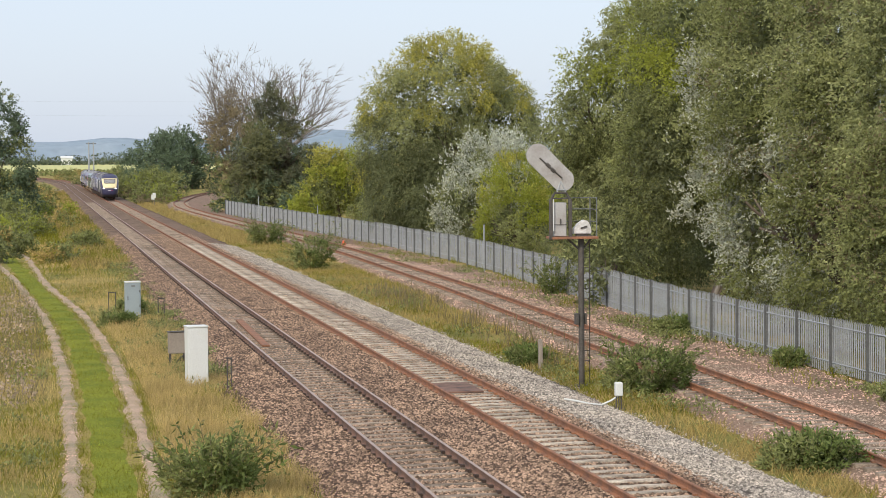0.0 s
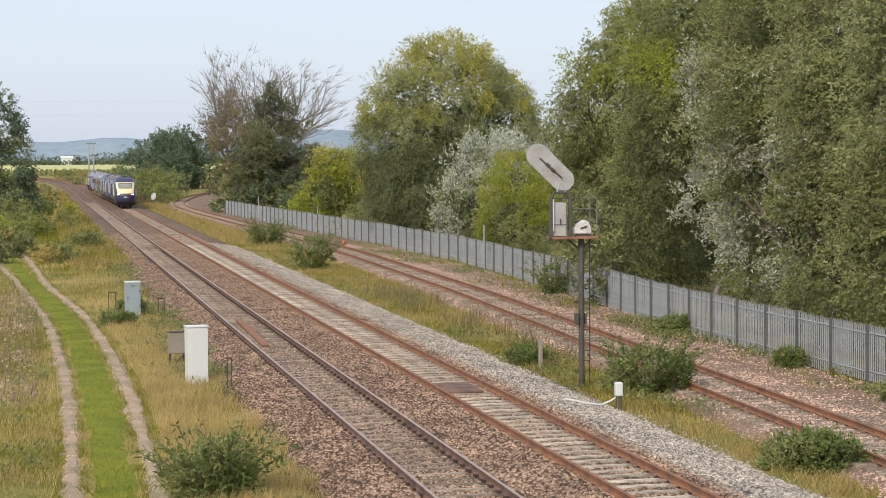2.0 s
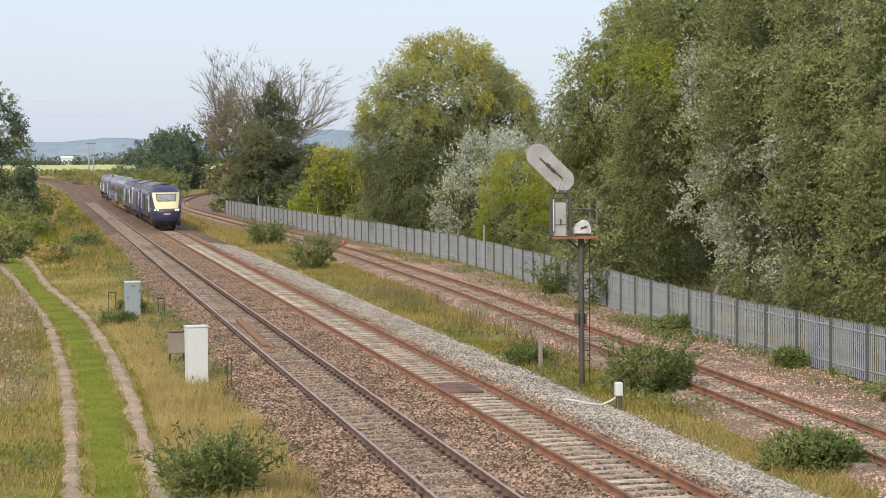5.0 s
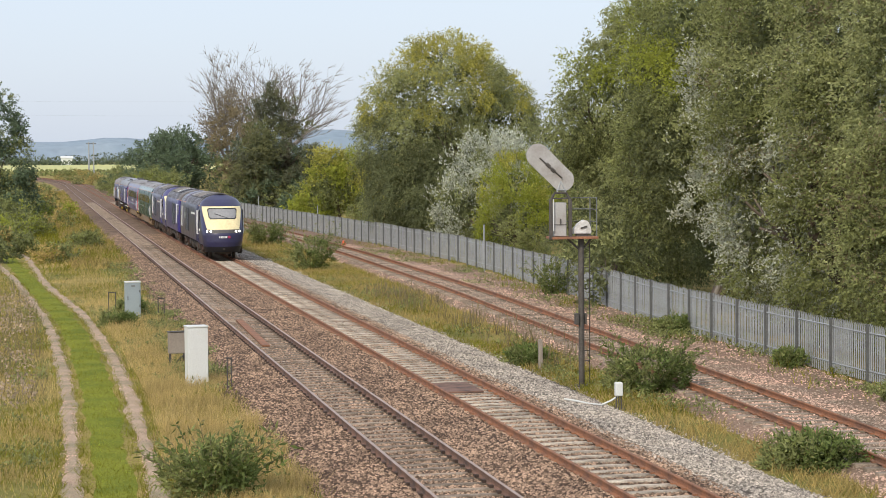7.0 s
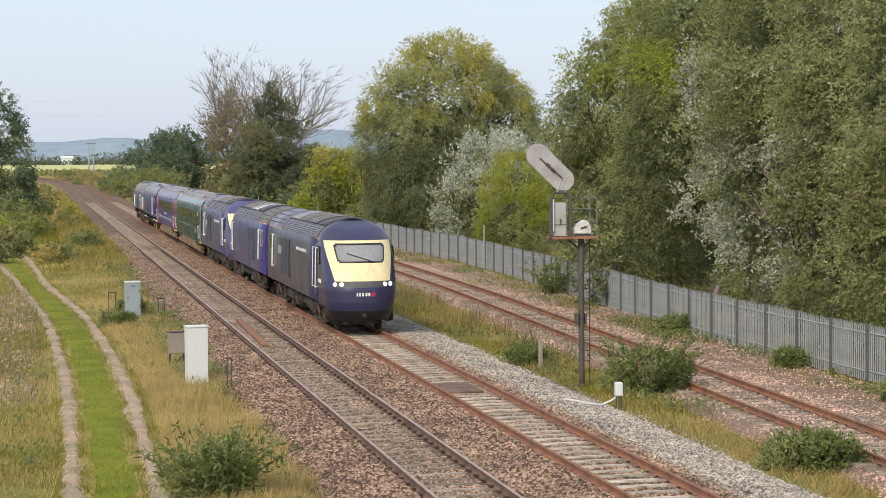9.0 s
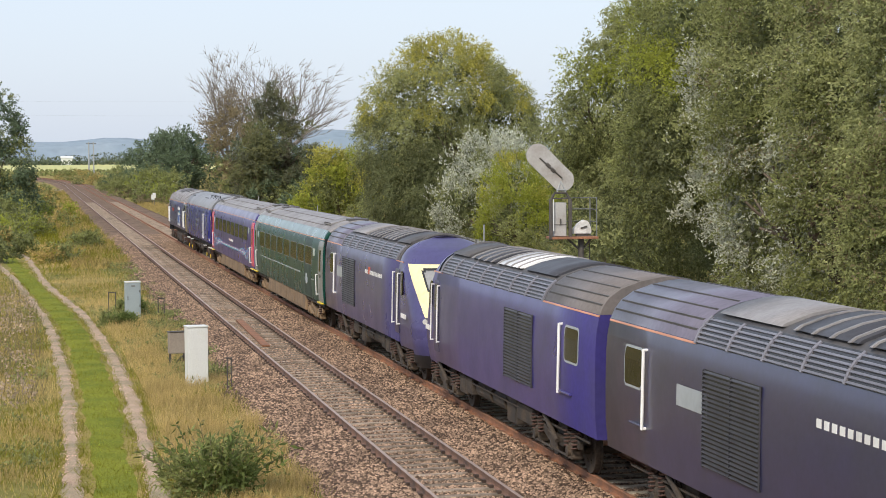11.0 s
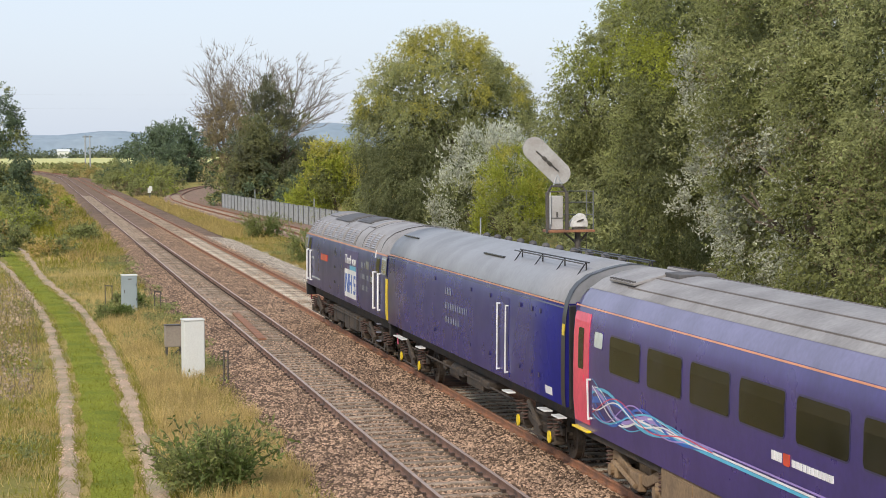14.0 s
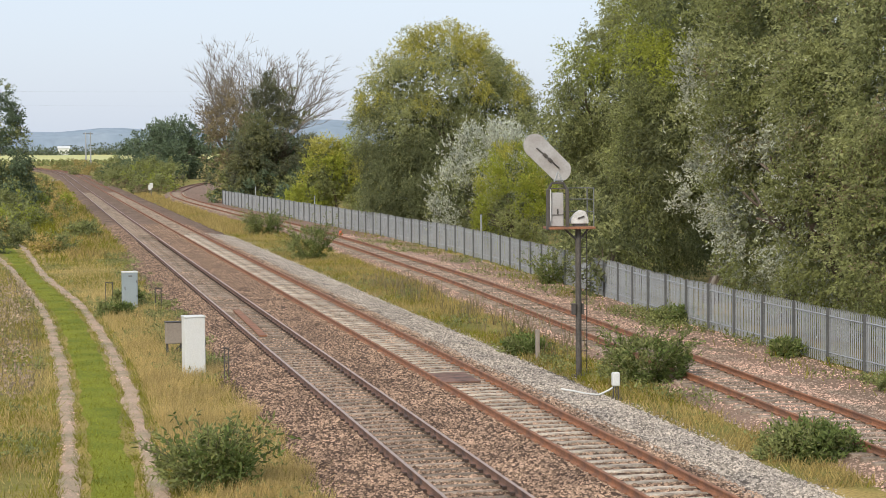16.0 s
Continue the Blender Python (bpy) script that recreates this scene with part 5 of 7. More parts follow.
    for z0, z1 in ((24.5, 28.2), (20.3, 23.0)):
        line = [(-26 + 258 * i / 30, 640, z0 + (z1 - z0) * i / 30 - 1.8 * math.sin(math.pi * i / 30)) for i in range(31)]
        tagged(part("overhead_wire", tube(line, 0.009, 4), "galv"), "thin overhead power wire across the sky", "wire", "overhead wires")
    # pipe and white boards by the left bank
    h = tagged(new("drain_headwall"), "small pale concrete headwall beside the line", "headwall")
    h.matrix_basis = pose(4.6, 410, gz(4.6, 410))
    part("slab", box(bmesh.new(), -0.8, 0.8, -0.4, 0.4, -0.4, 0.5, 0.05), "sleeper", h)
    part("coping", box(bmesh.new(), -0.9, 0.9, -0.5, 0.5, 0.5, 0.62, 0.03), "sleeper", h)


def make_far():
    # yellow field, hedges, barn and hills
    f = raw("field", [(-60, 1150, -0.3), (120, 1150, -0.3), (330, 2500, -0.25), (-250, 2500, -0.25)], [(0, 1, 2, 3)])
    tagged(part("field", f, "field"), "pale yellow green ripening field", "field", kind="structure")
    rng = np.random.default_rng(77)
    for y, x0, x1, h, n, k in ((850, -40, 140, 2.0, 1500, "green"), (1100, -60, 250, 1.6, 1500, "green"), (2390, -250, 600, 10, 6000, "hedge"), (2500, -250, 900, 11, 5000, "hedge"), (2950, -300, 1000, 24, 7000, "hedge")):
        x = rng.uniform(x0, x1, n)
        top = h * (0.45 + 0.55 * np.abs(np.array([noise.noise((a * 14 / y * 3, y, 0)) for a in x])) * 1.6)
        spots = np.stack([x, y + rng.normal(0, 4, n), rng.uniform(0, 1, n) * top - 0.4], 1)
        q = leaves(rng, spots, y * 0.0006 + 0.6, y * 0.0004 + 0.3, 0, rng.normal(0, 1, spots.shape))
        tagged(part("hedgerow", quads("hedgerow", q), LEAF[k]), "distant hedgerow with trees", "hedge", kind="stuff")
    b = tagged(new("barn"), "distant pale roofed farm building", "building")
    b.matrix_basis = pose(38, 2440, -0.4)
    part("wall", box(bmesh.new(), -7, 7, -6, 6, 0, 8.2), "white_cab", b)
    part("roof", raw("roof", [(-7.6, -6.6, 8.2), (7.6, -6.6, 8.2), (7.6, 6.6, 8.2), (-7.6, 6.6, 8.2), (-7.6, 0, 10.8), (7.6, 0, 10.8)], [(0, 1, 5, 4), (2, 3, 4, 5), (0, 4, 3), (1, 2, 5), (0, 3, 2, 1)]), "white_cab", b)
    v, fc = [], []
    n = 90
    for i in range(n):
        x = -1200 + i * 45
        top = 42 + 22 * noise.noise((i * 0.11, 0, 5)) + 12 * noise.noise((i * 0.31, 2, 5)) + 10 * math.exp(-((x - 560) / 300) ** 2)
        v += [(x, 4300, -2), (x, 4330, top * 0.75), (x, 4420, top + 6)]
    for i in range(n - 1):
        for k in range(2):
            fc.append((i * 3 + k, (i + 1) * 3 + k, (i + 1) * 3 + k + 1, i * 3 + k + 1))
    tagged(part("backdrop", raw("backdrop", v, fc, True), "hills"), "wooded hills on the horizon with haze painted into their blue", "hills", kind="structure")


M["signal_pale"] = mat("signal_pale", (0.62, 0.62, 0.60), 0.6, vary=0.15, scale=4, fine=20, bump=0.05, second=(0.45, 0.44, 0.42))
M["post_steel"] = mat("post_steel", (0.12, 0.125, 0.125), 0.6, 0.3, vary=0.2, scale=2, fine=20, bump=0.1)
M["orange_paint"] = mat("orange_paint", (0.75, 0.13, 0.05), 0.5, vary=0.1)
M["field"] = mat("field", (0.50, 0.47, 0.17), 0.95, vary=0.12, scale=0.02, fine=0.2, bump=0, second=(0.42, 0.45, 0.2))
# distance haze is mixed into the hills' bluish base colour
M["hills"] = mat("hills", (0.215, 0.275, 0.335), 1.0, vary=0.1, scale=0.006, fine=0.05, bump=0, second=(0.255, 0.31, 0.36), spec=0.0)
make_fence()
make_cabinets()
make_signal()
make_small()
make_far()

# ---- train ----
def gloss(name, base, rough=0.3, vary=0.12, coat=0.15, second=None):
    m = mat(name, base, rough, vary=vary, scale=0.9, fine=9, bump=0.02, second=second or tuple(c * 0.75 + 0.012 for c in base))
    b = m.node_tree.nodes["Principled BSDF"]
    b.inputs["Coat Weight"].default_value, b.inputs["Coat Roughness"].default_value = min(coat * 2.6, 1.0), 0.22
    b.inputs["Specular IOR Level"].default_value = 0.32
    return m


P = {
    "violet_bright": gloss("paint_violet_bright", (0.044, 0.036, 0.185), 0.32),
    "violet": gloss("paint_violet", (0.034, 0.033, 0.085), 0.32),
    "violet_clean": gloss("paint_violet_clean", (0.062, 0.056, 0.16), 0.3),
    "violet_dark": gloss("paint_violet_dark", (0.030, 0.026, 0.095), 0.35),
    "coach_violet": gloss("paint_coach_violet", (0.050, 0.034, 0.175), 0.3, coat=0.08, second=(0.042, 0.03, 0.14)),
    "green": gloss("paint_green", (0.008, 0.056, 0.044), 0.28),
    "navy": gloss("paint_navy", (0.014, 0.016, 0.115), 0.3, coat=0.08, second=(0.012, 0.014, 0.09)),
    "royal": gloss("paint_royal", (0.017, 0.017, 0.165), 0.28, coat=0.06, second=(0.014, 0.014, 0.135)),
    "pink": gloss("paint_pink", (0.72, 0.07, 0.13), 0.4),
    "yellow": gloss("paint_yellow", (0.80, 0.69, 0.40), 0.4, second=(0.72, 0.61, 0.35)),
    "safety": gloss("paint_safety_yellow", (0.85, 0.62, 0.02), 0.4),
    "grey_door": gloss("paint_grey", (0.21, 0.22, 0.22), 0.4),
    "white": gloss("paint_white", (0.82, 0.82, 0.82), 0.4, vary=0.05),
    "pale_grey": gloss("paint_pale_grey", (0.36, 0.40, 0.44), 0.4, vary=0.05),
    "red": gloss("paint_red", (0.62, 0.07, 0.035), 0.4),
    "maroon": gloss("paint_maroon", (0.34, 0.03, 0.09), 0.4),
    "blue": gloss("paint_blue", (0.02, 0.12, 0.50), 0.4, vary=0.05),
    "cyan": gloss("paint_cyan", (0.10, 0.48, 0.72), 0.4, vary=0.05),
    "mauve": gloss("paint_mauve", (0.36, 0.26, 0.62), 0.4, vary=0.05),
    "orange": gloss("paint_orange", (0.58, 0.22, 0.09), 0.4, vary=0.05),
    "black": gloss("paint_black", (0.012, 0.012, 0.014), 0.5),
    "roof": mat("roof_grey", (0.27, 0.258, 0.258), 0.55, vary=0.15, scale=0.8, fine=12, bump=0.05, second=(0.19, 0.18, 0.18)),
    "roof_brown": mat("roof_brown", (0.17, 0.15, 0.145), 0.6, vary=0.15, scale=0.8, fine=12, bump=0.05, second=(0.13, 0.115, 0.11)),
    "roof_dark": mat("roof_dark", (0.06, 0.057, 0.06), 0.6, vary=0.2, scale=0.8, fine=12, bump=0.05, second=(0.09, 0.085, 0.085)),
    "roof_pale": mat("roof_pale", (0.24, 0.245, 0.265), 0.45, vary=0.1, scale=0.7, fine=10, bump=0.03, second=(0.19, 0.195, 0.21)),
    "slat_pale": mat("slat_pale", (0.34, 0.34, 0.38), 0.5, 0.1, vary=0.12, scale=2, fine=20, bump=0.03),
    "slat_dark": mat("slat_dark", (0.055, 0.055, 0.065), 0.5, 0.2, vary=0.15, scale=2, fine=20, bump=0.05),
    # two pale tones that paint the sky's reflection along the coach roof edges
    "lilac": gloss("paint_sheen_lilac", (0.15, 0.14, 0.26), 0.35),
    "sage": gloss("paint_sheen_sage", (0.17, 0.25, 0.26), 0.3),
    "louvre": mat("louvre_steel", (0.20, 0.20, 0.235), 0.5, 0.2, vary=0.15, scale=2, fine=20, bump=0.05),
    "glass": gloss("tinted_glass", (0.016, 0.014, 0.009), 0.16, coat=0.0),
    # pale grey base stands in for the reflection on cab windows
    "glass_grey": gloss("cab_glass_sky_grey", (0.27, 0.27, 0.27), 0.1, coat=0.6),
    "glass_white": gloss("frosted_glass", (0.55, 0.62, 0.60), 0.3),
    "grime": mat("underframe_grime", (0.034, 0.027, 0.022), 0.85, vary=0.35, scale=2.5, fine=20, bump=0.2, second=(0.07, 0.05, 0.034)),
    "grime_brown": mat("brake_dust_brown", (0.23, 0.155, 0.088), 0.85, vary=0.25, scale=1.5, fine=14, bump=0.1, second=(0.17, 0.115, 0.07)),
    "grime_red": mat("spring_rust", (0.07, 0.035, 0.026), 0.8, vary=0.3, scale=2.5, fine=20, bump=0.1),
    "lamp": glow_mat("headlamp_glow", (1.0, 0.97, 0.88), 2.2),
    "lamp_off": gloss("lamp_glass", (0.5, 0.5, 0.5), 0.15),
}
SIDE = [(1.00, 1.33), (1.5, 1.37), (2.1, 1.37), (2.7, 1.355), (3.0, 1.33), (3.25, 1.28), (3.45, 1.19), (3.6, 1.07), (3.75, 0.85), (3.87, 0.5), (3.93, 0.2), (3.95, 0.0)]


def half(z):
    return float(np.interp(z, *zip(*SIDE)))


class Car:
    """One vehicle: an Empty at its middle on rail level; s runs from its front end to its rear end."""

    def __init__(self, name, length, label, category, turned=False):
        self.top = tagged(new(name), label, category, "vehicles of the train")
        self.length, self.turned = length, turned

    def y(self, s):
        return (s - self.length / 2) * (-1 if self.turned else 1)

    def add(self, name, bm, material, parent=None, label=""):
        if self.turned:
            for v in bm.verts:
                v.co.y = -v.co.y
            bmesh.ops.reverse_faces(bm, faces=bm.faces)
        for v in bm.verts:
            v.co.y -= self.length / 2 * (-1 if self.turned else 1)
        return part(name, bm, P[material] if material in P else M[material], parent or self.top, label)

    def shell(self, name, z0, z1, s0, s1, material, off=0.0, ends=True, taper=None, step=2.5, label=""):
        """The skin between two heights, round over the roof when z1 is its top."""
        zs = [z0] + [z for z, _ in SIDE if z0 < z < z1] + [z1]
        bm = bmesh.new()
        stations = list(np.linspace(s0, s1, max(2, int((s1 - s0) / step) + 1)))
        if taper:
            stations = sorted(set(stations + [t[0] for t in taper if s0 <= t[0] <= s1]))
        rings = []
        for s in stations:
            k, w = (np.interp(s, [t[0] for t in taper], [t[1] for t in taper]), np.interp(s, [t[0] for t in taper], [t[2] for t in taper])) if taper else (1.0, 1.0)
            ring = []
            cross = [(-half(z) - off, z) for z in zs] + [(half(z) + off, z) for z in reversed(zs) if half(z) > 0.01 or z < z1]
            for x, z in cross:
                if z > 3.1:
                    z = 3.1 + (z - 3.1) * k + off
                ring.append(bm.verts.new((x * w, s, z)))
            rings.append(ring)
        n = len(rings[0])
        closed = z1 >= 3.94
        for a, b in zip(rings, rings[1:]):
            for i in range(n - 1):
                if not closed and i == len(zs) - 1:
                    continue
                bm.faces.new((a[i], b[i], b[i + 1], a[i + 1]))
        if ends:
            for r, rev in ((rings[0], False), (rings[-1], True)):
                try:
                    bm.faces.new(r if not rev else list(reversed(r)))
                except ValueError:
                    pass
        bmesh.ops.recalc_face_normals(bm, faces=bm.faces)
        for f in bm.faces:
            f.smooth = True if len(f.verts) == 4 else False
        return self.add(name, bm, material, label=label)

    def plate(self, name, s0, s1, z0, z1, material, r=0.0, off=0.006, sides=(-1, 1), parent=None, label="", slant=0.0):
        """A flush panel with rounded corners laid on the body side."""
        made = None
        for sd in sides:
            bm = bmesh.new()
            rows = []
            if r:
                for i in range(5):
                    t = math.pi / 2 * i / 4
                    rows.append((z0 + r * (1 - math.cos(t)), r * (1 - math.sin(t))))
                rows += [(z, 0.0) for z in sorted(set(np.linspace(z0 + r, z1 - r, max(4, int((z1 - z0) / 0.15)))[1:-1].tolist() + [q for q, _ in SIDE if z0 + r < q < z1 - r]))]
                rows += [(z1 - a + z0, b) for a, b in reversed(rows[:5])]
            else:
                rows = [(z, 0.0) for z in sorted(set(np.linspace(z0, z1, max(2, int((z1 - z0) / 0.2) + 1)).tolist() + [q for q, _ in SIDE if z0 < q < z1]))]
            prev = None
            for z, inset in rows:
                sh = slant * (z - z0)
                pair = [bm.verts.new((sd * (half(z) + off), s, z)) for s in (s0 + inset + sh, s1 - inset + sh)]
                back = [bm.verts.new((sd * (half(z) - 0.01), s, z)) for s in (s0 + inset + sh, s1 - inset + sh)]
                if prev:
                    bm.faces.new((prev[0], prev[1], pair[1], pair[0]))
                    bm.faces.new((prev[0], pair[0], back[0], prev[2]))
                    bm.faces.new((prev[1], prev[3], back[1], pair[1]))
                prev = pair + back
            bmesh.ops.recalc_face_normals(bm, faces=bm.faces)
            made = self.add(name, bm, material, parent, label)
        return made

    def window(self, s0, s1, z0, z1, glass="glass", frame="grey_door", r=0.08, edge=0.035, sides=(-1, 1)):
        for sd in sides:
            w = self.plate("window", s0 - edge, s1 + edge, z0 - edge, z1 + edge, frame, r + edge, 0.007, (sd,))
            self.plate("pane", s0, s1, z0, z1, glass, r, 0.012, (sd,), w)

    def rail(self, s, z0, z1, material="white", r=0.017, sides=(-1, 1)):
        for sd in sides:
            bm = bmesh.new()
            x0, x1 = half(z0) + 0.07, half(z1) + 0.07
            rod(bm, (sd * x0, s, z0), (sd * x1, s, z1), r, 8)
            for z, x in ((z0 + 0.02, x0), (z1 - 0.02, x1)):
                rod(bm, (sd * x, s, z), (sd * (x - 0.1), s, z), r, 6)
            self.add("handrail", bm, material)

    def wave(self, s0, s1, z, amp, turns, width, material, phase=0.0, sides=(-1, 1), fade=True):
        """A thin painted ribbon that swings up and down along the side."""
        for sd in sides:
            bm = bmesh.new()
            prev = None
            for i in range(41):
                t = i / 40
                s = s0 + (s1 - s0) * t
                a = amp * (1 - t if fade else 1)
                zz = z + a * math.sin(phase + turns * 6.283 * t)
                pair = [bm.verts.new((sd * (half(q) + 0.007 + 0.0004 * phase), s, q)) for q in (zz - width / 2, zz + width / 2)]
                if prev:
                    bm.faces.new((prev[0], prev[1], pair[1], pair[0]))
                prev = pair
            bmesh.ops.recalc_face_normals(bm, faces=bm.faces)
            self.add("stripe", bm, material)

    def lettering(self, s0, s1, z0, z1, n, material, sides=(-1,), fill=0.6):
        """Writing as plain bars."""
        w = (s1 - s0) / n
        for i in range(n):
            self.plate("lettering_bar", s0 + i * w, s0 + (i + fill) * w, z0, z1, material, 0, 0.009, sides)

    def writing(self, s0, s1, z0, z1, n, material):
        """A line of thin plain bars in place of words."""
        bm = bmesh.new()
        w = (s1 - s0) / n
        for i in range(n):
            a, b = s0 + (i + 0.28) * w, s0 + (i + 0.62) * w
            bm.faces.new([bm.verts.new((-(half(z) + 0.009), s, z)) for s, z in ((a, z0), (a, z1), (b, z1), (b, z0))])
        bmesh.ops.recalc_face_normals(bm, faces=bm.faces)
        self.add("lettering", bm, material)["kind"] = "stuff"

    def block(self, name, x0, x1, s0, s1, z0, z1, material, bevel=0.02, label=""):
        return self.add(name, box(bmesh.new(), x0, x1, s0, s1, z0, z1, bevel), material, label=label)


WHEELS = []


def wheel_mesh():
    bm = bmesh.new()
    for sd in (-1, 1):
        rod(bm, (sd * 0.68, 0, 0), (sd * 0.80, 0, 0), 0.45, 24)
        rod(bm, (sd * 0.655, 0, 0), (sd * 0.685, 0, 0), 0.48, 24)
        for k in range(6):
            a = k * math.pi / 3
            rod(bm, (sd * 0.80, 0.25 * math.cos(a), 0.25 * math.sin(a)), (sd * 0.82, 0.25 * math.cos(a), 0.25 * math.sin(a)), 0.05, 6)
    rod(bm, (-0.9, 0, 0), (0.9, 0, 0), 0.08, 10)
    mesh = bpy.data.meshes.new("wheelset")
    bm.to_mesh(mesh), bm.free()
    mesh.materials.append(P["grime"])
    return mesh


def coil_mesh(name, radius, height, turns, wire):
    """A coil spring."""
    v, f = [], []
    n = turns * 10
    for i in range(n + 1):
        a = i / 10 * 6.283
        for k in range(5):
            b = k / 5 * 6.283
            rr = radius + wire * math.cos(b)
            v.append((rr * math.cos(a), rr * math.sin(a), height * i / n + wire * math.sin(b)))
    for i in range(n):
        for k in range(5):
            f.append((i * 5 + k, i * 5 + (k + 1) % 5, (i + 1) * 5 + (k + 1) % 5, (i + 1) * 5 + k))
    return raw(name, v, f, True)


WHEEL, COIL = wheel_mesh(), coil_mesh("spring", 0.085, 0.36, 5, 0.02)
COIL.materials.append(P["grime_red"])


def bogie(car, s, axles, style, colour="grime", hub=None):
    """A bogie: a bolster part with side frames, springs, axleboxes and wheelsets under it."""
    bm = bmesh.new()
    box(bm, -1.0, 1.0, -0.35, 0.35, 0.55, 0.85, 0.03)
    span = max(axles) + 0.45
    b = car.add("bogie", bm, colour)
    flip = -1 if car.turned else 1
    # the bolster mesh was shifted with the car, so its place is set here
    for v in b.data.vertices:
        v.co.y += car.length / 2 * flip
    b.location = (0, car.y(s), 0)
    for sd in (-1, 1):
        bm = bmesh.new()
        pts = [(-span, 0.62), (-span + 0.5, 0.74), (-0.55, 0.52), (0.55, 0.52), (span - 0.5, 0.74), (span, 0.62)]
        for (a, za), (c, zc) in zip(pts, pts[1:]):
            m = Matrix.Translation((sd * 1.1, (a + c) / 2, (za + zc) / 2)) @ Euler((math.atan2(zc - za, c - a), 0, 0)).to_matrix().to_4x4()
            box(bm, -0.05, 0.05, -math.hypot(c - a, zc - za) / 2 - 0.03, math.hypot(c - a, zc - za) / 2 + 0.03, -0.09, 0.09, 0.02, m)
        box(bm, sd * 1.12 - 0.08, sd * 1.12 + 0.08, -0.28, 0.28, 0.30, 0.62, 0.03)
        part("side_frame", bm, P[colour], b)
        for a in axles:
            bm = bmesh.new()
            box(bm, sd * 1.08 - 0.12, sd * 1.08 + 0.12, a - 0.17, a + 0.17, 0.30, 0.62, 0.05)
            rod(bm, (sd * 1.18, a, 0.46), (sd * 1.26, a, 0.46), 0.11, 12)
            ax = part("axlebox", bm, P[colour], b)
            if hub:
                part("hub_cap", rod(bmesh.new(), (sd * 1.26, a, 0.46), (sd * 1.29, a, 0.46), 0.125, 14), P[hub], ax, "yellow axle end cap")
            for d in ((-0.27, 0.27) if style != "coach" else (0.24 if a > 0 else -0.24,)):
                c = new("spring", COIL)
                c.parent = b
                c.location = (sd * 1.15, a + d, 0.5)
        if style != "coach":
            bm = bmesh.new()
            rod(bm, (sd * 1.24, -0.5, 0.55), (sd * 1.24, 0.5, 0.95), 0.05, 8)
            rod(bm, (sd * 1.22, -span + 0.2, 0.35), (sd * 1.22, span - 0.2, 0.35), 0.025, 6)
            part("damper", bm, P[colour], b)
        else:
            bm = bmesh.new()
            rod(bm, (sd * 1.24, -0.2, 0.40), (sd * 1.24, 0.95, 0.62), 0.045, 8)
            box(bm, sd * 1.05 - 0.07, sd * 1.05 + 0.07, -0.75, 0.75, 0.80, 0.95, 0.03)
            part("damper", bm, P[colour], b)
    for a in axles:
        w = new("wheelset", WHEEL)
        w.parent = b
        w.location = (0, a, 0.46)
        WHEELS.append((w, a))
    return b


def underframe(car, s0, s1, seed, colour="grime", low=0.42, front=0.3):
    """A row of boxes, tanks and pipes hung under the floor."""
    rng = random.Random(seed)
    car.block("solebar", -1.0, 1.0, front, car.length - 0.3, 0.9, 1.4, "grime", 0.02)
    s = s0
    while s < s1 - 0.3:
        w = min(rng.uniform(0.55, 1.7), s1 - s)
        z = low + rng.uniform(0, 0.2)
        depth = rng.uniform(0.0, 0.12)
        for sd in (-1, 1):
            a, b = sorted((sd * 0.55, sd * (1.24 - depth)))
            if rng.random() < 0.22:
                bm = bmesh.new()
                rod(bm, (sd * 0.95, s, 0.7), (sd * 0.95, s + w, 0.7), 0.2, 14)
                car.add("air_tank", bm, colour)
            else:
                bm = box(bmesh.new(), a, b, s, s + w, z, 0.9, 0.03)
                box(bm, sd * (1.24 - depth) - 0.01, sd * (1.24 - depth) + 0.015, s + 0.1, s + w - 0.1, z + 0.08, 0.82, 0.005)
                car.add("equipment_case", bm, colour)
        s += w + rng.uniform(0.05, 0.3)
    for sd in (-1, 1):
        bm = bmesh.new()
        rod(bm, (sd * 1.18, front + 0.7, 0.80), (sd * 1.18, car.length - 1.0, 0.80), 0.025, 6)
        car.add("pipe", bm, "grime")


def coupling(car, s, d):
    bm = bmesh.new()
    box(bm, -0.16, 0.16, min(s, s + d * 0.35), max(s, s + d * 0.35), 0.75, 1.05, 0.03)
    for sd in (-1, 1):
        rod(bm, (sd * 0.3, s, 0.85), (sd * 0.25, s + d * 0.25, 0.45), 0.03, 6)
    car.add("coupler", bm, "grime")


# nose of the streamlined power car: where each height begins, and its half width
NOSE_U = [(0.42, 0.30), (0.7, 0.12), (1.05, 0.0), (1.5, 0.02), (1.78, 0.12), (2.1, 0.36), (2.5, 0.72), (2.9, 1.12), (3.22, 1.5), (3.42, 1.85), (3.62, 2.3), (3.8, 2.85), (3.9, 3.15)]
NOSE_W = [(0.42, 1.12), (0.7, 1.22), (1.05, 1.31), (1.5, 1.37), (2.1, 1.37), (2.7, 1.355), (3.0, 1.33), (3.25, 1.28), (3.45, 1.19), (3.6, 1.07), (3.75, 0.85), (3.87, 0.5), (3.9, 0.35)]


def nose_point(z, a):
    """On the nose at a height, a in degrees from its middle to its side."""
    u0, w = np.interp(z, *zip(*NOSE_U)), np.interp(z, *zip(*NOSE_W))
    u0 = 0.75 + u0 * 0.78
    r = min(1.0, 3.24 - u0)
    t = radians(abs(a))
    p = 2.3
    u = u0 + r * (1 - max(math.cos(t), 0) ** (2 / p))
    w *= 0.87 + 0.13 * min(1.0, max(0.0, (u - 0.75) / 2.2)) ** 0.8
    return Vector((math.copysign(w * math.sin(t) ** (2 / p), a), u, z))


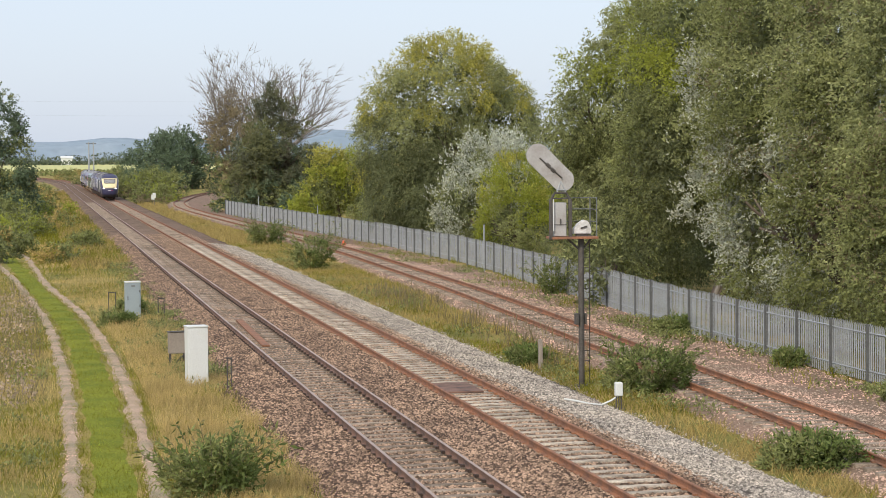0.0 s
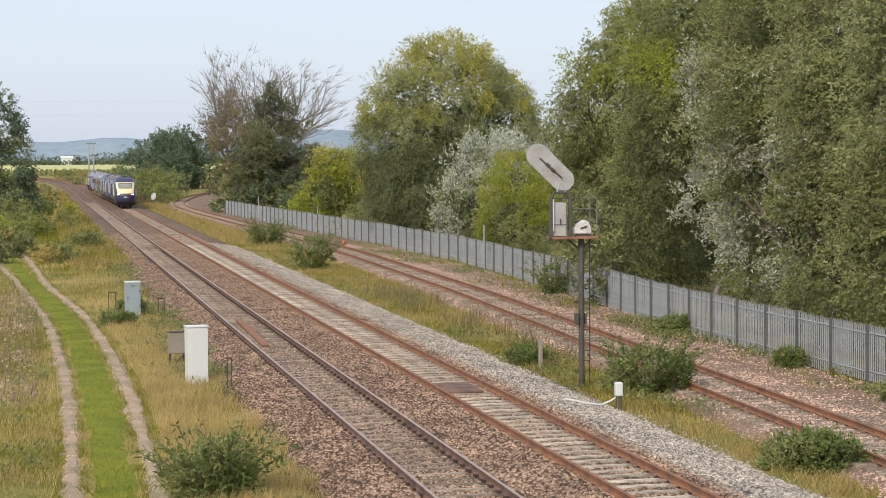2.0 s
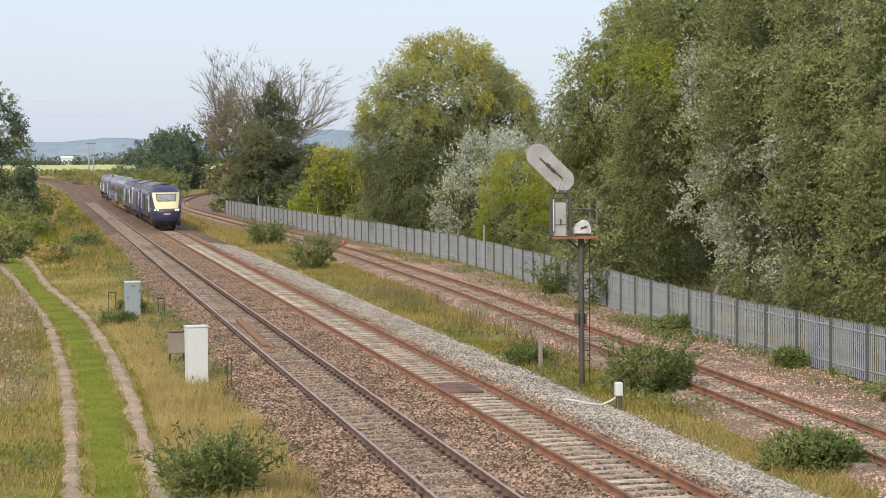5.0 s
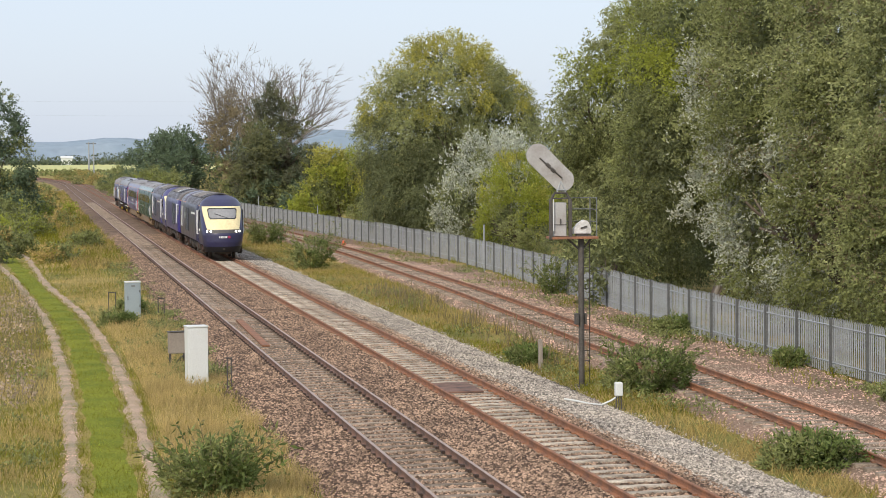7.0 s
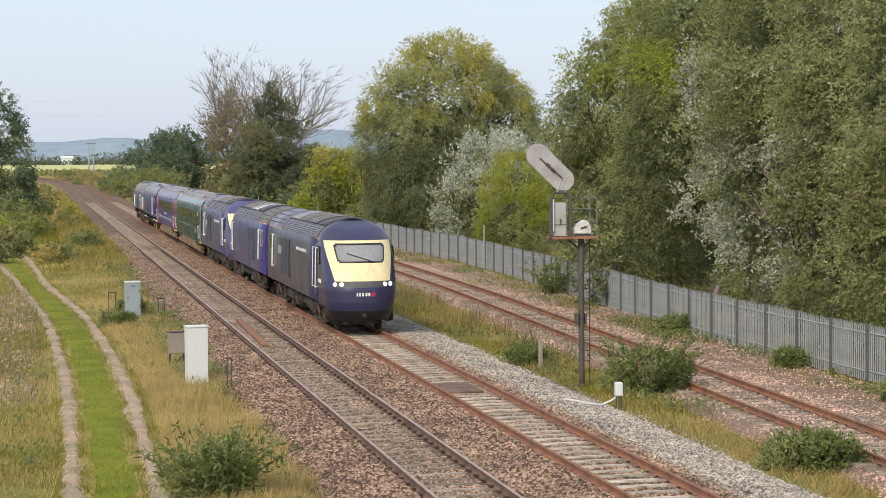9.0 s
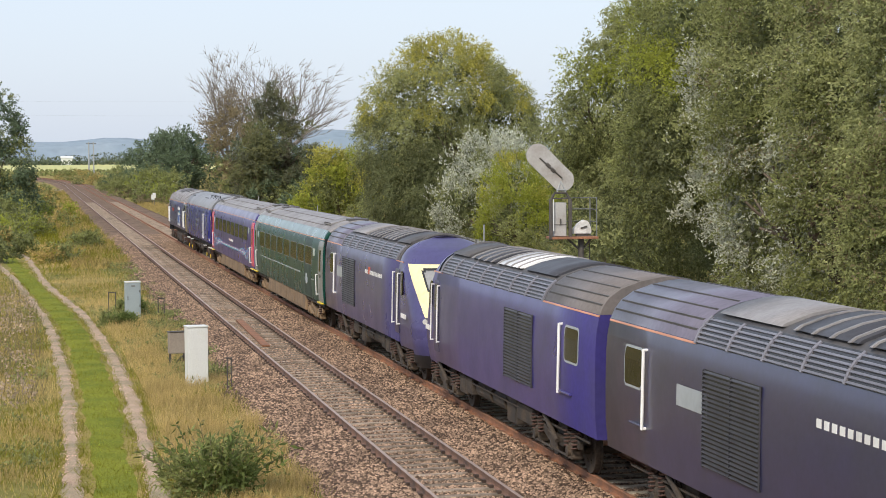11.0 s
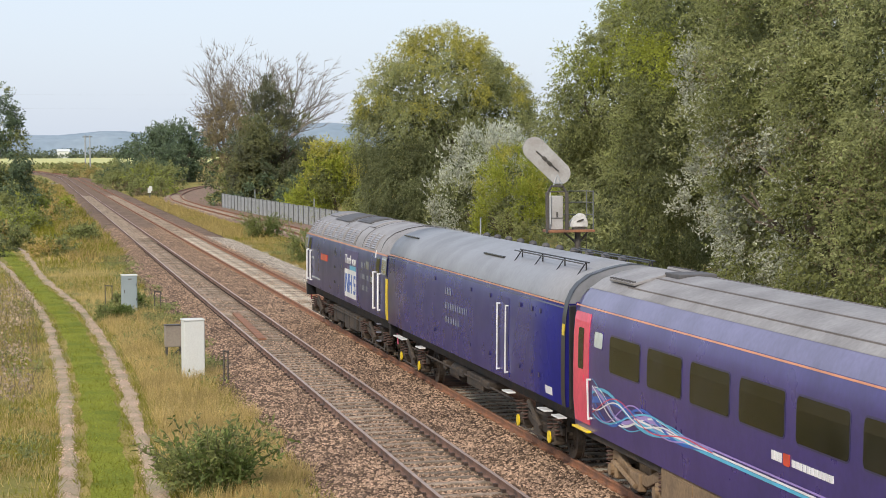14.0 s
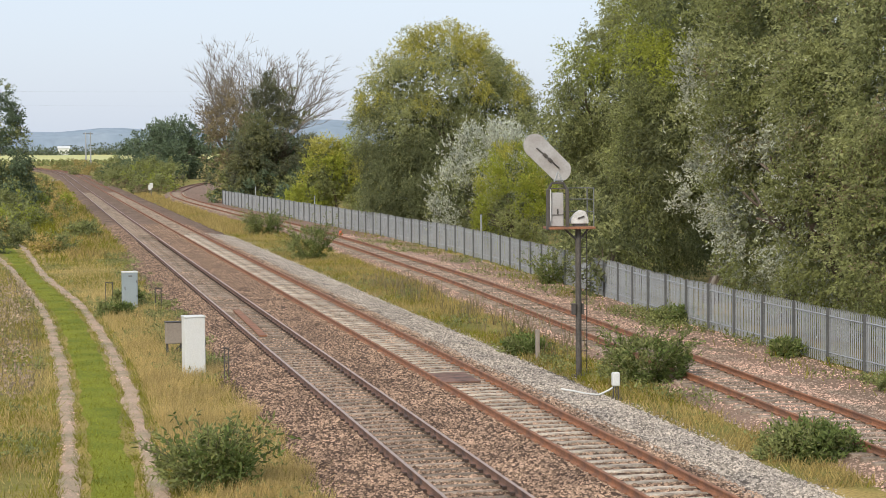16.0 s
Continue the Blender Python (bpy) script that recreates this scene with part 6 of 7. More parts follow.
def nose(car, paint, lit):
    marks = [0.42, 0.78, 1.60, 1.82, 2.44, 2.50, 3.06, 3.12, 3.22, 3.9]
    zs = [a + (b - a) * k / n for a, b in zip(marks, marks[1:]) for n in [max(1, round((b - a) / 0.055))] for k in range(n)] + [3.9]
    an = [k / 32 for k in range(-32, 33)]

    def angle(z, t):
        """Degrees from the middle for a share t of the way round; 20/32 lies on the edge of the warning panel."""
        edge = 50 + (min(max(z, 1.82), 3.22) - 1.82) * 14
        q = abs(t) * 32
        return math.copysign(q / 20 * edge if q <= 20 else edge + (q - 20) / 12 * (90 - edge), t)
    groups = {}

    def kind(z, t):
        q = abs(t) * 32
        if 2.44 < z < 3.12 and q < 13 and not (q > 12 and (z < 2.5 or z > 3.06)):
            return "windscreen" if 2.50 < z < 3.06 and q < 12 and not (q > 11 and (z < 2.55 or z > 3.0)) else "windscreen_seal"
        if 1.82 < z < 3.22 and q < 20:
            return "warning_panel"
        if 1.60 < z < 1.82 and q < 20:
            return "light_panel"
        if z < 0.78:
            return "valance"
        return "cab"
    for i in range(len(zs) - 1):
        for j in range(len(an) - 1):
            k = kind((zs[i] + zs[i + 1]) / 2, (an[j] + an[j + 1]) / 2)
            groups.setdefault(k, []).append((i, j))
    look_of = {"windscreen": "glass_grey", "windscreen_seal": "black", "warning_panel": "yellow", "light_panel": "roof_dark", "valance": "black", "cab": paint}
    for k, cells in groups.items():
        bm, vs = bmesh.new(), {}

        def vert(i, j):
            if (i, j) not in vs:
                vs[i, j] = bm.verts.new(nose_point(zs[i], angle(zs[i], an[j])))
            return vs[i, j]
        for i, j in cells:
            f = bm.faces.new((vert(i, j), vert(i, j + 1), vert(i + 1, j + 1), vert(i + 1, j)))
            f.smooth = True
        if k == "cab":
            # the straight flank from the rounding back to the body
            for sd in (-1, 1):
                prev = None
                for z in zs:
                    e = nose_point(z, 90 * sd)
                    g = Vector((math.copysign(np.interp(z, *zip(*NOSE_W)), e.x), 3.25, z))
                    pair = [bm.verts.new(e), bm.verts.new(g)]
                    if prev and z > 0.9:
                        bm.faces.new((prev[0], prev[1], pair[1], pair[0]))
                    prev = pair
            prev = None
            for x in np.linspace(-1, 1, 13):
                w = np.interp(3.9, *zip(*NOSE_W))
                pair = [bm.verts.new((x * w, 3.2, 3.9 + 0.04 * (1 - x * x))), bm.verts.new((x * w, 3.4, 3.9 + 0.05 * (1 - x * x)))]
                if prev:
                    bm.faces.new((prev[0], pair[0], pair[1], prev[1]))
                prev = pair
        bmesh.ops.recalc_face_normals(bm, faces=bm.faces)
        for v in bm.verts:
            if k in ("windscreen",):
                v.co.y += 0.015
        car.add(k, bm, look_of[k])
    # lamps, wiper, jumper cover, tail marks
    for sd in (-1, 1):
        for a, on in ((50, True), (36, True)):
            p = nose_point(1.71, a * sd)
            bm = bmesh.new()
            d = Vector((math.sin(radians(a * sd)) * 0.6, -0.8, 0)).normalized()
            rod(bm, p - d * 0.03, p + d * 0.025, 0.072, 16)
            car.add("headlamp", bm, "lamp" if lit else "lamp_off", label="round headlamp")
    bm = bmesh.new()
    a, b = nose_point(2.5, 14) + Vector((0, -0.05, 0)), nose_point(2.78, -20) + Vector((0, -0.05, 0))
    rod(bm, a, b, 0.014, 6)
    car.add("wiper", bm, "black")
    bm = bmesh.new()
    for a in np.arange(-11, 9, 4):
        p, q = nose_point(1.30, a), nose_point(1.42, a + 2.4)
        box(bm, min(p.x, q.x), max(p.x, q.x), p.y - 0.025, p.y + 0.05, 1.30, 1.42)
    car.add("lettering_bar", bm, "white")
    p = nose_point(1.36, 13)
    car.add("emblem", rod(bmesh.new(), p + Vector((0, 0.05, 0)), p + Vector((0, -0.02, 0)), 0.085, 14), "maroon")
    bm = box(bmesh.new(), -0.5, 0.5, 1.2, 1.55, 0.30, 0.5, 0.03)
    rod(bm, (0, 1.5, 0.62), (0, 0.8, 0.62), 0.07, 8)
    car.add("coupler", bm, "grime")


def louvres(car, s0, s1, bays, n, z0, z1, back="black", slat="louvre", rib="louvre", skew=0.0):
    """An air intake along the edge of the roof: dark backing, ribs and slats."""
    car.plate("intake", s0, s1, z0, z1, back, 0, 0.008)
    w = (s1 - s0) / bays
    for sd in (-1, 1):
        for b in range(bays + 1):
            bm = bmesh.new()
            for z, zz in zip(np.linspace(z0, z1, 5), np.linspace(z0, z1, 5)[1:]):
                rod(bm, (sd * (half(z) + 0.02), s0 + b * w, z), (sd * (half(zz) + 0.02), s0 + b * w, zz), 0.035, 6)
            car.add("intake_rib", bm, rib)
        for b in range(bays):
            for i in range(n):
                z = z0 + (z1 - z0) * (i + 0.5) / n
                m = Matrix.Translation((sd * (half(z) + 0.02), s0 + (b + 0.5) * w, z)) @ Euler((0, sd * 0.5, 0)).to_matrix().to_4x4()
                car.add("slat", box(bmesh.new(), -0.022, 0.022, -w / 2 + 0.03, w / 2 - 0.03, -0.007, 0.007, 0, m), slat)


def grille(car, s0, s1, z0, z1, n):
    car.plate("grille", s0, s1, z0, z1, "black", 0, 0.01)
    for sd in (-1, 1):
        for i in range(n):
            z = z0 + (z1 - z0) * (i + 0.5) / n
            m = Matrix.Translation((sd * (half(z) + 0.025), (s0 + s1) / 2, z)) @ Euler((0, sd * 0.6, 0)).to_matrix().to_4x4()
            car.add("slat", box(bmesh.new(), -0.022, 0.022, -(s1 - s0) / 2, (s1 - s0) / 2, -0.005, 0.005, 0, m), "slat_dark")
        for s in (s0, (s0 + s1) / 2, s1):
            car.add("grille_bar", rod(bmesh.new(), (sd * (half(z0) + 0.03), s, z0), (sd * (half(z1) + 0.03), s, z1), 0.016, 6), "slat_dark")


def power_car(label, length, turned, paint, dirty, lit):
    c = Car("locomotive", length, label, "locomotive", turned)
    rear = length
    c.shell("body", 1.0, 3.28, 3.22, rear, paint)
    c.shell("engine_room_roof", 3.28, 3.95, 3.4, 14.1, "roof_dark", 0.0)
    c.shell("rear_roof", 3.28, 3.95, 14.1, rear, "lilac_grey" if not dirty else "roof_brown", 0.004)
    for z in (3.45, 3.6, 3.75, 3.87):
        for sd in (-1, 1):
            x = sd * half(z)
            c.add("roof_seam", box(bmesh.new(), x - 0.015, x + 0.015, 14.2, rear - 0.1, z - 0.01, z + 0.022), "roof_dark")
    nose(c, paint, lit)
    louvres(c, 3.75, 14.0, 7, 6, 3.26, 3.66)
    grille(c, 10.95, 13.4, 1.43, 2.92, 22)
    # roof hatches and fans
    for i, (a, b) in enumerate(((3.5, 5.4), (5.8, 8.2), (8.5, 10.8), (11.2, 13.8))):
        c.shell("roof_hatch", 3.70, 3.95, a, b, ("roof_dark", "slat_dark", "white" if dirty else "slat_dark", "slat_dark" if dirty else "roof")[i], 0.035, step=0.8)
        if i in (1, 2):
            for k in range(4):
                y = a + 0.2 + k * (b - a - 0.4) / 3
                c.shell("roof_rib", 3.68, 3.95, y - 0.035, y + 0.035, "roof", 0.055, step=0.5)
    arc = [math.pi * (0.18 + 0.64 * k / 14) for k in range(15)]
    bm = bmesh.new()
    bm.from_mesh(tube([(1.22 * math.cos(a), 3.42, 2.72 + 1.26 * math.sin(a)) for a in arc], 0.05))
    c.add("roof_band", bm, "roof_dark")
    for sd in (-1, 1):
        c.plate("stripe", 14.0, rear, 3.24, 3.275, "orange", 0, 0.008, (sd,))
        c.plate("stripe", 2.75, 3.8, 3.24, 3.27, "orange", 0, 0.008, (sd,))
    # cab door, side window, rear door and handrails
    for sd in (-1, 1):
        c.plate("cab_door", 3.04, 3.68, 1.25, 3.05, "violet_dark", 0.06, 0.006, (sd,))
        c.plate("window", 3.14, 3.58, 2.3, 2.95, "glass", 0.06, 0.011, (sd,))
        c.plate("window", 2.46, 2.78, 2.35, 3.0, "glass", 0.1, 0.010, (sd,), slant=0.08)
    c.rail(2.98, 1.5, 2.95), c.rail(3.74, 1.5, 2.95)
    c.window(rear - 2.15, rear - 1.2, 2.27, 2.9, "glass", "pale_grey", 0.09, 0.045)
    c.rail(rear - 2.4, 1.6, 2.95, r=0.028)
    c.block("foot_rail", -1.43, -1.37, rear - 2.4, rear - 1.6, 1.62, 1.66, paint, 0.01)
    c.lettering(2.0, 2.75, 1.72, 1.85, 5, "white", (-1, 1))
    underframe(c, 5.4, length - 5.2, 3, "grime", 0.35, 2.0)
    for s in (3.6, length - 3.7):
        bogie(c, s, (-1.3, 1.3), "loco")
    c.block("gangway", -0.45, 0.45, rear - 0.02, rear + 0.12, 1.2, 3.2, "black", 0.03)
    coupling(c, rear, 1)
    return c


def coach(label, paint, scheme):
    L = 22.55
    c = Car("passenger_coach", L, label, "railway coach")
    # pale band above the stripe: sky sheen on the curve, laid on as colour
    c.shell("cant_sheen", 3.285, 3.60, 0.3, L - 0.3, "sage" if scheme == "green" else "lilac", 0.004, ends=False, taper=[(0, 0.86, 0.985), (0.35, 1, 1), (L - 0.35, 1, 1), (L, 0.86, 0.985)])
    c.shell("body", 1.0, 3.58, 0.0, L, paint, taper=[(0, 0.86, 0.985), (0.35, 1, 1), (L - 0.35, 1, 1), (L, 0.86, 0.985)])
    c.shell("roof", 3.58, 3.95, 0.02, L - 0.02, "roof", 0.008, taper=[(0, 0.86, 0.985), (0.35, 1, 1), (L - 0.35, 1, 1), (L, 0.86, 0.985)])
    # roof seams, end panels with bolts, air-conditioning lids
    for x in (-0.92, -0.5, 0.5, 0.92):
        z = float(np.interp(abs(x), [0, 0.2, 0.5, 0.85, 1.07], [3.95, 3.93, 3.87, 3.75, 3.6])) + 0.012
        c.add("roof_seam", box(bmesh.new(), x - 0.02, x + 0.02, 2.2, L - 2.2, z - 0.02, z + 0.012), "roof_brown")
    for s in (1.0, L - 2.6):
        for x in (-0.55, 0.55):
            z = 3.87
            m = Matrix.Translation((x, s + 0.8, z)) @ Euler((0, 0.25 if x > 0 else -0.25, 0)).to_matrix().to_4x4()
            lid = c.add("roof_panel", box(bmesh.new(), -0.4, 0.4, -0.75, 0.75, -0.02, 0.03, 0.01, m), "roof")
            for k in range(9):
                p = m @ Vector((-0.36, -0.68 + k * 0.17, 0.035))
                c.block("bolt", p.x - 0.03, p.x + 0.03, p.y - 0.03, p.y + 0.03, p.z - 0.01, p.z + 0.02, "roof_dark", 0)
        c.block("roof_vent", -0.35, 0.35, s - 0.7, s + 0.1, 3.9, 3.99, "roof_dark", 0.02)
    c.plate("stripe", 0.03, L - 0.03, 3.252, 3.280, "orange", 0, 0.007)
    for i in range(8):
        s = 2.85 + i * 2.205
        c.window(s, s + 1.76, 2.25, 2.88, "glass", "grey_door" if scheme == "green" else "violet_dark", 0.08, 0.03)
    for s in (2.0, L - 2.02):
        c.window(s, s + 0.5, 2.6, 2.88, "glass_white", paint, 0.06, 0.03)
    for s0, s1, r in ((0.14, 1.16, 1.3), (L - 1.16, L - 0.14, L - 1.3)):
        for sd in (-1, 1):
            if scheme == "green":
                c.plate("end_panel", *sorted((s0 - (0.1 if s0 < 5 else 0), s1 + (0.1 if s0 > 5 else 0))), 1.05, 3.2, "grey_door", 0.0, 0.005, (sd,))
            door = c.plate("door", s0, s1, 1.12, 3.16, "pink" if scheme == "violet" else "grey_door", 0.04, 0.012, (sd,))
            c.plate("window", s0 + 0.34, s1 - 0.34, 2.12, 2.88, "glass", 0.05, 0.02, (sd,), door)
            c.plate("door_lock", s0 + 0.3, s1 - 0.3, 1.9, 2.02, "black" if scheme == "green" else "pink", 0.02, 0.022, (sd,), door)
        c.rail(r, 1.25, 2.0, "white", 0.02)
        c.block("footstep", -1.42, 1.42, min(s0, s1), max(s0, s1), 0.98, 1.02, "safety", 0.01)
    if scheme == "violet":
        for a, b in ((1.4, 8.0), (L - 1.4, L - 8.0)):
            for k, (m, w, am, ph, tn) in enumerate((("blue", 0.12, 0.16, 0.0, 1.1), ("cyan", 0.06, 0.30, 0.5, 1.25), ("mauve", 0.07, 0.22, 1.3, 1.9), ("white", 0.03, 0.33, 2.2, 1.45), ("cyan", 0.03, 0.36, 3.9, 1.05), ("white", 0.025, 0.16, 4.4, 2.3), ("pink", 0.02, 0.26, 5.3, 1.6),
                                                         ("blue", 0.05, 0.38, 2.9, 1.6), ("white", 0.02, 0.28, 0.9, 2.0), ("cyan", 0.02, 0.40, 1.8, 1.35), ("mauve", 0.025, 0.34, 3.4, 1.75))):
                c.wave(a, b, 1.62, am, tn, w, m, ph)
        for z, w, m in ((1.60, 0.035, "white"), (1.66, 0.03, "mauve"), (1.545, 0.05, "cyan")):
            c.plate("stripe", 4.0, L - 4.0, z, z + w, m, 0, 0.008)
        c.lettering(9.95, 11.4, 1.90, 2.0, 11, "white", fill=0.75)
        c.lettering(11.75, 12.15, 1.90, 2.03, 3, "white", fill=0.8)
        c.plate("emblem", 11.45, 11.68, 1.88, 2.05, "red", 0.03, 0.012, (-1,))
    else:
        c.plate("stripe", 6.2, L - 2.6, 1.80, 1.85, "pale_grey", 0, 0.008)
        # emblem as plain slanted strokes
        for k, (s, w) in enumerate(((4.0, 0.1), (4.16, 0.05), (4.26, 0.05), (4.36, 0.05), (4.46, 0.05), (4.6, 0.1))):
            c.plate("emblem_stroke", s, s + w, 1.55 if k in (0, 5) else 1.48, 1.72 if k in (0, 5) else 1.86, "pale_grey", 0, 0.009, (-1,))
        c.plate("door_panel", 2.3, 3.0, 1.7, 1.75, "pale_grey", 0.02, 0.01)
        c.plate("faded_patch", 2.95, 4.9, 1.06, 3.2, "grey_green", 0, 0.003)
    # brown skirt between the bogies
    for sd in (-1, 1):
        bm = bmesh.new()
        xs = sorted((sd * 1.05, sd * 1.30))
        box(bm, xs[0], xs[1], 5.2, L - 5.2, 0.40, 1.0, 0.05)
        c.add("skirt", bm, "grime_brown", label="dusty brown equipment skirt")
        for s in (6.4, 9.0, 11.6, 14.0, 16.2):
            c.block("skirt_panel", sd * 1.305 - 0.008, sd * 1.305 + 0.008, s - 0.5, s + 0.5, 0.5, 0.92, "grime_brown", 0.005)
    c.block("solebar", -1.25, 1.25, 0.4, L - 0.4, 0.84, 1.02, "grime", 0.02)
    for s in (3.4, L - 3.4):
        bogie(c, s, (-1.3, 1.3), "coach", "grime_brown")
    for s, d in ((0, -1), (L, 1)):
        c.block("gangway", -0.5, 0.5, min(s, s + d * 0.13), max(s, s + d * 0.13), 1.15, 3.3, "black", 0.05)
        bm = box(bmesh.new(), -1.28, 1.28, s - 0.012 if d < 0 else s, s + 0.012 if d > 0 else s, 1.05, 3.3, 0.0)
        c.add("end_wall", bm, "black" if scheme == "green" else paint)
        coupling(c, s, d)
    return c


P["grey_green"] = gloss("paint_faded_green", (0.022, 0.052, 0.048), 0.4)
P["lilac_grey"] = gloss("paint_roof_violet", (0.15, 0.14, 0.195), 0.45)
for key, value in (("glass", 0.18), ("green", 0.14), ("grey_green", 0.14)):
    P[key].node_tree.nodes["Principled BSDF"].inputs["Specular IOR Level"].default_value = value
    P[key].node_tree.nodes["Principled BSDF"].inputs["Coat Weight"].default_value = 0.03


def barrier_van():
    L = 19.5
    c = Car("barrier_van", L, "royal blue barrier van with plain sides and grey roof", "railway van")
    c.shell("body", 1.25, 3.22, 0.0, L, "royal")
    c.shell("roof", 3.22, 3.95, 0.0, L, "roof_pale", 0.01)
    c.plate("stripe", 0.03, L - 0.03, 3.192, 3.222, "orange", 0, 0.014)
    c.plate("stripe", 0.03, L - 0.03, 3.12, 3.15, "violet_dark", 0, 0.012)
    for sd in (-1, 1):
        c.plate("door", 4.62, 5.62, 1.32, 3.0, "royal", 0.05, 0.007, (sd,))
    c.rail(4.72, 1.4, 2.86), c.rail(5.5, 1.4, 2.86)
    for k, (a, b) in enumerate(((10.6, 11.4), (8.75, 11.4), (9.6, 11.4))):
        z = 2.64 - k * 0.34
        c.writing(a, b, z, z + (0.18 if k == 0 else 0.15), int((b - a) / 0.2), "pale_grey")
    for s in (1.9, 2.6, 3.6, 6.4, 8.4, 12.6):
        for z in (1.62, 2.9):
            c.plate("bracket", s, s + 0.1, z, z + 0.09, "violet_dark", 0.02, 0.03)
    c.plate("data_panel", 1.0, 1.5, 1.36, 1.52, "white", 0, 0.01, (-1,))
    # roof rails, ventilator domes, gutter strip
    for x in (-0.72, 0.62):
        bm = bmesh.new()
        z = 3.97
        rod(bm, (x, 0.6, z), (x, 6.2, z), 0.016, 6)
        rod(bm, (x - 0.12, 0.6, z - 0.02), (x - 0.12, 6.2, z - 0.02), 0.014, 6)
        for s in (0.8, 2.4, 4.2, 6.0):
            rod(bm, (x, s, z), (x, s, 3.72), 0.016, 6)
            rod(bm, (x, s, z), (x - 0.18, s, 3.72), 0.013, 6)
        c.add("roof_rail", bm, "black")
    for k in range(11):
        s = 2.6 + k * 1.25
        bm = bmesh.new()
        bmesh.ops.create_uvsphere(bm, u_segments=12, v_segments=6, radius=0.10, matrix=Matrix.Translation((0.55, s, 3.90)) @ Matrix.Diagonal((1, 1, 0.8, 1)))
        rod(bm, (0.55, s, 3.78), (0.55, s, 3.9), 0.06, 10)
        c.add("ventilator", bm, "roof_dark")
    for s0 in (7.0, 17.2):
        c.block("roof_strip", -0.92, -0.86, s0, s0 + 2.0, 3.74, 3.775, "black", 0.005)
    underframe(c, 7.2, 12.5, 8, "grime", 0.55)
    for s in (2.9, L - 2.9):
        bogie(c, s, (-1.3, 1.3), "loco", "grime", "safety")
    for s in (0.7, 1.8, 4.9, L - 1.3, L - 2.1, L - 4.6):
        c.block("footstep", -1.40, -1.22, s - 0.28, s + 0.28, 0.97, 1.0, "white", 0.006)
    for s, d in ((0, -1), (L, 1)):
        c.block("end_wall", -1.3, 1.3, min(s, s + d * 0.05), max(s, s + d * 0.05), 1.2, 3.2, "black", 0.02)
        c.block("gangway", -0.5, 0.5, min(s, s + d * 0.13), max(s, s + d * 0.13), 1.15, 3.3, "black", 0.05)
        coupling(c, s, d)
    c.shell("end_ring", 1.25, 3.95, -0.02, 0.26, "black", 0.016, ends=False, step=0.1)
    c.plate("warning_plate", 0.04, 0.2, 2.62, 2.84, "safety", 0, 0.024, (-1,))
    return c


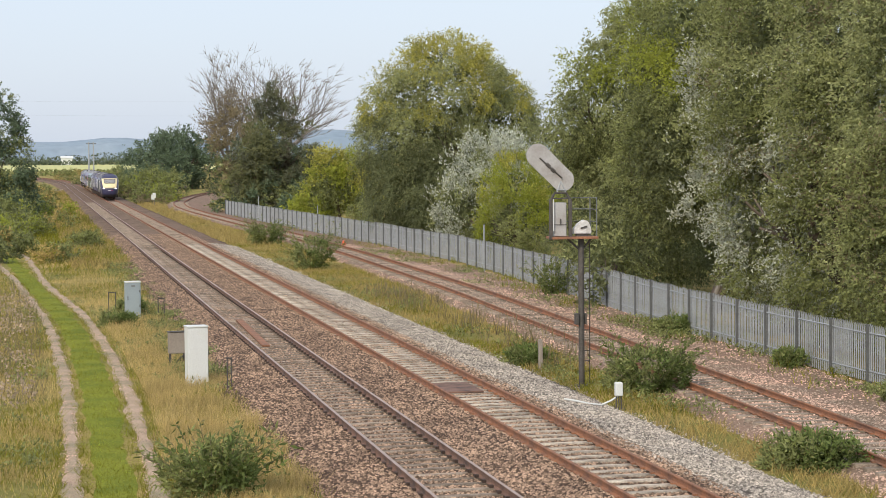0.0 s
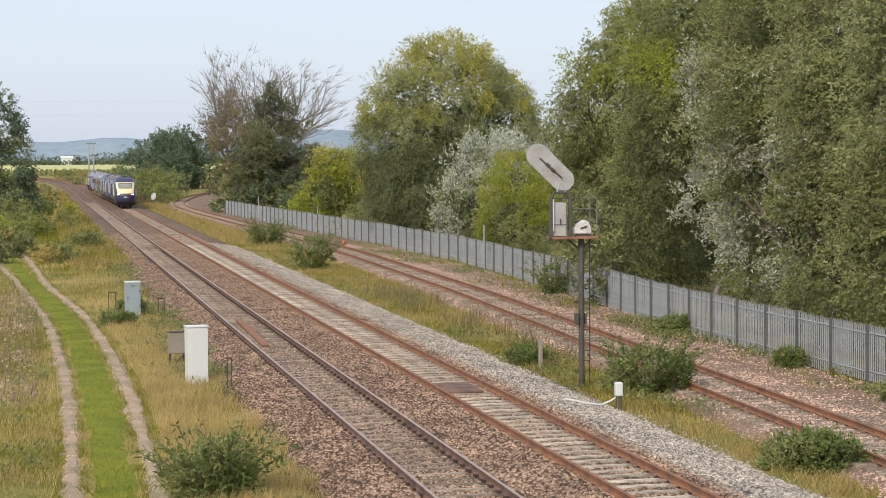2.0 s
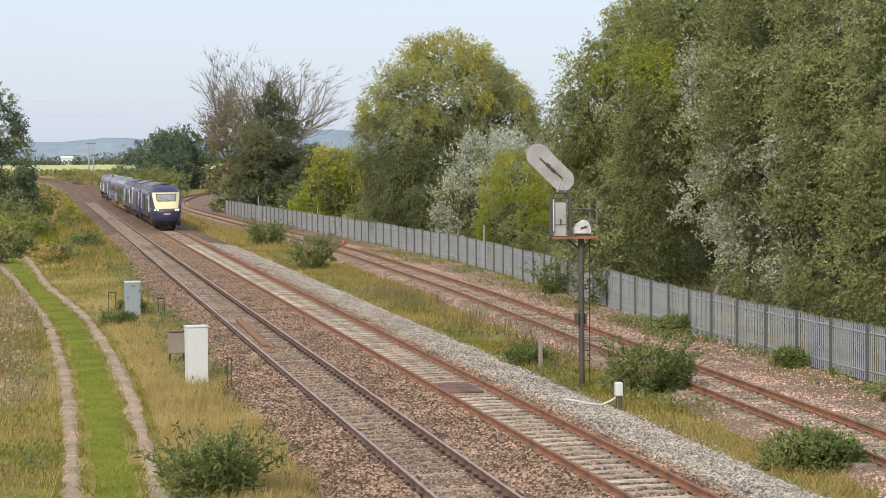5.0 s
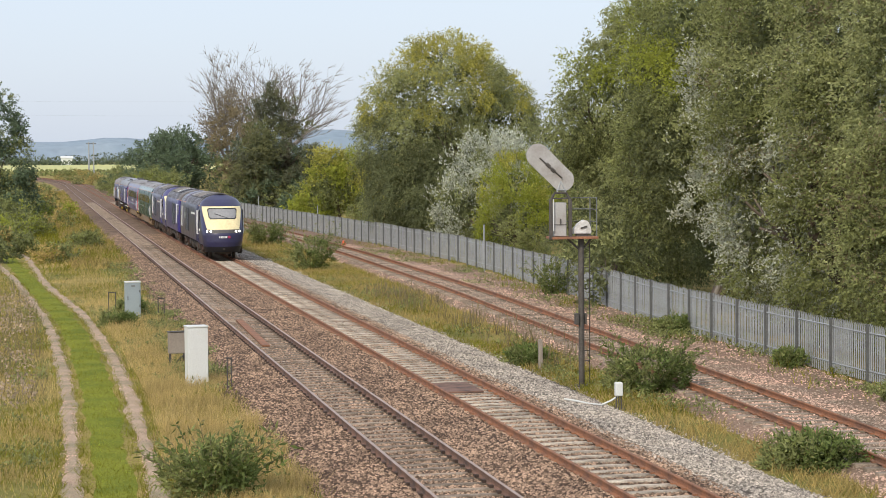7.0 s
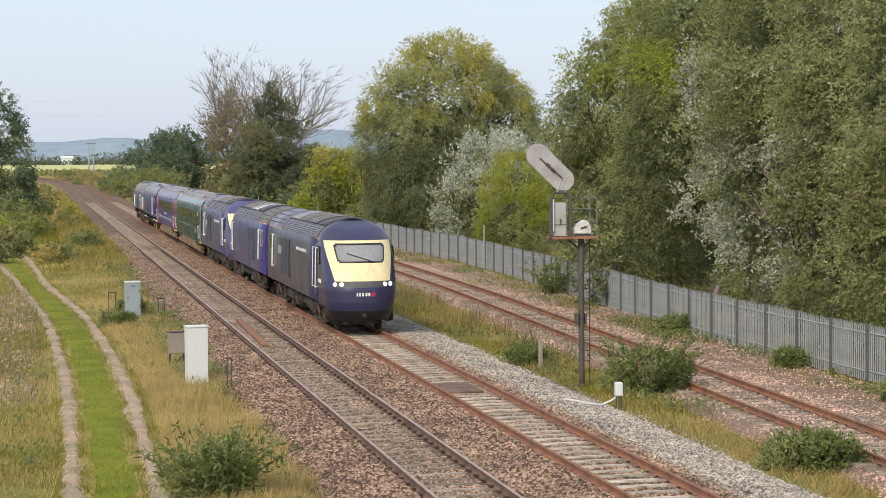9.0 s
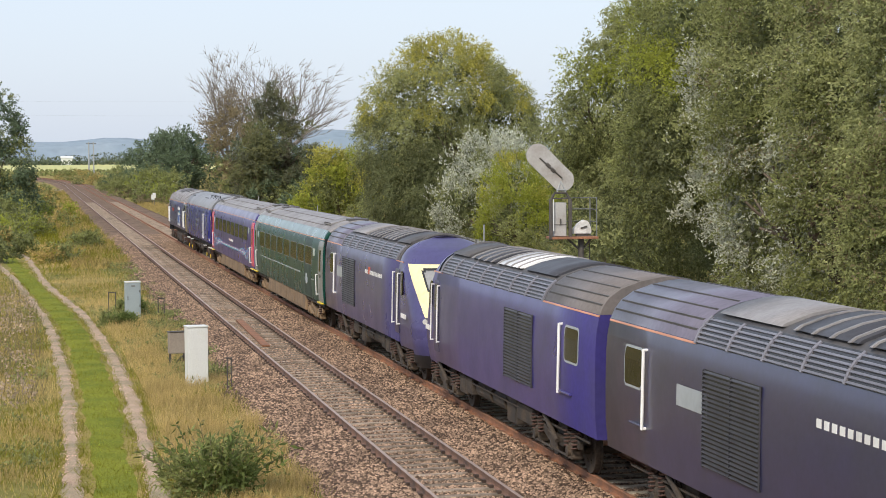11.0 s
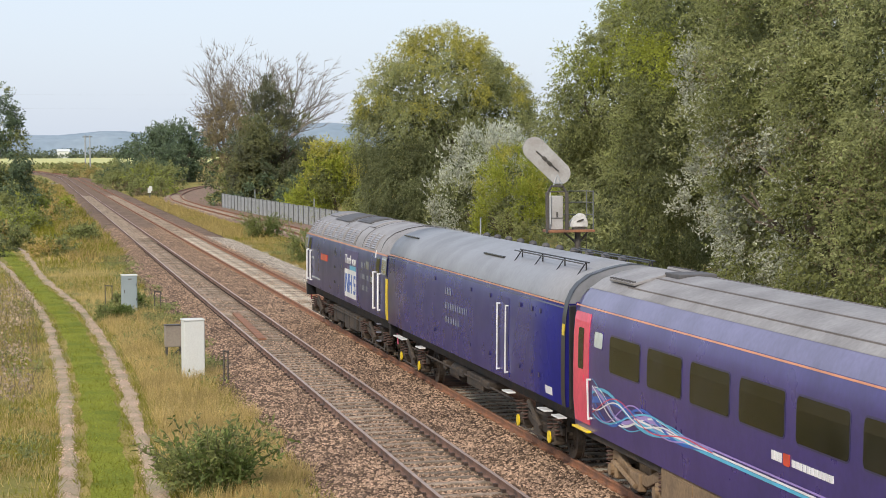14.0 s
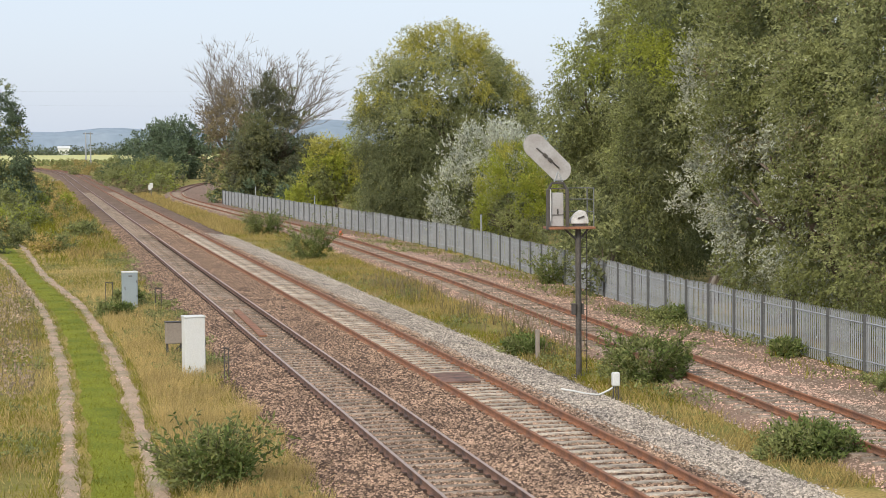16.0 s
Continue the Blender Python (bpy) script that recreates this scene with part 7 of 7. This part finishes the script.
def diesel():
    L = 17.75
    c = Car("locomotive", L, "dark blue diesel locomotive with grey roof louvres", "locomotive")
    end = [(0.0, 0.45, 0.93), (0.35, 0.7, 0.97), (0.9, 0.92, 1.0), (1.6, 1, 1), (L - 1.6, 1, 1), (L - 0.9, 0.88, 1.0), (L - 0.35, 0.55, 0.97), (L, 0.3, 0.93)]
    c.shell("body", 1.3, 3.16, 0.0, L, "navy", taper=end)
    c.shell("roof", 3.16, 3.95, 0.0, L, "roof", 0.006, taper=end, step=0.8)
    c.plate("stripe", 0.3, L - 0.3, 3.125, 3.17, "orange", 0, 0.010)
    for a, b in ((2.3, 4.3), (6.3, 8.5), (8.75, 10.9), (11.1, 13.2), (13.5, 15.0), (15.1, 16.4)):
        louvres(c, a, b, 2, 7, 3.24, 3.66, "black", "slat_pale", "roof")
    for a, b, x in ((5.2, 6.0, 0.7), (7.0, 9.6, 0.55), (10.2, 13.4, 0.6), (14.0, 15.8, 0.5)):
        c.shell("roof_hatch", 3.76 if x > 0.55 else 3.82, 3.95, a, b, "roof_dark" if b - a > 2.5 else "roof", 0.03, step=0.7)
    for s in (1.4, 4.8, 6.15, 9.9):
        bm = bmesh.new()
        zs = [3.2, 3.45, 3.6, 3.75, 3.87, 3.95]
        for sd in (-1, 1):
            for z, zz in zip(zs, zs[1:]):
                rod(bm, (sd * (half(z) + 0.005), s, z), (sd * (half(zz) + 0.005), s, zz), 0.02, 5)
        c.add("roof_seam", bm, "roof_dark")
    # cabs at both ends: doors, windows, handrails, yellow ends
    for a, d in ((0, 1), (L, -1)):
        for sd in (-1, 1):
            s0, s1 = sorted((a + d * 0.28, a + d * 1.0))
            w = c.plate("window", s0, s1, 2.58, 3.1, "grey_door", 0.05, 0.008, (sd,))
            c.plate("pane", s0 + 0.05, s1 - 0.05, 2.63, 3.05, "glass_grey", 0.04, 0.014, (sd,), w)
            s0, s1 = sorted((a + d * 1.25, a + d * 1.98))
            door = c.plate("door", s0, s1, 1.38, 3.1, "navy", 0.04, 0.008, (sd,))
            c.plate("window", s0 + 0.1, s1 - 0.1, 2.55, 3.05, "glass", 0.04, 0.014, (sd,), door)
        c.rail(a + d * 1.2, 1.5, 2.6, r=0.026), c.rail(a + d * 2.05, 1.5, 2.6, r=0.026)
        c.block("cab_end", -1.27, 1.27, min(a, a - d * 0.06), max(a, a - d * 0.06), 1.3, 2.5, "safety", 0.03, "bright yellow cab end panel")
        s0, s1 = sorted((a, a + d * 0.26))
        if d > 0:
            c.plate("cab_end", s0, s1, 1.32, 2.5, "safety", 0, 0.012, label="bright yellow cab corner")
        c.block("windscreen", -1.1, 1.1, min(a, a - d * 0.03), max(a, a - d * 0.03), 2.6, 3.1, "glass_grey", 0.01)
        c.block("buffer_beam", -1.3, 1.3, min(a + d * 0.1, a - d * 0.05), max(a + d * 0.1, a - d * 0.05), 0.85, 1.32, "black", 0.02)
        for x in (-0.87, 0.87):
            bm = bmesh.new()
            rod(bm, (x, a, 1.06), (x, a - d * 0.3, 1.06), 0.1, 12)
            rod(bm, (x, a - d * 0.3, 1.06), (x, a - d * 0.34, 1.06), 0.24, 16)
            c.add("buffer", bm, "grime")
        bm = bmesh.new()
        rod(bm, (-1.1, a - d * 0.1, 0.95), (-1.1, a - d * 0.2, 0.65), 0.022, 6)
        c.add("brake_hose", bm, "maroon")
        coupling(c, a, -d)
    c.plate("stripe", 2.12, 2.22, 3.0, 3.22, "white", 0, 0.016)
    c.plate("nameplate", 11.85, 13.3, 2.38, 2.6, "red", 0.01, 0.025)
    # thank-you poster: white words over a square with blue strokes
    c.plate("poster", 5.35, 8.05, 1.42, 3.02, "coach_violet", 0.05, 0.005, (-1,))
    c.plate("poster_glow", 5.7, 6.9, 2.36, 2.52, "cyan", 0.06, 0.009, (-1,))
    sq = c.plate("poster_square", 5.6, 7.9, 1.49, 2.38, "white", 0, 0.010, (-1,))
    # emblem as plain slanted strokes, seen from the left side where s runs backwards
    for s in (7.80, 7.28, 7.06, 6.60):
        c.plate("emblem_stroke", s - 0.17, s, 1.64, 2.24, "blue", 0, 0.014, (-1,), sq, slant=-0.15)
    c.plate("emblem_stroke", 7.14, 7.30, 1.64, 2.24, "blue", 0, 0.015, (-1,), sq, slant=0.55)
    c.plate("emblem_stroke", 6.45, 6.95, 1.89, 2.0, "blue", 0, 0.016, (-1,), sq)
    for a, b, z0, z1 in ((5.68, 6.02, 2.13, 2.24), (5.70, 6.04, 1.89, 2.0), (5.74, 6.10, 1.64, 1.75), (5.92, 6.04, 1.95, 2.2), (5.70, 5.82, 1.68, 1.94)):
        c.plate("emblem_stroke", a, b, z0, z1, "blue", 0, 0.0145, (-1,), sq)
    words(c, "Thank you", 7.85, 2.56, 0.30, "white", 1.72)
    for k, (a, b) in enumerate(((3.9, 4.75), (2.3, 4.75), (3.2, 4.75))):
        z = 2.58 - k * 0.34
        c.writing(a, b, z, z + 0.16, int((b - a) / 0.24), "pale_grey")
    c.plate("notice", 3.25, 3.75, 2.58, 2.82, "grey_door", 0, 0.012, (-1,))
    c.lettering(15.2, 16.4, 2.3, 2.38, 8, "pale_grey", (-1,), 0.5)
    c.lettering(13.6, 16.3, 1.62, 1.68, 16, "pale_grey", (-1,), 0.5)
    for z in (1.75, 2.25, 2.75):
        c.plate("filler_cap", 10.0, 10.25, z, z + 0.09, "black", 0.03, 0.015)
    underframe(c, 5.7, L - 5.6, 21, "grime", 0.3)
    for s in (3.3, L - 3.3):
        bogie(c, s, (-2.15, 0.0, 2.0), "loco", "grime")
    for k in range(3):
        c.block("cab_step", -1.36, -1.25, 1.7, 2.0, 0.55 + k * 0.25, 0.58 + k * 0.25, "louvre", 0.005)
    return c


def words(car, text, s, z, size, material, stretch=1.0):
    """Raised lettering on the side that faces the path, reading from larger s to smaller."""
    curve = bpy.data.curves.new("text", "FONT")
    curve.body, curve.size, curve.extrude = text, size * 1.35, 0.004
    tmp = new("tmp", curve)
    mesh = bpy.data.meshes.new_from_object(tmp.evaluated_get(bpy.context.evaluated_depsgraph_get()))
    bpy.data.objects.remove(tmp)
    bpy.data.curves.remove(curve)
    w = max(v.co.x for v in mesh.vertices)
    for v in mesh.vertices:
        x, y, d = v.co
        zz = z + y
        v.co = (-(half(zz) + 0.016 + d), s - x * (2.15 / w) - car.length / 2, zz)
    mesh.update()
    mesh.name = "lettering"
    part("lettering", mesh, P[material], car.top)


def make_train():
    cars = [
        (power_car("violet streamlined power car leading, with lit headlamps", 18.75, False, "violet", False, True), -0.6),
        (power_car("violet streamlined power car coupled with its cab backwards", 18.1, True, "violet_bright", True, False), 18.85),
        (power_car("violet streamlined power car with pale yellow nose", 17.5, False, "violet_clean", False, False), 35.9),
        (coach("dark green passenger coach with grey doors and roof", "green", "green"), 54.1),
        (coach("violet passenger coach with pink doors and wave stripes", "coach_violet", "violet"), 76.85),
        (barrier_van(), 99.9),
        (diesel(), 119.45),
    ]
    first, third = cars[0][0], cars[2][0]
    third.lettering(5.9, 9.0, 2.62, 2.74, 12, "white", (-1,))
    third.plate("emblem", 8.0, 8.3, 2.62, 2.84, "red", 0.04, 0.012, (-1,))
    third.plate("torn_sticker", 13.2, 14.7, 2.22, 2.56, "pale_grey", 0.02, 0.01, (-1,))
    first.lettering(5.9, 9.0, 2.62, 2.74, 12, "white", (-1,))
    first.plate("torn_sticker", 13.2, 14.7, 2.22, 2.56, "pale_grey", 0.02, 0.01, (-1,))
    return cars


TRAIN = make_train()


def nose_at(t):
    """Where the front of the train is along the line."""
    return 69.43 - 26.66 * (t - 9) + 0.0362 * (t - 9) ** 2


# ---- motion of the train ----
def motions():
    for car, start in TRAIN:
        mid = start + car.length / 2
        walk(car.top, [(t, pose(X_RIGHT, nose_at(t) + mid, 0)) for t in np.linspace(0, 16, 17).tolist()])
    # wheels turn as they roll, a little under a quarter turn from row to row
    for wheel, a in WHEELS:
        walk(wheel, [(k / 30, pose(0, a, 0.46, 86.0 * k)) for k in range(481)])


motions()
